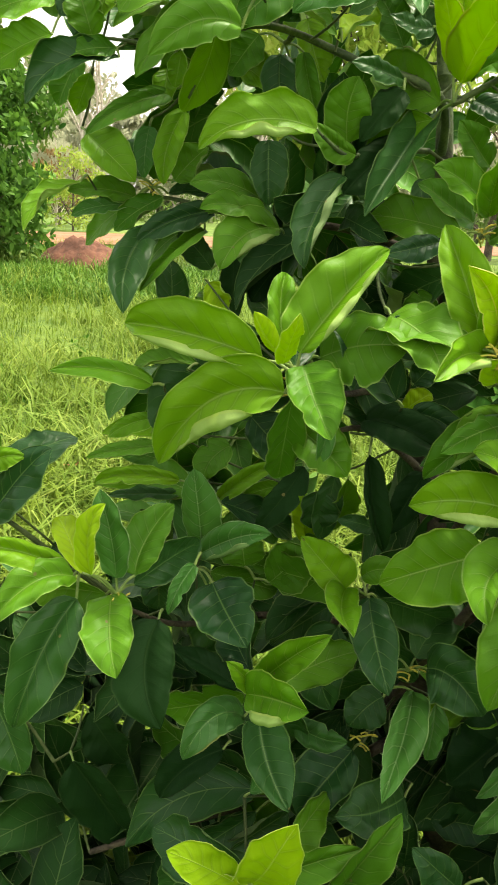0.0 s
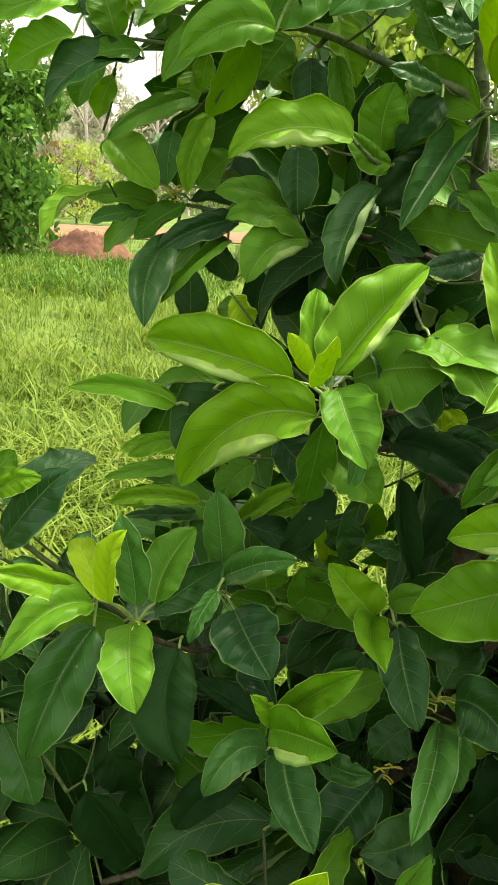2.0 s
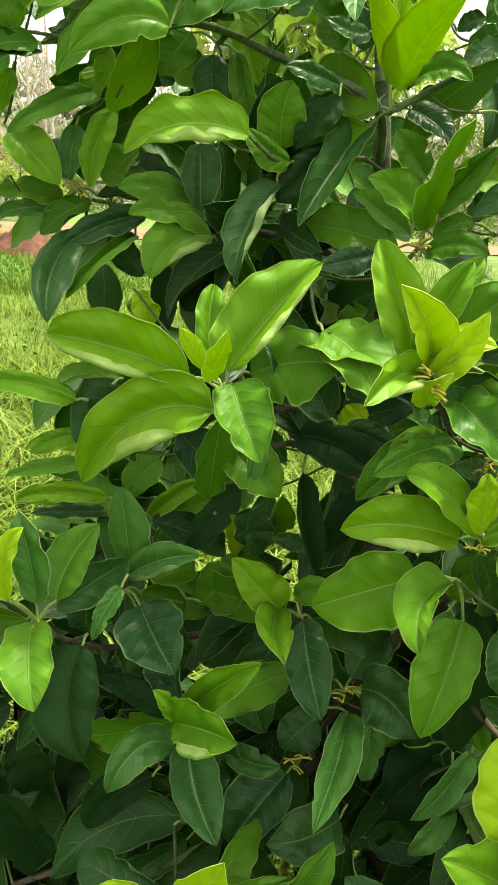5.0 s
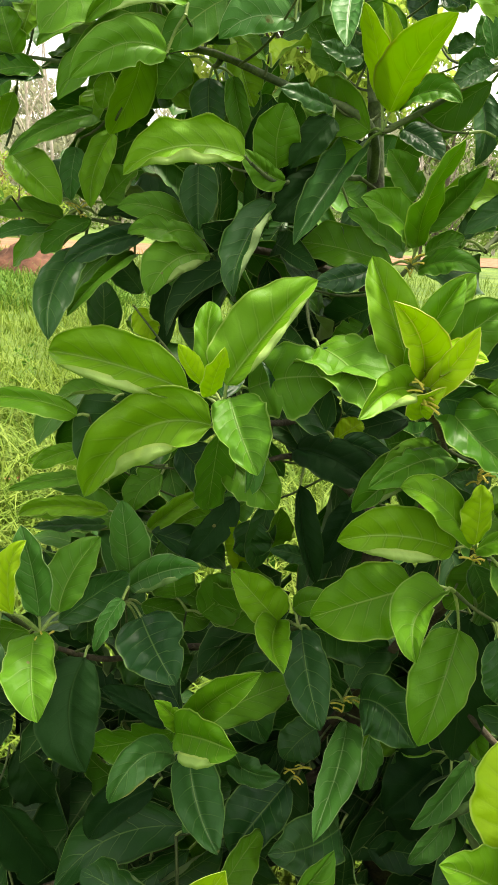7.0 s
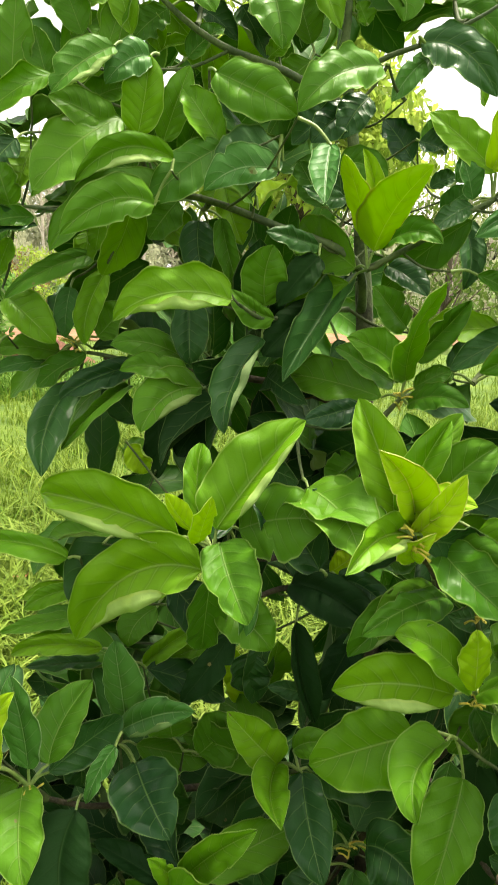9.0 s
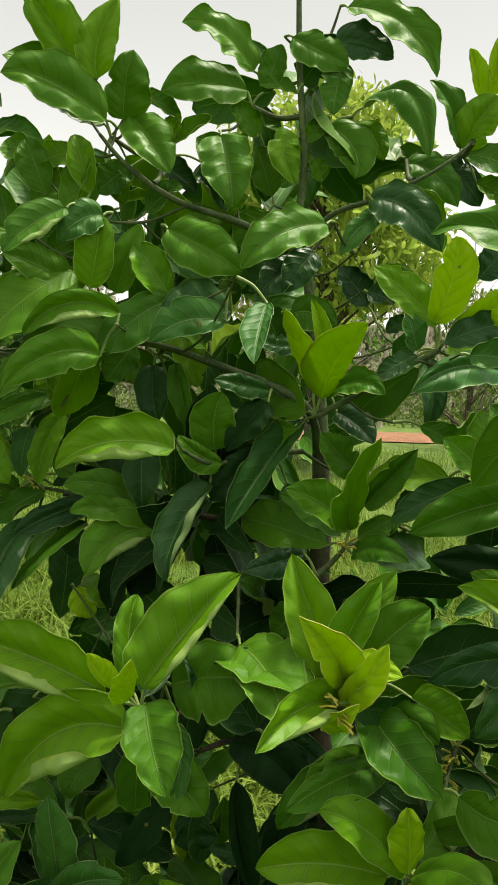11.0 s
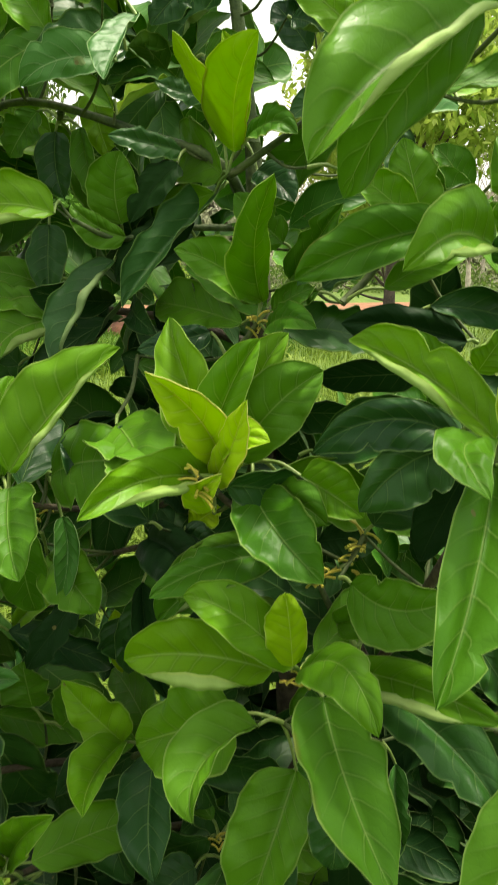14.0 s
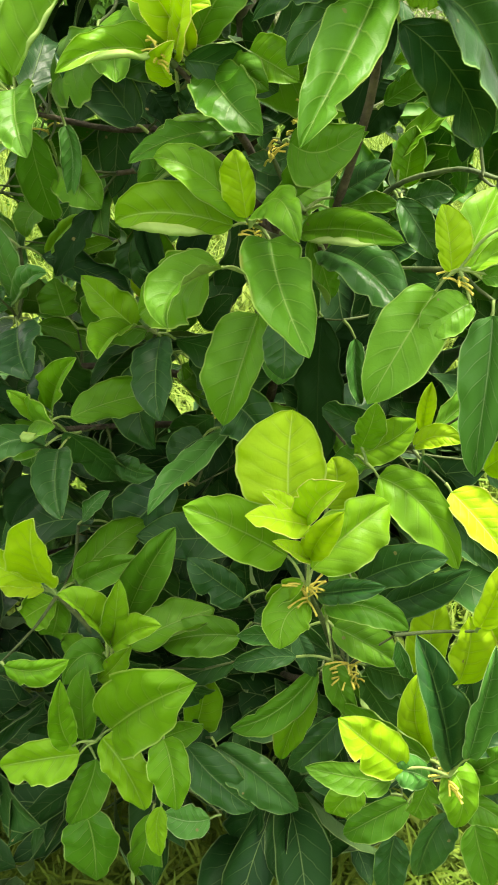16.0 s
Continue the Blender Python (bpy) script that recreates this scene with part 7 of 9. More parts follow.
trace_leaf(s, (0.489, 0.820, 0.971), (0.542, 0.799, 0.948), (0.587, 0.785, 0.877), (0.565, 0.807, 0.956), (0.530, 0.771, 0.923), 'fresh')
trace_leaf(s, (0.468, 0.830, 1.003), (0.478, 0.823, 1.033), (0.484, 0.820, 1.063), (0.462, 0.818, 1.038), (0.497, 0.823, 1.034), 'fresh')
trace_leaf(s, (0.460, 0.840, 0.987), (0.499, 0.833, 1.011), (0.527, 0.830, 1.040), (0.484, 0.842, 1.030), (0.502, 0.817, 0.994), 'fresh')
s = shoot((0.529, 0.880, 0.975), (0.500, 0.864, 0.988), 0.0014)
put_leaf(s, (0.535, 0.860, 0.959), (0.587, 0.855, 0.913), 0.035, 0, 0.06, 0.44, 'dark', 0.00, 0.083, -11)
trace_leaf(s, (0.568, 0.880, 0.998), (0.584, 0.878, 1.025), (0.601, 0.880, 1.057), (0.560, 0.882, 1.043), (0.600, 0.867, 1.007), 'fresh')
s = shoot((0.563, 0.825, 0.966), (0.521, 0.850, 0.996), 0.0014)
trace_leaf(s, (0.570, 0.820, 0.958), (0.602, 0.798, 0.934), (0.632, 0.780, 0.904), (0.615, 0.813, 0.957), (0.581, 0.786, 0.936), 'golden')
s = shoot((0.617, 0.950, 0.929), (0.480, 0.877, 0.981), 0.0014)
put_leaf(s, (0.624, 0.950, 0.927), (0.679, 0.950, 0.914), 0.038, 0, 0.07, 0.29, 'fresh', 0.00, 0.073, 12)
s = shoot((0.567, 0.861, 0.910), (0.500, 0.864, 0.988), 0.0014)
put_leaf(s, (0.575, 0.860, 0.901), (0.638, 0.855, 0.829), 0.036, 0, 0.07, 0.18, 'old', 0.00, 0.065, 12)
s = shoot((0.248, 1.136, 1.661), (0.255, 1.127, 1.650), 0.0018)
trace_leaf(s, (0.243, 1.120, 1.654), (0.199, 1.054, 1.591), (0.162, 1.000, 1.533), (0.175, 1.035, 1.602), (0.218, 1.026, 1.598), 'old')
s = shoot((0.080, 1.181, 1.774), (0.062, 1.200, 1.878), 0.0018)
trace_leaf(s, (0.084, 1.170, 1.763), (0.095, 1.157, 1.723), (0.110, 1.150, 1.688), (0.070, 1.161, 1.738), (0.125, 1.148, 1.714), 'fresh')
s = shoot((-0.108, 1.162, 1.636), (-0.063, 1.171, 1.677), 0.0018)
trace_leaf(s, (-0.109, 1.150, 1.625), (-0.112, 1.138, 1.595), (-0.112, 1.130, 1.561), (-0.127, 1.134, 1.597), (-0.095, 1.133, 1.598), 'pale')
s = shoot((-0.195, 1.142, 1.618), (-0.183, 1.150, 1.691), 0.0018)
trace_leaf(s, (-0.186, 1.130, 1.611), (-0.153, 1.112, 1.586), (-0.118, 1.100, 1.557), (-0.135, 1.118, 1.607), (-0.165, 1.101, 1.570), 'fresh')
s = shoot((-0.108, 1.198, 1.507), (-0.101, 1.200, 1.538), 0.0018)
trace_leaf(s, (-0.108, 1.180, 1.501), (-0.127, 1.105, 1.454), (-0.120, 1.040, 1.405), (-0.150, 1.096, 1.460), (-0.099, 1.078, 1.441), 'old')
s = shoot((0.270, 1.099, 1.698), (0.247, 1.100, 1.673), 0.0018)
trace_leaf(s, (0.267, 1.090, 1.710), (0.263, 1.082, 1.757), (0.247, 1.080, 1.801), (0.251, 1.073, 1.766), (0.273, 1.074, 1.768), 'young')
trace_leaf(s, (0.273, 1.060, 1.686), (0.302, 1.027, 1.704), (0.330, 1.000, 1.692), (0.303, 1.033, 1.719), (0.298, 1.011, 1.688), 'mature')
trace_leaf(s, (0.285, 1.080, 1.667), (0.307, 1.058, 1.654), (0.327, 1.040, 1.633), (0.324, 1.060, 1.667), (0.292, 1.051, 1.645), 'old')
s = shoot((0.241, 1.112, 1.745), (0.215, 1.113, 1.686), 0.0018)
trace_leaf(s, (0.230, 1.100, 1.747), (0.206, 1.088, 1.744), (0.179, 1.080, 1.756), (0.210, 1.093, 1.756), (0.203, 1.080, 1.732), 'old')
s = shoot((0.316, 1.073, 1.549), (0.227, 1.123, 1.552), 0.0018)
trace_leaf(s, (0.322, 1.060, 1.558), (0.351, 1.037, 1.598), (0.373, 1.020, 1.630), (0.333, 1.033, 1.600), (0.360, 1.022, 1.585), 'mature')
trace_leaf(s, (0.299, 1.060, 1.529), (0.258, 1.037, 1.551), (0.225, 1.020, 1.572), (0.269, 1.045, 1.570), (0.254, 1.021, 1.537), 'mature')
s = shoot((0.321, 1.093, 1.588), (0.249, 1.140, 1.613), 0.0018)
trace_leaf(s, (0.313, 1.080, 1.595), (0.288, 1.063, 1.619), (0.267, 1.050, 1.642), (0.305, 1.066, 1.631), (0.277, 1.053, 1.601), 'mature')
s = shoot((0.423, 1.312, 1.759), (0.434, 1.300, 1.702), 0.0018)
trace_leaf(s, (0.423, 1.300, 1.748), (0.437, 1.276, 1.702), (0.429, 1.260, 1.648), (0.417, 1.265, 1.700), (0.457, 1.265, 1.695), 'old')
s = shoot((-0.052, 0.936, 1.335), (-0.044, 0.969, 1.271), 0.0018)
trace_leaf(s, (-0.064, 0.930, 1.336), (-0.112, 0.936, 1.349), (-0.190, 0.950, 1.345), (-0.113, 0.941, 1.360), (-0.106, 0.913, 1.338), 'fresh')
s = shoot((0.022, 0.970, 1.366), (-0.044, 0.969, 1.271), 0.0018)
trace_leaf(s, (0.015, 0.960, 1.357), (-0.036, 0.947, 1.330), (-0.055, 0.940, 1.273), (-0.068, 0.948, 1.341), (-0.005, 0.933, 1.317), 'old')
s = shoot((0.110, 0.923, 1.379), (0.107, 0.913, 1.351), 0.0018)
trace_leaf(s, (0.120, 0.910, 1.382), (0.162, 0.887, 1.402), (0.208, 0.870, 1.406), (0.169, 0.900, 1.437), (0.158, 0.868, 1.362), 'mature')
trace_leaf(s, (0.124, 0.920, 1.339), (0.133, 0.908, 1.305), (0.126, 0.900, 1.262), (0.123, 0.901, 1.317), (0.145, 0.908, 1.319), 'pale')
s = shoot((0.184, 0.908, 1.440), (0.180, 0.993, 1.484), 0.0018)
trace_leaf(s, (0.188, 0.890, 1.435), (0.218, 0.844, 1.420), (0.232, 0.805, 1.389), (0.198, 0.832, 1.403), (0.254, 0.843, 1.432), 'mature')
s = shoot((0.284, 0.836, 1.377), (0.296, 0.833, 1.385), 0.0018)
trace_leaf(s, (0.287, 0.820, 1.385), (0.280, 0.803, 1.402), (0.297, 0.790, 1.419), (0.265, 0.801, 1.400), (0.290, 0.798, 1.397), 'golden')
trace_leaf(s, (0.284, 0.830, 1.405), (0.303, 0.802, 1.440), (0.315, 0.780, 1.478), (0.297, 0.803, 1.452), (0.312, 0.794, 1.425), 'golden')
s = shoot((-0.001, 0.923, 1.138), (-0.013, 0.980, 1.090), 0.0018)
trace_leaf(s, (-0.006, 0.910, 1.128), (-0.021, 0.893, 1.108), (-0.034, 0.880, 1.076), (-0.029, 0.892, 1.116), (-0.009, 0.885, 1.110), 'pale')
s = shoot((0.047, 0.930, 0.875), (-0.007, 0.950, 0.939), 0.0018)
trace_leaf(s, (0.038, 0.920, 0.868), (-0.007, 0.907, 0.847), (-0.040, 0.900, 0.802), (-0.029, 0.912, 0.866), (0.017, 0.898, 0.846), 'dark')
s = shoot((0.114, 0.943, 0.911), (0.110, 0.950, 0.948), 0.0018)
trace_leaf(s, (0.125, 0.930, 0.910), (0.157, 0.913, 0.902), (0.191, 0.900, 0.908), (0.154, 0.921, 0.920), (0.154, 0.904, 0.888), 'old')
s = shoot((0.250, 0.982, 0.936), (0.222, 0.977, 0.847), 0.0018)
trace_leaf(s, (0.241, 0.970, 0.929), (0.218, 0.958, 0.918), (0.198, 0.950, 0.893), (0.187, 0.960, 0.925), (0.242, 0.949, 0.903), 'old')
trace_leaf(s, (0.277, 0.960, 0.947), (0.252, 0.868, 0.940), (0.219, 0.785, 0.930), (0.225, 0.843, 0.945), (0.272, 0.843, 0.948), 'pale')
s = shoot((0.455, 1.031, 0.885), (0.354, 1.100, 0.957), 0.0018)
trace_leaf(s, (0.447, 1.020, 0.878), (0.392, 0.997, 0.831), (0.346, 0.980, 0.793), (0.365, 1.013, 0.879), (0.430, 0.978, 0.808), 'dark')
s = shoot((0.442, 0.952, 0.922), (0.424, 0.978, 0.890), 0.0018)
trace_leaf(s, (0.434, 0.940, 0.913), (0.403, 0.917, 0.878), (0.360, 0.900, 0.837), (0.394, 0.914, 0.897), (0.426, 0.910, 0.884), 'pale')
s = shoot((-0.032, 1.053, 1.164), (-0.048, 1.101, 1.166), 0.0018)
trace_leaf(s, (-0.043, 1.040, 1.165), (-0.083, 1.017, 1.172), (-0.130, 1.000, 1.174), (-0.084, 1.021, 1.180), (-0.080, 1.000, 1.170), 'old')
s = shoot((0.028, 1.072, 1.240), (-0.061, 1.084, 1.238), 0.0018)
trace_leaf(s, (0.021, 1.060, 1.231), (-0.003, 1.048, 1.214), (-0.013, 1.040, 1.185), (-0.029, 1.047, 1.217), (0.020, 1.042, 1.213), 'mature')
s = shoot((0.466, 0.763, 0.869), (0.430, 0.797, 0.922), 0.0018)
trace_leaf(s, (0.475, 0.750, 0.876), (0.521, 0.722, 0.925), (0.563, 0.700, 0.952), (0.514, 0.732, 0.943), (0.528, 0.701, 0.915), 'old')
s = shoot((0.494, 0.792, 0.815), (0.440, 0.783, 0.707), 0.0018)
trace_leaf(s, (0.503, 0.780, 0.823), (0.551, 0.757, 0.868), (0.591, 0.740, 0.912), (0.544, 0.763, 0.882), (0.560, 0.736, 0.857), 'old')
s = shoot((0.427, 0.760, 0.724), (0.453, 0.760, 0.733), 0.0018)
trace_leaf(s, (0.423, 0.750, 0.713), (0.400, 0.737, 0.660), (0.385, 0.730, 0.599), (0.374, 0.716, 0.651), (0.420, 0.733, 0.664), 'fresh')
s = shoot((0.463, 0.760, 0.671), (0.440, 0.783, 0.707), 0.0018)
trace_leaf(s, (0.456, 0.750, 0.662), (0.428, 0.738, 0.626), (0.391, 0.730, 0.581), (0.414, 0.742, 0.640), (0.445, 0.725, 0.611), 'old')
s = shoot((0.079, 0.809, 0.773), (0.069, 0.900, 0.815), 0.0018)
trace_leaf(s, (0.089, 0.800, 0.779), (0.149, 0.792, 0.823), (0.205, 0.790, 0.849), (0.140, 0.796, 0.838), (0.170, 0.774, 0.818), 'mature')
s = shoot((0.164, 0.808, 0.738), (0.079, 0.809, 0.773), 0.0018)
trace_leaf(s, (0.170, 0.800, 0.748), (0.208, 0.796, 0.828), (0.248, 0.800, 0.891), (0.187, 0.782, 0.845), (0.243, 0.788, 0.836), 'mature')
s = shoot((0.143, 0.740, 0.687), (0.170, 0.740, 0.711), 0.0018)
trace_leaf(s, (0.150, 0.730, 0.697), (0.182, 0.718, 0.738), (0.206, 0.710, 0.778), (0.175, 0.719, 0.751), (0.201, 0.708, 0.740), 'fresh')
s = shoot((0.130, 0.708, 0.608), (0.096, 0.721, 0.557), 0.0018)
trace_leaf(s, (0.132, 0.700, 0.620), (0.139, 0.698, 0.685), (0.150, 0.700, 0.742), (0.120, 0.695, 0.708), (0.160, 0.703, 0.707), 'mature')
trace_leaf(s, (0.149, 0.690, 0.600), (0.136, 0.678, 0.554), (0.104, 0.670, 0.488), (0.120, 0.671, 0.574), (0.168, 0.681, 0.565), 'mature')
s = shoot((0.060, 0.670, 0.769), (0.097, 0.760, 0.803), 0.0018)
trace_leaf(s, (0.070, 0.660, 0.774), (0.116, 0.648, 0.785), (0.162, 0.640, 0.813), (0.115, 0.654, 0.797), (0.135, 0.638, 0.773), 'fresh')
s = shoot((0.255, 0.674, 0.699), (0.227, 0.681, 0.652), 0.0018)
trace_leaf(s, (0.258, 0.660, 0.689), (0.273, 0.638, 0.667), (0.279, 0.620, 0.619), (0.248, 0.626, 0.669), (0.295, 0.640, 0.671), 'fresh')
s = shoot((0.249, 0.661, 0.595), (0.227, 0.681, 0.652), 0.0018)
trace_leaf(s, (0.248, 0.650, 0.583), (0.242, 0.639, 0.553), (0.246, 0.630, 0.515), (0.231, 0.636, 0.565), (0.257, 0.639, 0.561), 'fresh')
s = shoot((0.105, 0.720, 0.477), (0.129, 0.741, 0.509), 0.0018)
trace_leaf(s, (0.105, 0.710, 0.465), (0.117, 0.698, 0.422), (0.113, 0.690, 0.342), (0.071, 0.697, 0.460), (0.149, 0.717, 0.461), 'mature')
s = shoot((0.277, 0.780, 0.566), (0.243, 0.790, 0.543), 0.0018)
trace_leaf(s, (0.287, 0.770, 0.560), (0.348, 0.757, 0.530), (0.402, 0.750, 0.482), (0.357, 0.772, 0.549), (0.335, 0.732, 0.509), 'old')
s = shoot((0.304, 0.710, 0.504), (0.252, 0.721, 0.534), 0.0018)
trace_leaf(s, (0.292, 0.700, 0.506), (0.262, 0.694, 0.502), (0.231, 0.690, 0.516), (0.263, 0.706, 0.521), (0.263, 0.680, 0.486), 'pale')
s = shoot((0.565, 0.668, 0.706), (0.578, 0.680, 0.656), 0.0018)
trace_leaf(s, (0.563, 0.660, 0.718), (0.544, 0.657, 0.778), (0.547, 0.660, 0.836), (0.524, 0.653, 0.795), (0.562, 0.649, 0.788), 'young')
trace_leaf(s, (0.523, 0.640, 0.695), (0.480, 0.628, 0.709), (0.433, 0.620, 0.723), (0.480, 0.637, 0.721), (0.475, 0.612, 0.699), 'mature')
trace_leaf(s, (0.597, 0.640, 0.715), (0.622, 0.633, 0.753), (0.641, 0.630, 0.777), (0.616, 0.640, 0.765), (0.631, 0.623, 0.742), 'mature')
s = shoot((0.553, 0.768, 0.733), (0.555, 0.805, 0.705), 0.0018)
trace_leaf(s, (0.554, 0.760, 0.745), (0.558, 0.757, 0.807), (0.562, 0.760, 0.857), (0.530, 0.748, 0.820), (0.580, 0.764, 0.823), 'young')
s = shoot((0.601, 0.708, 0.858), (0.518, 0.720, 0.831), 0.0018)
trace_leaf(s, (0.604, 0.700, 0.870), (0.616, 0.698, 0.918), (0.625, 0.700, 0.962), (0.598, 0.687, 0.919), (0.629, 0.688, 0.910), 'young')
s = shoot((0.499, 0.670, 0.665), (0.565, 0.668, 0.706), 0.0018)
trace_leaf(s, (0.491, 0.660, 0.656), (0.469, 0.654, 0.635), (0.458, 0.650, 0.612), (0.449, 0.651, 0.644), (0.491, 0.652, 0.631), 'fresh')
s = shoot((0.552, 0.679, 0.639), (0.578, 0.680, 0.656), 0.0018)
trace_leaf(s, (0.543, 0.670, 0.631), (0.504, 0.663, 0.601), (0.468, 0.660, 0.566), (0.497, 0.671, 0.615), (0.514, 0.648, 0.584), 'mature')
trace_leaf(s, (0.585, 0.660, 0.653), (0.619, 0.648, 0.668), (0.653, 0.640, 0.648), (0.618, 0.656, 0.679), (0.618, 0.634, 0.652), 'mature')
s = shoot((0.592, 0.790, 1.189), (0.558, 0.780, 1.221), 0.0018)
trace_leaf(s, (0.592, 0.780, 1.177), (0.591, 0.763, 1.115), (0.585, 0.755, 1.011), (0.565, 0.763, 1.137), (0.612, 0.741, 1.114), 'pale')
s = shoot((0.387, 0.812, 1.176), (0.344, 0.827, 1.201), 0.0018)
trace_leaf(s, (0.387, 0.800, 1.165), (0.391, 0.788, 1.132), (0.389, 0.780, 1.102), (0.368, 0.785, 1.140), (0.413, 0.783, 1.123), 'old')
s = shoot((0.415, 0.877, 1.219), (0.424, 0.887, 1.233), 0.0018)
trace_leaf(s, (0.423, 0.860, 1.216), (0.473, 0.806, 1.210), (0.514, 0.760, 1.180), (0.493, 0.814, 1.226), (0.451, 0.781, 1.205), 'old')
s = shoot((0.531, 0.711, 0.542), (0.498, 0.741, 0.576), 0.0018)
trace_leaf(s, (0.531, 0.700, 0.530), (0.526, 0.688, 0.491), (0.529, 0.680, 0.436), (0.506, 0.679, 0.498), (0.550, 0.689, 0.496), 'old')
s = shoot((0.626, 0.665, 0.736), (0.565, 0.668, 0.706), 0.0018)
trace_leaf(s, (0.627, 0.660, 0.748), (0.637, 0.672, 0.822), (0.639, 0.690, 0.884), (0.618, 0.671, 0.846), (0.655, 0.670, 0.837), 'young')
s = shoot((0.601, 0.884, 0.953), (0.617, 0.950, 0.929), 0.0018)
trace_leaf(s, (0.607, 0.870, 0.961), (0.626, 0.848, 0.992), (0.651, 0.830, 1.014), (0.624, 0.858, 1.011), (0.640, 0.837, 0.977), 'young')
s = shoot((-0.003, 1.114, 2.002), (-0.008, 1.107, 1.976), 0.0018)
trace_leaf(s, (-0.013, 1.100, 2.005), (-0.068, 1.066, 2.032), (-0.123, 1.040, 2.040), (-0.058, 1.073, 2.067), (-0.064, 1.050, 2.002), 'mature')
s = shoot((-0.004, 1.171, 2.014), (-0.029, 1.205, 2.018), 0.0018)
trace_leaf(s, (-0.003, 1.160, 2.026), (-0.001, 1.147, 2.064), (0.008, 1.140, 2.108), (-0.026, 1.140, 2.054), (0.034, 1.142, 2.057), 'mature')
trace_leaf(s, (0.008, 1.160, 2.030), (0.037, 1.126, 1.990), (0.067, 1.100, 1.948), (0.009, 1.117, 1.983), (0.070, 1.122, 1.996), 'mature')
s = shoot((0.169, 1.212, 2.104), (0.221, 1.204, 2.100), 0.0018)
trace_leaf(s, (0.159, 1.200, 2.109), (0.118, 1.176, 2.146), (0.066, 1.160, 2.156), (0.118, 1.182, 2.177), (0.130, 1.166, 2.112), 'mature')
s = shoot((0.123, 1.133, 2.009), (0.158, 1.200, 2.065), 0.0018)
trace_leaf(s, (0.126, 1.120, 1.999), (0.139, 1.097, 1.954), (0.147, 1.080, 1.907), (0.105, 1.088, 1.949), (0.171, 1.091, 1.956), 'mature')
s = shoot((0.222, 1.202, 2.034), (0.228, 1.202, 2.039), 0.0018)
trace_leaf(s, (0.222, 1.190, 2.022), (0.203, 1.178, 2.002), (0.222, 1.170, 1.958), (0.182, 1.177, 2.016), (0.227, 1.172, 1.987), 'fresh')
s = shoot((0.197, 1.211, 2.160), (0.217, 1.206, 2.148), 0.0018)
trace_leaf(s, (0.208, 1.200, 2.155), (0.245, 1.187, 2.133), (0.283, 1.180, 2.115), (0.248, 1.192, 2.159), (0.242, 1.179, 2.103), 'mature')
s = shoot((0.252, 1.211, 2.154), (0.217, 1.206, 2.148), 0.0018)
trace_leaf(s, (0.263, 1.200, 2.151), (0.297, 1.187, 2.145), (0.340, 1.180, 2.126), (0.298, 1.192, 2.174), (0.296, 1.180, 2.119), 'old')
trace_leaf(s, (0.277, 1.200, 2.124), (0.269, 1.188, 2.087), (0.266, 1.180, 2.051), (0.247, 1.184, 2.095), (0.288, 1.183, 2.086), 'mature')
s = shoot((0.269, 1.212, 2.203), (0.252, 1.211, 2.154), 0.0018)
trace_leaf(s, (0.278, 1.200, 2.196), (0.349, 1.170, 2.165), (0.394, 1.150, 2.095), (0.377, 1.166, 2.171), (0.340, 1.143, 2.131), 'mature')
s = shoot((0.287, 1.252, 2.059), (0.292, 1.203, 2.057), 0.0018)
trace_leaf(s, (0.295, 1.240, 2.051), (0.322, 1.228, 2.040), (0.340, 1.220, 2.008), (0.328, 1.232, 2.062), (0.319, 1.221, 2.012), 'fresh')
s = shoot((0.405, 1.231, 2.021), (0.287, 1.252, 2.059), 0.0018)
trace_leaf(s, (0.413, 1.220, 2.013), (0.443, 1.207, 1.984), (0.470, 1.200, 1.949), (0.452, 1.211, 2.007), (0.430, 1.198, 1.953), 'old')
s = shoot((0.268, 1.074, 1.891), (0.297, 1.111, 1.862), 0.0018)
trace_leaf(s, (0.259, 1.060, 1.885), (0.207, 1.026, 1.866), (0.165, 1.000, 1.822), (0.190, 1.030, 1.888), (0.217, 1.013, 1.839), 'mature')
s = shoot((0.063, 1.083, 1.879), (0.066, 1.100, 1.831), 0.0018)
trace_leaf(s, (0.072, 1.070, 1.873), (0.121, 1.041, 1.847), (0.163, 1.020, 1.822), (0.123, 1.047, 1.879), (0.112, 1.031, 1.815), 'mature')
s = shoot((0.033, 1.091, 1.769), (0.035, 1.100, 1.740), 0.0018)
trace_leaf(s, (0.038, 1.080, 1.780), (0.053, 1.067, 1.817), (0.074, 1.060, 1.853), (0.031, 1.060, 1.808), (0.081, 1.068, 1.836), 'mature')
s = shoot((0.213, 1.132, 1.788), (0.254, 1.195, 1.792), 0.0018)
trace_leaf(s, (0.224, 1.120, 1.785), (0.251, 1.108, 1.787), (0.280, 1.100, 1.767), (0.254, 1.112, 1.809), (0.252, 1.101, 1.760), 'mature')
s = shoot((0.237, 1.082, 1.851), (0.268, 1.074, 1.891), 0.0018)
trace_leaf(s, (0.229, 1.070, 1.843), (0.205, 1.058, 1.823), (0.183, 1.050, 1.798), (0.188, 1.058, 1.834), (0.223, 1.053, 1.810), 'old')
trace_leaf(s, (0.248, 1.070, 1.854), (0.231, 1.058, 1.833), (0.215, 1.050, 1.803), (0.210, 1.057, 1.840), (0.246, 1.053, 1.820), 'old')
s = shoot((0.481, 0.748, 1.723), (0.426, 0.803, 1.687), 0.0018)
trace_leaf(s, (0.487, 0.740, 1.734), (0.502, 0.738, 1.758), (0.516, 0.740, 1.786), (0.487, 0.735, 1.744), (0.513, 0.732, 1.726), 'old')
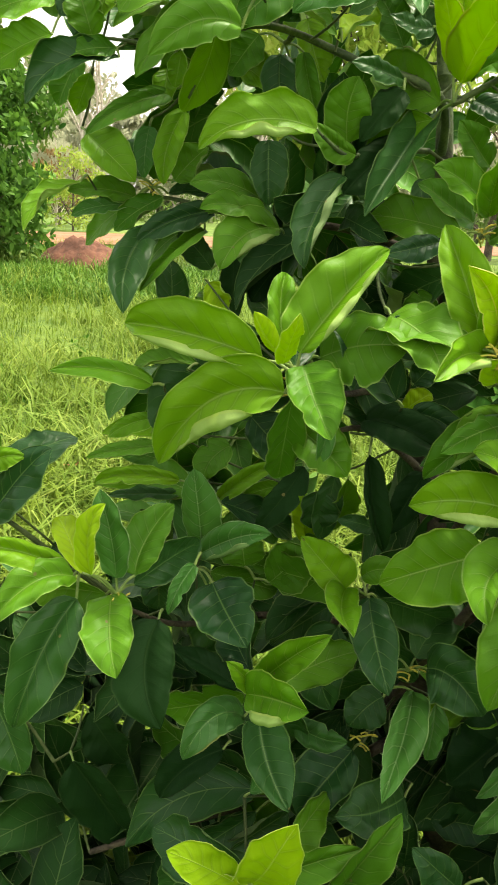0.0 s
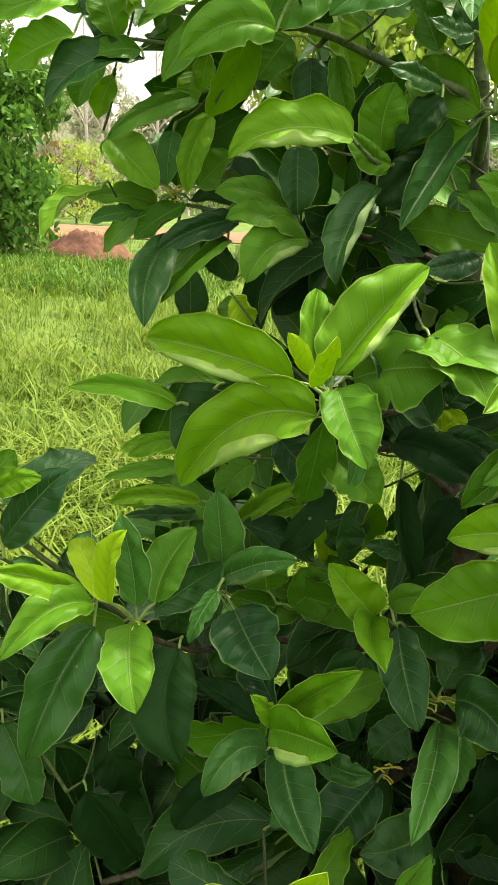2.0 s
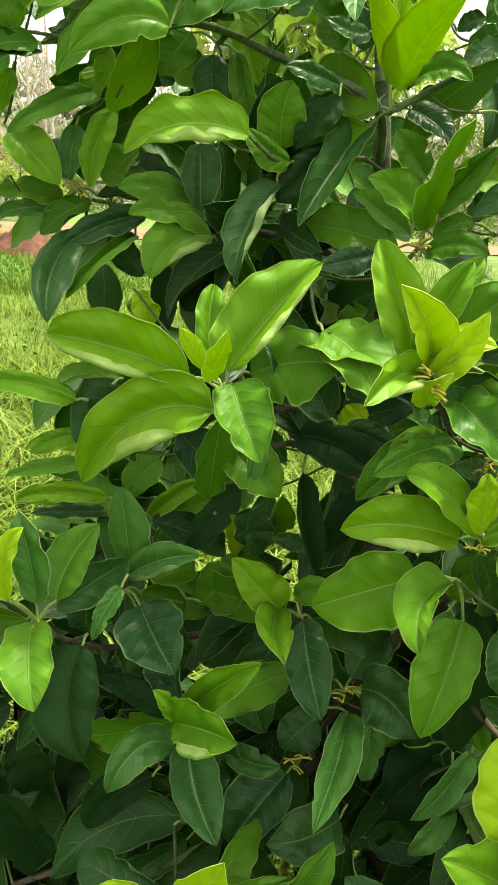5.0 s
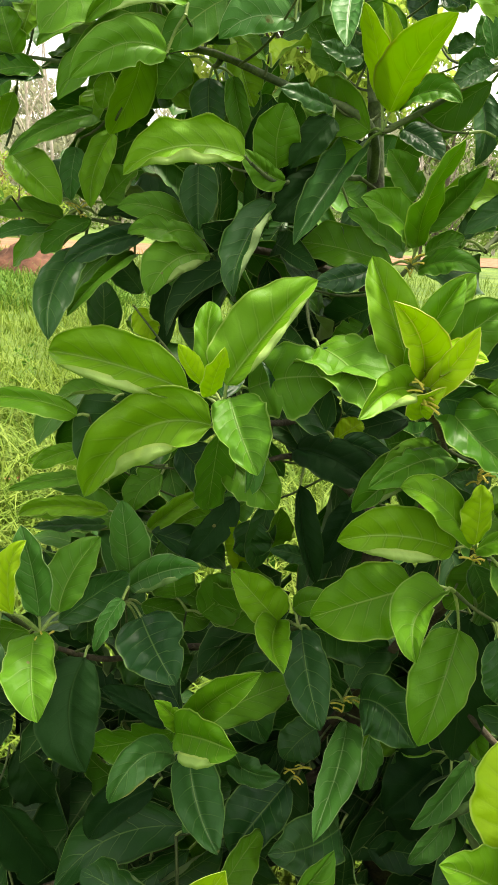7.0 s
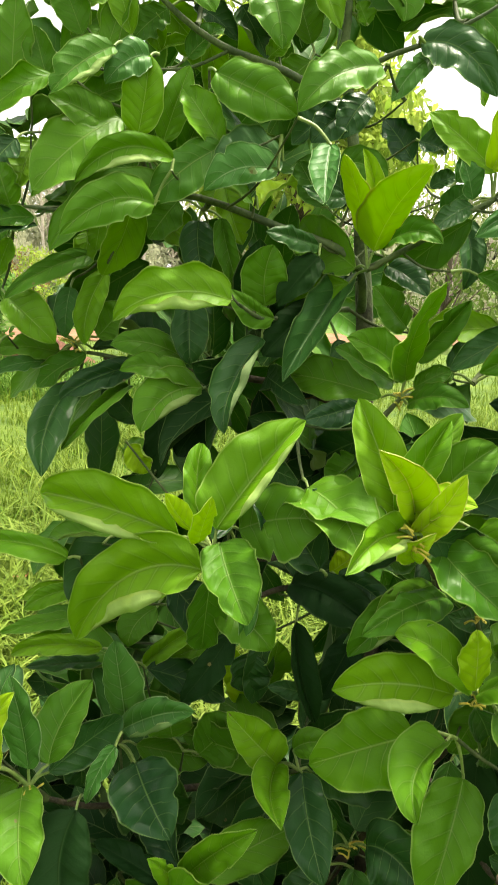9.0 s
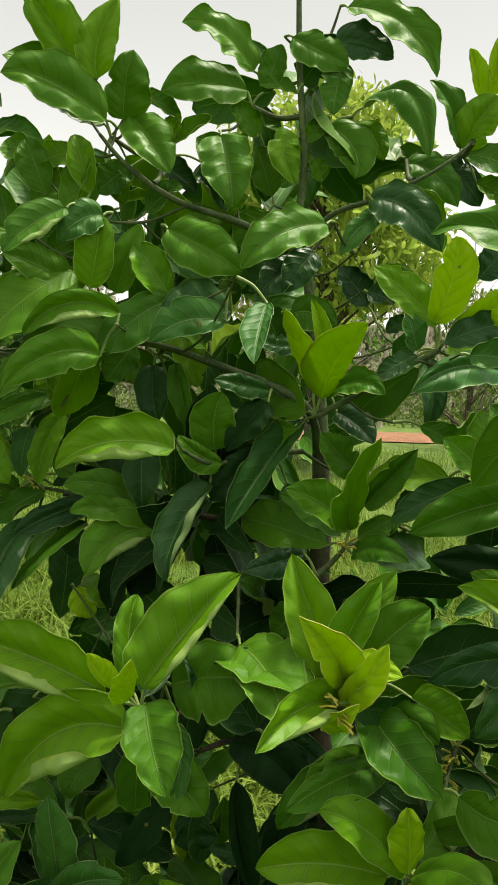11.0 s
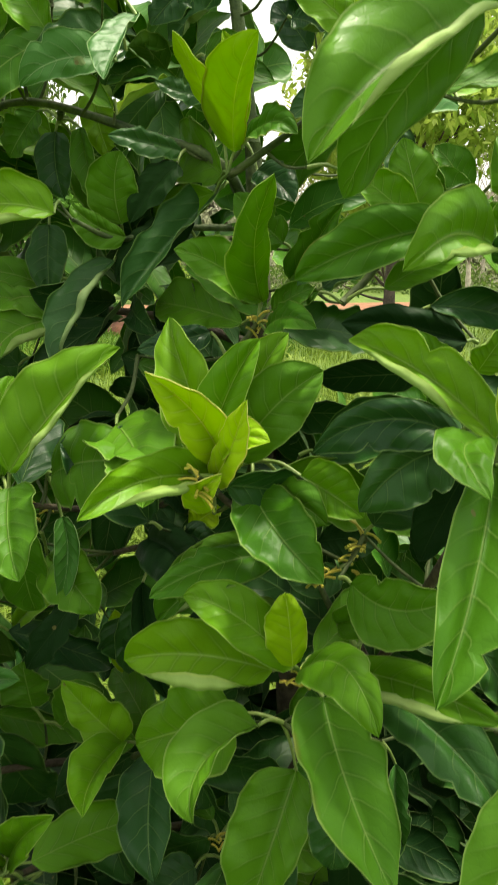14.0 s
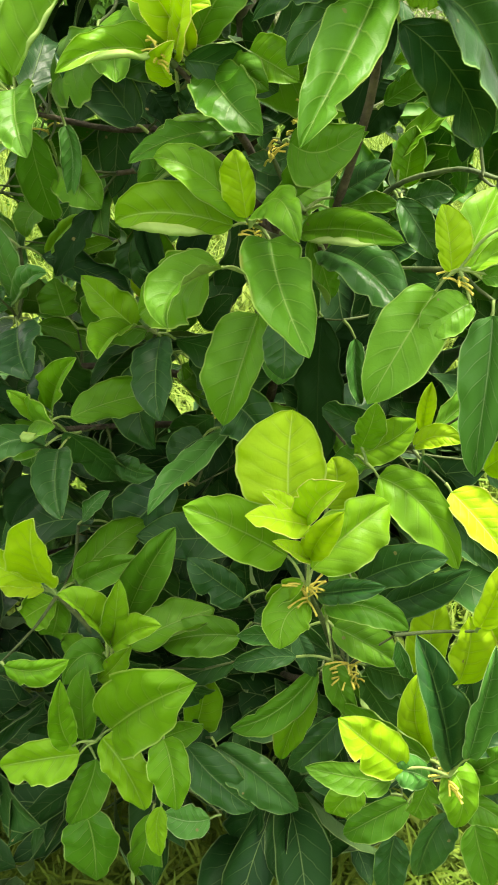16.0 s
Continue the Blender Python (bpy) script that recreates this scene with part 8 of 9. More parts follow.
s = shoot((0.500, 0.971, 1.506), (0.433, 1.012, 1.610), 0.0018)
trace_leaf(s, (0.489, 0.960, 1.508), (0.435, 0.942, 1.521), (0.379, 0.930, 1.525), (0.435, 0.945, 1.539), (0.430, 0.931, 1.497), 'dark')
s = shoot((0.386, 0.836, 1.328), (0.405, 0.880, 1.350), 0.0018)
trace_leaf(s, (0.395, 0.820, 1.330), (0.429, 0.787, 1.325), (0.466, 0.760, 1.349), (0.425, 0.792, 1.348), (0.430, 0.778, 1.296), 'mature')
s = shoot((0.279, 0.899, 1.388), (0.289, 0.950, 1.440), 0.0018)
trace_leaf(s, (0.269, 0.890, 1.394), (0.227, 0.882, 1.415), (0.192, 0.880, 1.436), (0.231, 0.887, 1.435), (0.221, 0.874, 1.388), 'old')
s = shoot((0.217, 0.930, 1.329), (0.226, 1.000, 1.304), 0.0018)
trace_leaf(s, (0.208, 0.920, 1.338), (0.170, 0.907, 1.393), (0.132, 0.900, 1.415), (0.169, 0.913, 1.429), (0.164, 0.895, 1.357), 'old')
s = shoot((-0.136, 0.883, 1.124), (-0.080, 0.900, 1.068), 0.0018)
trace_leaf(s, (-0.146, 0.870, 1.129), (-0.188, 0.842, 1.161), (-0.235, 0.820, 1.176), (-0.183, 0.847, 1.173), (-0.182, 0.825, 1.147), 'fresh')
trace_leaf(s, (-0.137, 0.860, 1.127), (-0.173, 0.822, 1.134), (-0.214, 0.790, 1.093), (-0.185, 0.829, 1.152), (-0.160, 0.804, 1.127), 'mature')
trace_leaf(s, (-0.134, 0.860, 1.100), (-0.167, 0.831, 1.044), (-0.196, 0.810, 0.957), (-0.192, 0.825, 1.061), (-0.131, 0.818, 1.043), 'old')
s = shoot((-0.249, 0.890, 0.963), (-0.172, 0.892, 0.853), 0.0018)
trace_leaf(s, (-0.244, 0.880, 0.952), (-0.218, 0.867, 0.903), (-0.203, 0.860, 0.857), (-0.242, 0.856, 0.893), (-0.193, 0.868, 0.913), 'old')
s = shoot((0.396, 0.913, 1.311), (0.354, 0.950, 1.317), 0.0018)
trace_leaf(s, (0.385, 0.900, 1.311), (0.365, 0.889, 1.302), (0.340, 0.880, 1.309), (0.365, 0.893, 1.317), (0.362, 0.881, 1.288), 'old')
s = shoot((-0.029, 1.033, 1.889), (-0.035, 1.095, 1.896), 0.0018)
trace_leaf(s, (-0.036, 1.020, 1.881), (-0.068, 0.997, 1.856), (-0.094, 0.980, 1.823), (-0.081, 0.998, 1.877), (-0.050, 0.987, 1.843), 'mature', rolled=1)
s = shoot((0.007, 1.064, 1.887), (-0.035, 1.095, 1.896), 0.0018)
trace_leaf(s, (-0.001, 1.050, 1.881), (-0.023, 1.033, 1.871), (-0.045, 1.020, 1.844), (-0.022, 1.040, 1.899), (-0.016, 1.024, 1.849), 'pale')
s = shoot((0.365, 0.870, 1.317), (0.379, 0.880, 1.281), 0.0024)
stubs(s, 9, 0.022)
s = shoot((0.215, 0.950, 0.881), (0.222, 0.977, 0.847), 0.0024)
stubs(s, 7, 0.020)
s = shoot((0.406, 0.880, 1.347), (0.405, 0.880, 1.350), 0.0024)
stubs(s, 8, 0.022)
s = shoot((0.098, 0.930, 1.340), (0.126, 0.940, 1.341), 0.0024)
stubs(s, 5, 0.020)
s = shoot((0.498, 0.800, 1.549), (0.484, 0.860, 1.611), 0.0024)
stubs(s, 6, 0.020)
s = shoot((0.475, 0.740, 0.748), (0.453, 0.760, 0.733), 0.0024)
stubs(s, 12, 0.020)
s = shoot((0.396, 0.880, 1.333), (0.406, 0.880, 1.347), 0.0024)
stubs(s, 6, 0.020)


# ---- inner foliage ----
def foliage(name, count, place, size, materials, seed, rows=7, cols=4, upright=0.3):
    """Many leaves joined into one mesh; place(r) gives a shoot's knot and a rough outward direction."""
    r = np.random.default_rng(seed)
    vs, fs, ws, us, n = [], [], [], [], 0
    while count > 0:
        knot, out = place(r)
        k = int(r.integers(5, 9))
        count -= k
        for i in range(k):
            d = np.array(out) * 0.6 + r.normal(0, 0.75, 3) + np.array((0, 0, upright - 0.35 * r.random()))
            d /= np.linalg.norm(d)
            length = size * r.uniform(0.7, 1.25)
            foot = np.array(knot) + d * length * 0.2
            tip = foot + d * length + np.array((0, 0, -0.22 * length * r.random()))
            pts, nn, uv = blade_shape(foot, tip, length * r.uniform(0.4, 0.52), r.uniform(-70, 70), r.uniform(0.02, 0.12), 0.25, r.uniform(-0.04, 0.04), 0.03, r, rows, cols)
            v, f, w, u = blade_mesh(pts, nn, uv, size * 0.005, n)
            n += len(v)
            vs.append(v), fs.append(f), ws.append(w), us.append(u)
    vs, fs, ws, us = map(np.concatenate, (vs, fs, ws, us))
    return mesh_of(name, vs.tolist(), fs.tolist(), materials, ws, us)


def inner_place(r):
    """A knot in the dense lower half of the crown, widest on the meadow side."""
    while True:
        z = r.uniform(0.12, 0.98)
        x, y = r.uniform(-0.85, 0.4), r.uniform(-0.5 if z < 0.6 else -0.2, 0.4)
        if z < 0.88:
            wide, deep = (0.85 if x < 0 else 0.32), (0.55 if z < 0.6 else 0.42)
        else:
            wide, deep = (0.36 if x < 0 else 0.2), 0.42
        if (x / wide) ** 2 + (y / deep) ** 2 < 1 and not (-0.2 < x < 0.04 and z > 0.8):
            return (x, y, z), (x, y * 0.5 - 0.3, 0.2)


def middle_place(r):
    """A knot behind the stem at breast height, where the crown is open."""
    while True:
        x, y, z = r.uniform(-0.45, 0.42), r.uniform(-0.02, 0.34), r.uniform(0.95, 1.66)
        if (x / 0.45) ** 2 + (y / 0.36) ** 2 < 1 and not (x > 0.04 and z > 1.3) and not (-0.3 < x < 0.03 and 0.95 < z < 1.4 and r.random() < 0.8):
            return (x, y, z), (x, y * 0.4 - 0.3, 0.1)


def upper_place(r):
    """A knot in the thin top of the crown, behind the leading stem."""
    while True:
        x, y, z = r.uniform(-0.62, -0.06), r.uniform(-0.02, 0.35), r.uniform(1.68, 2.15)
        if (x / 0.6) ** 2 + (y / 0.4) ** 2 < 1 and not (x > 0.02 and z > 1.85):
            return (x, y, z), (x, y * 0.5 - 0.2, 0.3)


def stem_place(r):
    """A knot close in front of the trunk."""
    while True:
        x, y, z = r.uniform(-0.2, 0.2), r.uniform(-0.2, -0.03), r.uniform(0.7, 1.6)
        if not (-0.2 < x < 0.0 and 0.95 < z < 1.3 and r.random() < 0.8):
            return (x, y, z), (r.uniform(-0.6, 0.6), -0.4, -0.3)


LEAF_LOOSE = (leaf_material("loose_leaf_top", rgb(0.018, 0.09, 0.006), rgb(0.06, 0.19, 0.009), rgb(0.2, 0.33, 0.07), 0.36, 0.26, 0.25, "island", sheen=0.18),
              leaf_material("loose_leaf_underside", rgb(0.06, 0.15, 0.02), rgb(0.11, 0.23, 0.03), rgb(0.22, 0.34, 0.09), 0.55, 0.26, 0.3, "island", sheen=0.11))
tagged(part("upper_foliage", foliage("upper_foliage", 100, upper_place, 0.14, list(LEAF_LOOSE), 17, 12, 6), tree), kind="stuff")
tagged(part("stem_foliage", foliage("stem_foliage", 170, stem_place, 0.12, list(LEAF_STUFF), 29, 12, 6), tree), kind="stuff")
tagged(part("middle_foliage", foliage("middle_foliage", 240, middle_place, 0.13, list(LEAF_LOOSE), 19, 12, 6), tree), kind="stuff")
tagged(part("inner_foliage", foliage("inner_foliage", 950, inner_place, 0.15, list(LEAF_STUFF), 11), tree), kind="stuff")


# ---- meadow ----
def ground_height(x, y):
    return 0.04 * noise.noise(Vector((x * 0.35, y * 0.35, 0))) + 0.02 * noise.noise(Vector((x * 1.3, y * 1.3, 3)))


def ground_sheet():
    ticks = [0, 0.4, 0.8, 1.3, 1.9, 2.6, 3.5, 4.6, 6, 8, 10.5, 14, 18, 24, 32, 45, 65, 100, 180, 400, 1200, 2500]
    xs = [-t for t in reversed(ticks[1:])] + ticks
    n = len(xs)
    verts = [(x, y, ground_height(x, y) if max(abs(x), abs(y)) < 60 else 0.0) for y in xs for x in xs]
    faces = [(j * n + i, j * n + i + 1, (j + 1) * n + i + 1, (j + 1) * n + i) for j in range(n - 1) for i in range(n - 1)]
    return mesh_of("ground", verts, faces, [TURF])


tagged(new("ground", ground_sheet()), "grassy meadow ground running to the woods", "ground", kind="structure")


def strip(name, material, x0, x1, y0, y1, slope, lift, waver, label, category):
    verts, faces = [], []
    n = 40
    for i in range(n + 1):
        x = x0 + (x1 - x0) * i / n
        for k in range(5):
            s = k / 4
            y = y0 + slope * x + (y1 - y0) * s + waver * noise.noise(Vector((x * 0.15, s * 2 + lift, 5))) * (1 if k in (0, 4) else 0.3)
            verts.append((x, y, lift + 0.06 * (1 - abs(2 * s - 1)) - (0.05 if k in (0, 4) else 0)))
    for i in range(n):
        for k in range(4):
            a = i * 5 + k
            faces.append((a, a + 5, a + 6, a + 1))
    return tagged(new(name, mesh_of(name, verts, faces, [material])), label, category, kind="structure")


strip("road", TRACK, -30, 45, 28.6, 37.5, 0.6, 0.09, 2.0, "bare red earth track across the meadow", "road")


def grass(name, count, place, length, width, material, seed, lean=0.6):
    """Curved blades in tufts, joined into one mesh."""
    r = np.random.default_rng(seed)
    x, y, k = place(r, count)
    h = length * r.uniform(0.5, 1.3, count) * k
    a = r.uniform(0, 2 * np.pi, count)
    ln = lean * r.uniform(0.2, 1.3, count)
    w = width * r.uniform(0.7, 1.3, count) * (0.6 + 0.4 * k)
    z0 = np.array([ground_height(p, q) for p, q in zip(x, y)]) - 0.01
    dx, dy = np.cos(a), np.sin(a)
    px, py = -dy * w / 2, dx * w / 2
    rows = []
    for s, c in ((0.0, 1.0), (0.45, 0.9), (0.8, 0.6)):
        fx, fy, fz = x + dx * h * ln * s * s, y + dy * h * ln * s * s, z0 + h * s * (1 - 0.35 * ln * s * s)
        rows.append(np.stack([fx - px * c, fy - py * c, fz], 1))
        rows.append(np.stack([fx + px * c, fy + py * c, fz], 1))
    rows.append(np.stack([x + dx * h * ln, y + dy * h * ln, z0 + h * (1 - 0.45 * ln)], 1))
    verts = np.stack(rows, 1).reshape(-1, 3)
    i = np.arange(count) * 7
    q1 = np.stack([i, i + 1, i + 3, i + 2], 1)
    q2 = np.stack([i + 2, i + 3, i + 5, i + 4], 1)
    t = np.stack([i + 4, i + 5, i + 6], 1)
    return mesh_of(name, verts.tolist(), q1.tolist() + q2.tolist() + t.tolist(), [material])


def tufted(near, far, half_angle, tuft, grow=0.5):
    """Tufts strewn in front of the tree, thinner with distance."""
    def place(r, count):
        m = max(1, count // tuft)
        dist = near * (far / near) ** r.random(m)
        ang = r.uniform(-half_angle, half_angle, m)
        tx, ty = 0.3 + dist * np.sin(ang), dist * np.cos(ang)
        size = r.uniform(0.35, 1.5, m) * (1 + grow * np.log(dist / near))
        pick = r.integers(0, m, count)
        spread = 0.035 + 0.016 * dist[pick]
        return tx[pick] + r.normal(0, 1, count) * spread, ty[pick] + r.normal(0, 1, count) * spread, size[pick]
    return place


tagged(new("meadow_grass", grass("meadow_grass", 110000, tufted(0.75, 26, 0.66, 34), 0.12, 0.0062, BLADE, 3, 1.2)), "yellow-green meadow grass in loose tufts", "grass", kind="stuff")
tagged(new("meadow_grass", grass("meadow_grass", 70000, tufted(0.5, 12, math.pi, 34), 0.12, 0.0062, BLADE, 5, 1.2)), "yellow-green meadow grass in loose tufts", "grass", kind="stuff")

TALL = plain_material("tall_grass_blade", rgb(0.09, 0.18, 0.018), rgb(0.24, 0.30, 0.06), 0.9, 0.55, 0.1, 0.001, 5.0, 0.35, "island")
tagged(new("tall_grass", grass("tall_grass", 16000, tufted(2.2, 15, 0.66, 30, 0.3), 0.23, 0.009, TALL, 13, 1.5)), "arching pale yellow-green grass in tall tufts", "grass", kind="stuff")


def weed_place(r):
    """A low broad-leaved weed between the tufts."""
    d, a = 1.3 * (9 / 1.3) ** r.random(), r.uniform(-0.6, 0.62)
    x, y = 0.3 + d * math.sin(a), d * math.cos(a)
    return (x, y, ground_height(x, y) + r.uniform(0.01, 0.07)), (0, 0, 0.5)


WEED = (plain_material("weed_leaf", rgb(0.04, 0.14, 0.012), rgb(0.13, 0.28, 0.03), 3.0, 0.5, 0.2, 0.001, 5.0, 0.25, "island"),) * 2
tagged(new("meadow_weeds", foliage("meadow_weeds", 6000, weed_place, 0.055, list(WEED), 31, 4, 2, 0.5)), "low broad-leaved green weeds among the grass", "weeds", kind="stuff")


# ---- far trees, mound, posts and litter ----
def leaf_card_mesh(name, centres, size, materials, seed, droop=0.6, wide=0.2):
    """Small drooping lance-shaped leaves at the given places."""
    r = np.random.default_rng(seed)
    c = np.asarray(centres)
    m = len(c)
    d = r.normal(0, 1, (m, 3)) + np.array((0, 0, -droop))
    d /= np.linalg.norm(d, axis=1)[:, None]
    e = np.cross(d, r.normal(0, 1, (m, 3)))
    e /= np.linalg.norm(e, axis=1)[:, None]
    u = np.cross(d, e)
    s = (size * r.uniform(0.6, 1.3, m))[:, None]
    sag = np.array((0, 0, -0.1)) * s
    p = [c - d * s * 0.5, c - d * s * 0.14 + e * s * wide + u * s * 0.03, c - d * s * 0.14 - e * s * wide + u * s * 0.03,
         c + d * s * 0.2 + e * s * wide * 0.85 + sag * 0.5, c + d * s * 0.2 - e * s * wide * 0.85 + sag * 0.5, c + d * s * 0.5 + sag * 1.6]
    verts = np.stack(p, 1).reshape(-1, 3)
    i = np.arange(m) * 6
    tri = np.concatenate([np.stack([i, i + 1, i + 2], 1), np.stack([i + 3, i + 5, i + 4], 1)]).tolist()
    faces = tri + np.stack([i + 1, i + 3, i + 4, i + 2], 1).tolist()
    return mesh_of(name, verts.tolist(), faces, materials, smooth=False)


def crown_points(r, centres, radii, per):
    """Leaf places in uneven clumps."""
    out = []
    for (x, y, z), rad in zip(centres, radii):
        n = int(per * rad * rad)
        v = r.normal(0, 1, (n, 3))
        v /= np.linalg.norm(v, axis=1)[:, None]
        out.append(np.array((x, y, z)) + v * (rad * r.uniform(0.35, 1.0, n) ** 0.5)[:, None] * np.array((1, 1, 0.75)))
    return np.concatenate(out)


FOLIAGE = {
    "mango": plain_material("mango_leaves", rgb(0.024, 0.085, 0.013), rgb(0.13, 0.27, 0.035), 1.1, 0.45, 0.1, 0.002, 5.0, 0.3, "island"),
    "golden": plain_material("golden_green_leaves", rgb(0.16, 0.28, 0.03), rgb(0.42, 0.50, 0.10), 0.8, 0.5, 0.1, 0.002, 5.0, 0.55, "island"),
    # far foliage: distance haze is mixed into this pale grey-green
    "grey": plain_material("haze_grey_green_leaves", rgb(0.24, 0.27, 0.16), rgb(0.42, 0.42, 0.29), 0.6, 0.7, 0.1, 0.002, 5.0, 0.45, "island"),
    "brown": plain_material("brown_dry_leaves", rgb(0.14, 0.09, 0.035), rgb(0.30, 0.20, 0.08), 0.8, 0.8, 0.1, 0.002, 5.0, 0.2, "island"),
    "shrub": plain_material("shrub_leaves", rgb(0.05, 0.10, 0.02), rgb(0.17, 0.25, 0.05), 0.6, 0.6, 0.1, 0.002, 5.0, 0.25, "island"),
}
PALE_BARK = plain_material("pale_bark", rgb(0.36, 0.30, 0.25), rgb(0.58, 0.50, 0.43), 3.0, 0.9, 0.5, 0.02)
DARK_BARK = plain_material("dark_bark", rgb(0.05, 0.04, 0.03), rgb(0.13, 0.10, 0.075), 5.0, 0.9, 0.6, 0.02)


def make_tree(name, base, height, spread, clumps, leaf_size, per, foliage, bark, girth, seed, label, low=0.35, bare=False, group=""):
    """A tree: tapered trunk, forked limbs, and a crown of leaves in clumps."""
    r = np.random.default_rng(seed)
    top = new(name)
    top.location = base
    tagged(top, label, "tree", group)
    sway = r.normal(0, 0.04 * height, 2)
    spine = [(0, 0, -0.2), (sway[0] * 0.3, sway[1] * 0.3, height * 0.3), (sway[0] * 0.8, sway[1] * 0.8, height * 0.62), (sway[0], sway[1], height * 0.93)]
    v, f = tube(spine, [girth, girth * 0.8, girth * 0.5, girth * 0.15], 8)
    part("trunk", mesh_of("trunk", v, f, [bark]), top)
    centres, radii = [], []
    for k in range(clumps):
        s = r.uniform(low, 0.98)
        a = r.uniform(0, 2 * math.pi)
        wide = spread * r.uniform(0.35, 1.0) * (1 - 0.55 * max(0.0, (s - 0.6) / 0.4))
        x0, y0 = sway * min(1, s)
        tip = (x0 + wide * math.cos(a), y0 + wide * math.sin(a), height * s + r.uniform(0, 0.1) * height)
        foot_z = max(low * height * 0.6, height * s - wide * r.uniform(0.5, 1.1))
        mid = ((x0 + tip[0]) / 2, (y0 + tip[1]) / 2, (foot_z + tip[2]) / 2 + r.uniform(-0.03, 0.06) * height)
        v, f = tube([(x0 * 0.8, y0 * 0.8, foot_z), mid, tip], [girth * 0.35, girth * 0.2, girth * 0.06], 5)
        part("limb", mesh_of("limb", v, f, [bark]), top)
        centres.append(tip)
        radii.append(spread * r.uniform(0.22, 0.4))
    if not bare:
        pts = crown_points(r, centres, radii, per)
        part("crown", leaf_card_mesh("crown", pts, leaf_size, [foliage], seed + 1), top)
    return top


# mango tree at the edge of the track
make_tree("mango_tree", (-7.2, 16.5, 0), 3.9, 2.6, 58, 0.19, 640, FOLIAGE["mango"], DARK_BARK, 0.14, 21, "dense dark green mango tree beside the red track", 0.08)
make_tree("mango_bush", (-6.5, 14.9, 0), 1.55, 0.85, 26, 0.17, 900, FOLIAGE["mango"], DARK_BARK, 0.05, 23, "low dark green mango bush at the foot of the tree", 0.1)
# golden green tree behind the avocado
make_tree("tall_tree", (-9.7, 25.5, 0), 7.8, 2.2, 46, 0.24, 130, FOLIAGE["shrub"], DARK_BARK, 0.12, 29, "tall airy green tree behind the mango tree", 0.35)
make_tree("flowering_tree", (1.2, 21.0, 0), 8.8, 3.3, 66, 0.26, 170, FOLIAGE["golden"], DARK_BARK, 0.16, 33, "airy tree with yellow-green sunlit leaves", 0.4)
make_tree("dark_tree", (1.5, 26.5, 0), 6.2, 2.6, 30, 0.22, 120, FOLIAGE["mango"], DARK_BARK, 0.18, 35, "dark leafy tree behind the yellow-green one", 0.15)
make_tree("roadside_tree", (7.4, 30.0, 0), 5.4, 2.6, 26, 0.22, 110, FOLIAGE["shrub"], DARK_BARK, 0.16, 37, "green leafy tree beyond the meadow", 0.2)
make_tree("shrub", (-8.8, 34.5, 0), 3.0, 1.7, 30, 0.15, 420, FOLIAGE["golden"], DARK_BARK, 0.05, 43, "bright yellow-green bush at the far side of the meadow", 0.12)
make_tree("dry_tree", (-10.6, 38.5, 0), 4.2, 1.6, 20, 0.25, 120, FOLIAGE["brown"], PALE_BARK, 0.09, 39, "small tree with dry brown leaves", 0.1)

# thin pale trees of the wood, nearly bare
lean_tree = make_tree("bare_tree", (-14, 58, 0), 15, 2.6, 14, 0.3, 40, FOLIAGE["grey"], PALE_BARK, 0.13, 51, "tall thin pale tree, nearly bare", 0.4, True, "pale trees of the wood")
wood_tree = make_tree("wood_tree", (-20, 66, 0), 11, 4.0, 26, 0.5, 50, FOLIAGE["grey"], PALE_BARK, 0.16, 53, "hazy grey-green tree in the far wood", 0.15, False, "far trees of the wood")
r_wood = np.random.default_rng(61)
for k in range(26):
    copy_thing(lean_tree, pose(-32 + k * 2.5 + r_wood.normal(0, 0.7), 52 + r_wood.uniform(0, 12), 0, 0, r_wood.uniform(-6, 6), r_wood.uniform(0, 360)))
for k in range(22):
    copy_thing(wood_tree, pose(-44 + k * 4.2 + r_wood.normal(0, 1.0), 66 + r_wood.uniform(0, 16), 0, 0, 0, r_wood.uniform(0, 360)))


def palm(base, height, fronds, length, seed):
    """A small palm with drooping feathered fronds."""
    r = np.random.default_rng(seed)
    top = tagged(new("palm_tree"), "small palm with drooping dry fronds", "palm tree")
    top.location = base
    v, f = tube([(0, 0, -0.2), (0.05, 0, height * 0.5), (0, 0.05, height)], [0.16, 0.13, 0.11], 9)
    part("trunk", mesh_of("trunk", v, f, [DARK_BARK]), top)
    for k in range(fronds):
        a = 2 * math.pi * k / fronds + r.uniform(-0.2, 0.2)
        rise = r.uniform(0.1, 0.7)
        spine = []
        for i in range(9):
            s = i / 8
            d = length * s
            spine.append(Vector((d * math.cos(a) * (1 - 0.15 * s), d * math.sin(a) * (1 - 0.15 * s), height + rise * d * 1.2 - 0.55 * length * s * s)))
        verts, faces = tube(spine[::4], [0.02, 0.014, 0.006], 5)
        across = Vector((-math.sin(a), math.cos(a), 0))
        for i in range(1, 9):
            for side in (-1, 1):
                for q in (0, 0.33, 0.66):
                    p = spine[i - 1].lerp(spine[i], q)
                    tip = p + across * side * length * 0.28 * (1.1 - 0.6 * i / 8) + (spine[i] - spine[i - 1]) * 0.9 + Vector((0, 0, -0.16 * length * r.uniform(0.6, 1.3)))
                    n = len(verts)
                    verts += [p + Vector((0, 0, 0.02)), p.lerp(tip, 0.5) + Vector((0, 0, 0.03)), tip, p.lerp(tip, 0.5) - Vector((0, 0, 0.03)) + (spine[i] - spine[i - 1]) * 0.1]
                    faces.append((n, n + 1, n + 2, n + 3))
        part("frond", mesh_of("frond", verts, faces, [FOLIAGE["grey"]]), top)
    return top


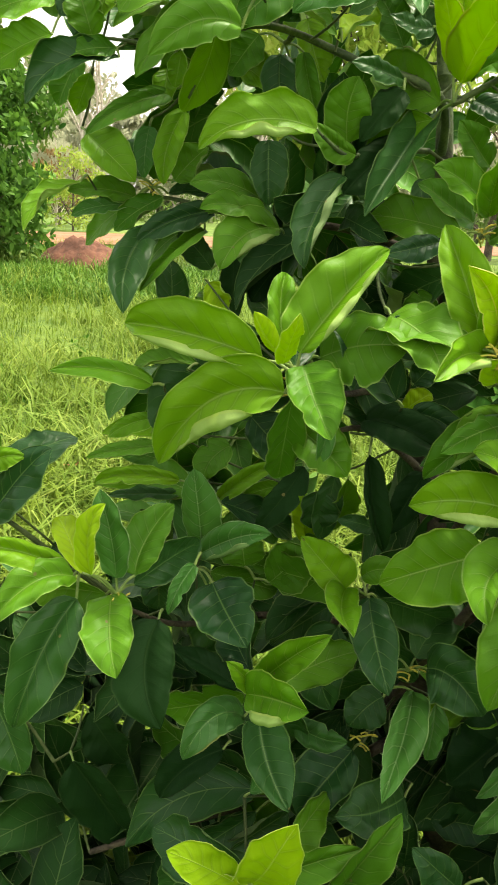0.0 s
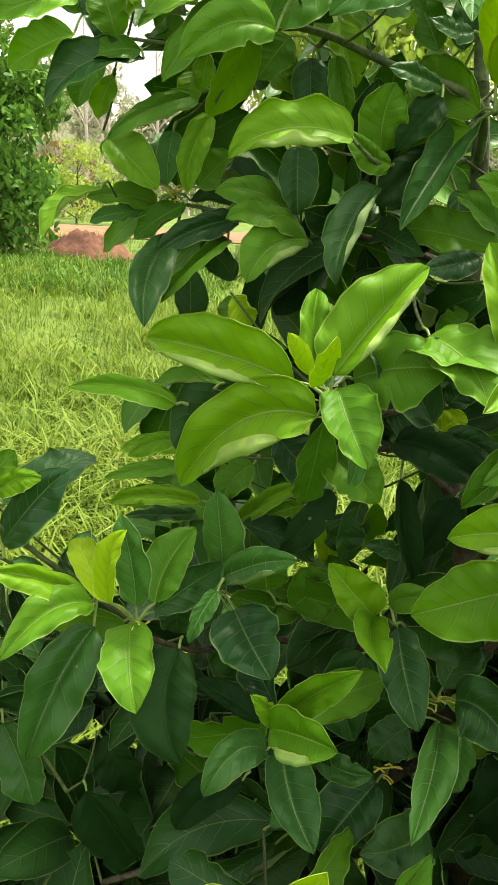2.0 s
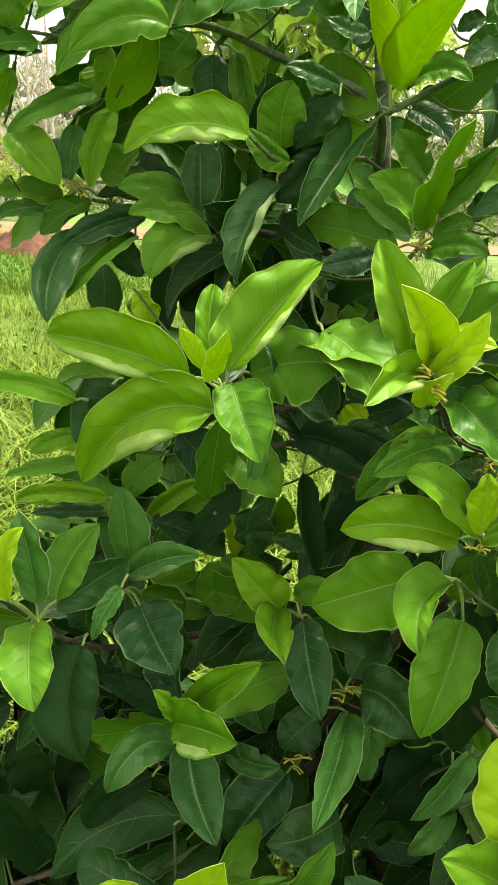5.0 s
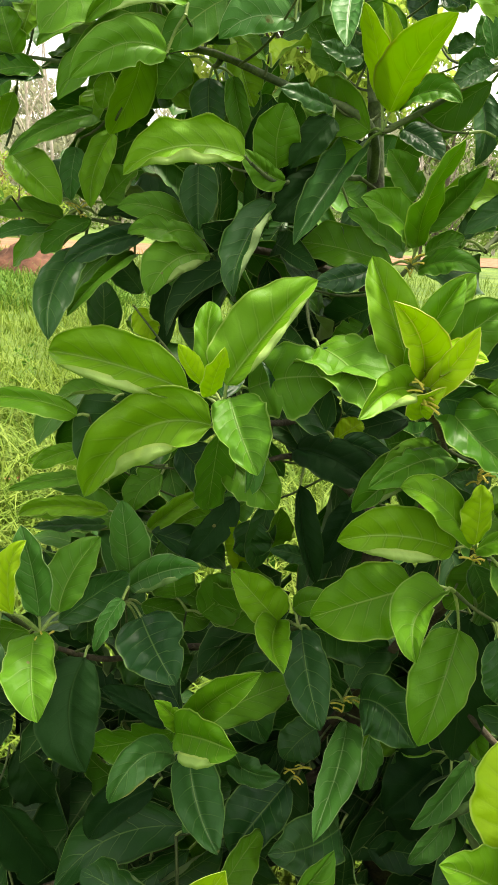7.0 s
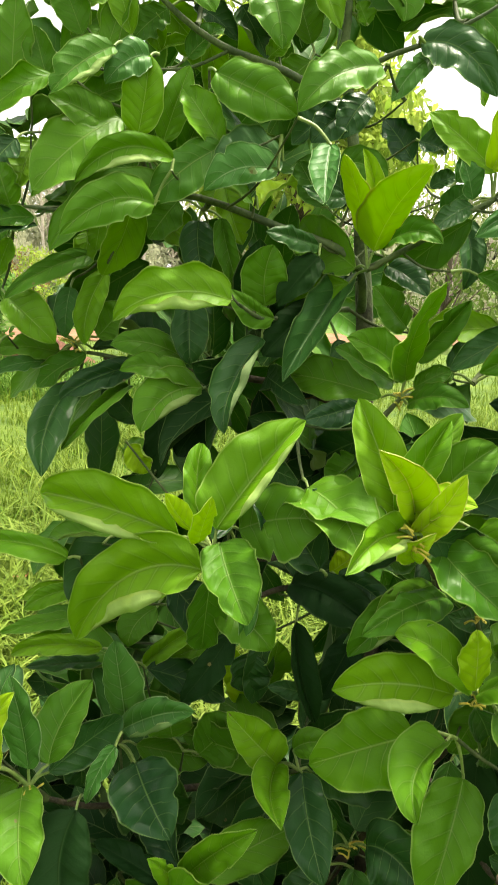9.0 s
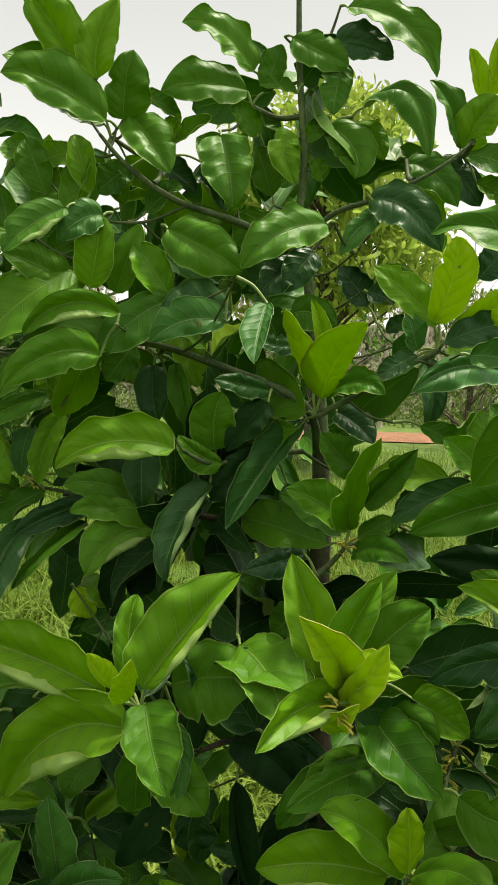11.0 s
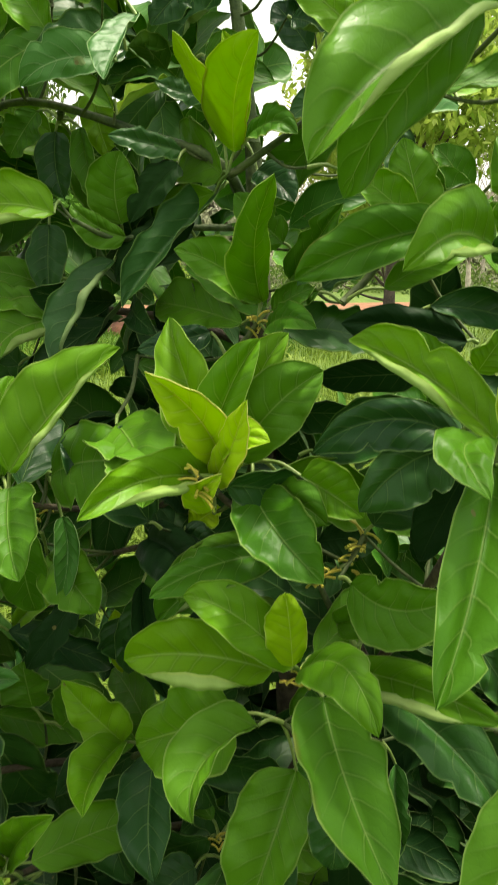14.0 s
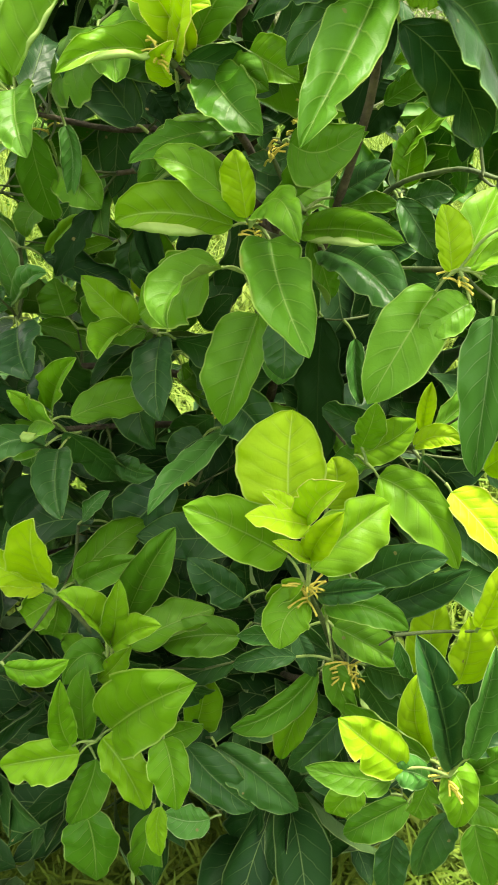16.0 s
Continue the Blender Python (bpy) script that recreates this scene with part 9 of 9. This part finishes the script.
palm((-10.8, 39.5, 0), 3.0, 13, 2.4, 91)
palm((-12.5, 41.0, 0), 3.4, 12, 2.4, 93)


def scrub_points(r, x0, x1, y0, y1, n, high):
    c = [(r.uniform(x0, x1), r.uniform(y0, y1), r.uniform(0.1, high)) for _ in range(n)]
    return crown_points(r, c, [r.uniform(0.5, 1.3) for _ in c], 120)


r_scrub = np.random.default_rng(71)
tagged(new("scrub", leaf_card_mesh("scrub", scrub_points(r_scrub, -34, 34, 49, 55, 150, 1.8), 0.26, [FOLIAGE["shrub"]], 72)), "low green scrub along the edge of the wood", "bushes", kind="stuff")
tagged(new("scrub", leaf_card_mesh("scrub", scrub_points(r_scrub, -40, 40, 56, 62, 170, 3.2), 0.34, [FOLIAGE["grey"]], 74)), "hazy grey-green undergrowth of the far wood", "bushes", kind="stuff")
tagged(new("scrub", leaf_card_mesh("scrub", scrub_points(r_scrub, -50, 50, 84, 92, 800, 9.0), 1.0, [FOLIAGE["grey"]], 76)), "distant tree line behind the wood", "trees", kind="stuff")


def mound(base, rx, ry, high):
    verts, faces = [], []
    n, m = 40, 14
    for j in range(m + 1):
        s = j / m
        for i in range(n):
            a = 2 * math.pi * i / n
            k = 1 + 0.18 * noise.noise(Vector((math.cos(a) * 2, math.sin(a) * 2, 7)))
            x, y = rx * s * k * math.cos(a), ry * s * k * math.sin(a)
            z = high * (1 - s * s) ** 1.3 + (0.24 * noise.noise(Vector((x * 3, y * 3, 1))) + 0.12 * noise.noise(Vector((x * 9, y * 9, 4)))) * (1 - s * s) - 0.05 * s
            verts.append((x, y, z))
    for j in range(m):
        for i in range(n):
            k = (i + 1) % n
            faces.append((j * n + i, j * n + k, (j + 1) * n + k, (j + 1) * n + i))
    ob = new("earth_mound", mesh_of("earth_mound", verts, faces, [SOIL]))
    ob.location = base
    return tagged(ob, "heap of loose red earth in the grass", "mound")


mound((-4.1, 17.4, 0), 1.32, 0.85, 0.6)


def post(x, y, high, thick, material, label):
    v, f = tube([(0, 0, -0.2), (0.01, 0, high * 0.5), (0.0, 0.01, high)], [thick, thick * 0.95, thick * 0.85], 8)
    ob = new("fence_post", mesh_of("fence_post", v, f, [material]))
    ob.location = (x, y, 0)
    return tagged(ob, label, "post", "posts at the track")


post(6.6, 47.5, 1.9, 0.16, PALE_BARK, "pale post beyond the red track")
post(7.0, 30.5, 1.7, 0.06, DARK_BARK, "thin brown post beside the red track")


def place_rank(r, count):
    t = r.integers(0, 300, count)
    q = np.random.default_rng(5)
    cx, cy = q.uniform(-8.5, -1.0, 300), q.uniform(11.6, 16.9, 300)
    return cx[t] + r.normal(0, 0.16, count), cy[t] + r.normal(0, 0.16, count), q.uniform(0.6, 1.3, 300)[t]


tagged(new("rank_grass", grass("rank_grass", 17000, place_rank, 0.30, 0.022, RANK, 9, 0.8)), "tall dark green grass in clumps", "grass", kind="stuff")


def dry_leaf(x, y, length, turn, seed):
    """A curled dead leaf lying on the grass."""
    r = np.random.default_rng(seed)
    tip = (length * math.cos(turn), length * math.sin(turn), 0.02)
    pts, nn, uv = blade_shape((0, 0, 0), tip, length * 0.45, 180 + r.uniform(-40, 40) + 90, 0.12, 0.6, 0.05, 0.1, r, 8, 4)
    v, f, w, u = blade_mesh(pts, nn, uv, 0.0008)
    ob = new("fallen_leaf", mesh_of("fallen_leaf", v.tolist(), f.tolist(), [FALLEN, FALLEN], w, u))
    low = float(v[:, 2].min())
    ob.location = (x, y, ground_height(x, y) - low + 0.1)
    return tagged(ob, "curled reddish-brown dead leaf on the grass", "leaf", "dead leaves on the grass")


dry_leaf(-1.03, 4.09, 0.10, 0.4, 1)
dry_leaf(1.13, 2.02, 0.13, 1.9, 2)
dry_leaf(1.05, 1.83, 0.12, 0.3, 3)
dry_leaf(0.93, 1.95, 0.10, 2.6, 4)
dry_leaf(1.22, 2.35, 0.12, 1.0, 5)
dry_leaf(0.90, 1.90, 0.17, 0.9, 6)
dry_leaf(0.88, 1.76, 0.13, 2.2, 7)
dry_leaf(0.99, 2.57, 0.12, 0.2, 8)
dry_leaf(0.80, 1.62, 0.11, 1.4, 9)
dry_leaf(0.97, 2.20, 0.10, 2.9, 10)
dry_leaf(0.87, 1.83, 0.15, 0.2, 12)
dry_leaf(0.82, 1.66, 0.11, 1.1, 13)
dry_leaf(0.86, 1.72, 0.10, 2.4, 14)
dry_leaf(0.71, 1.75, 0.09, 0.7, 15)
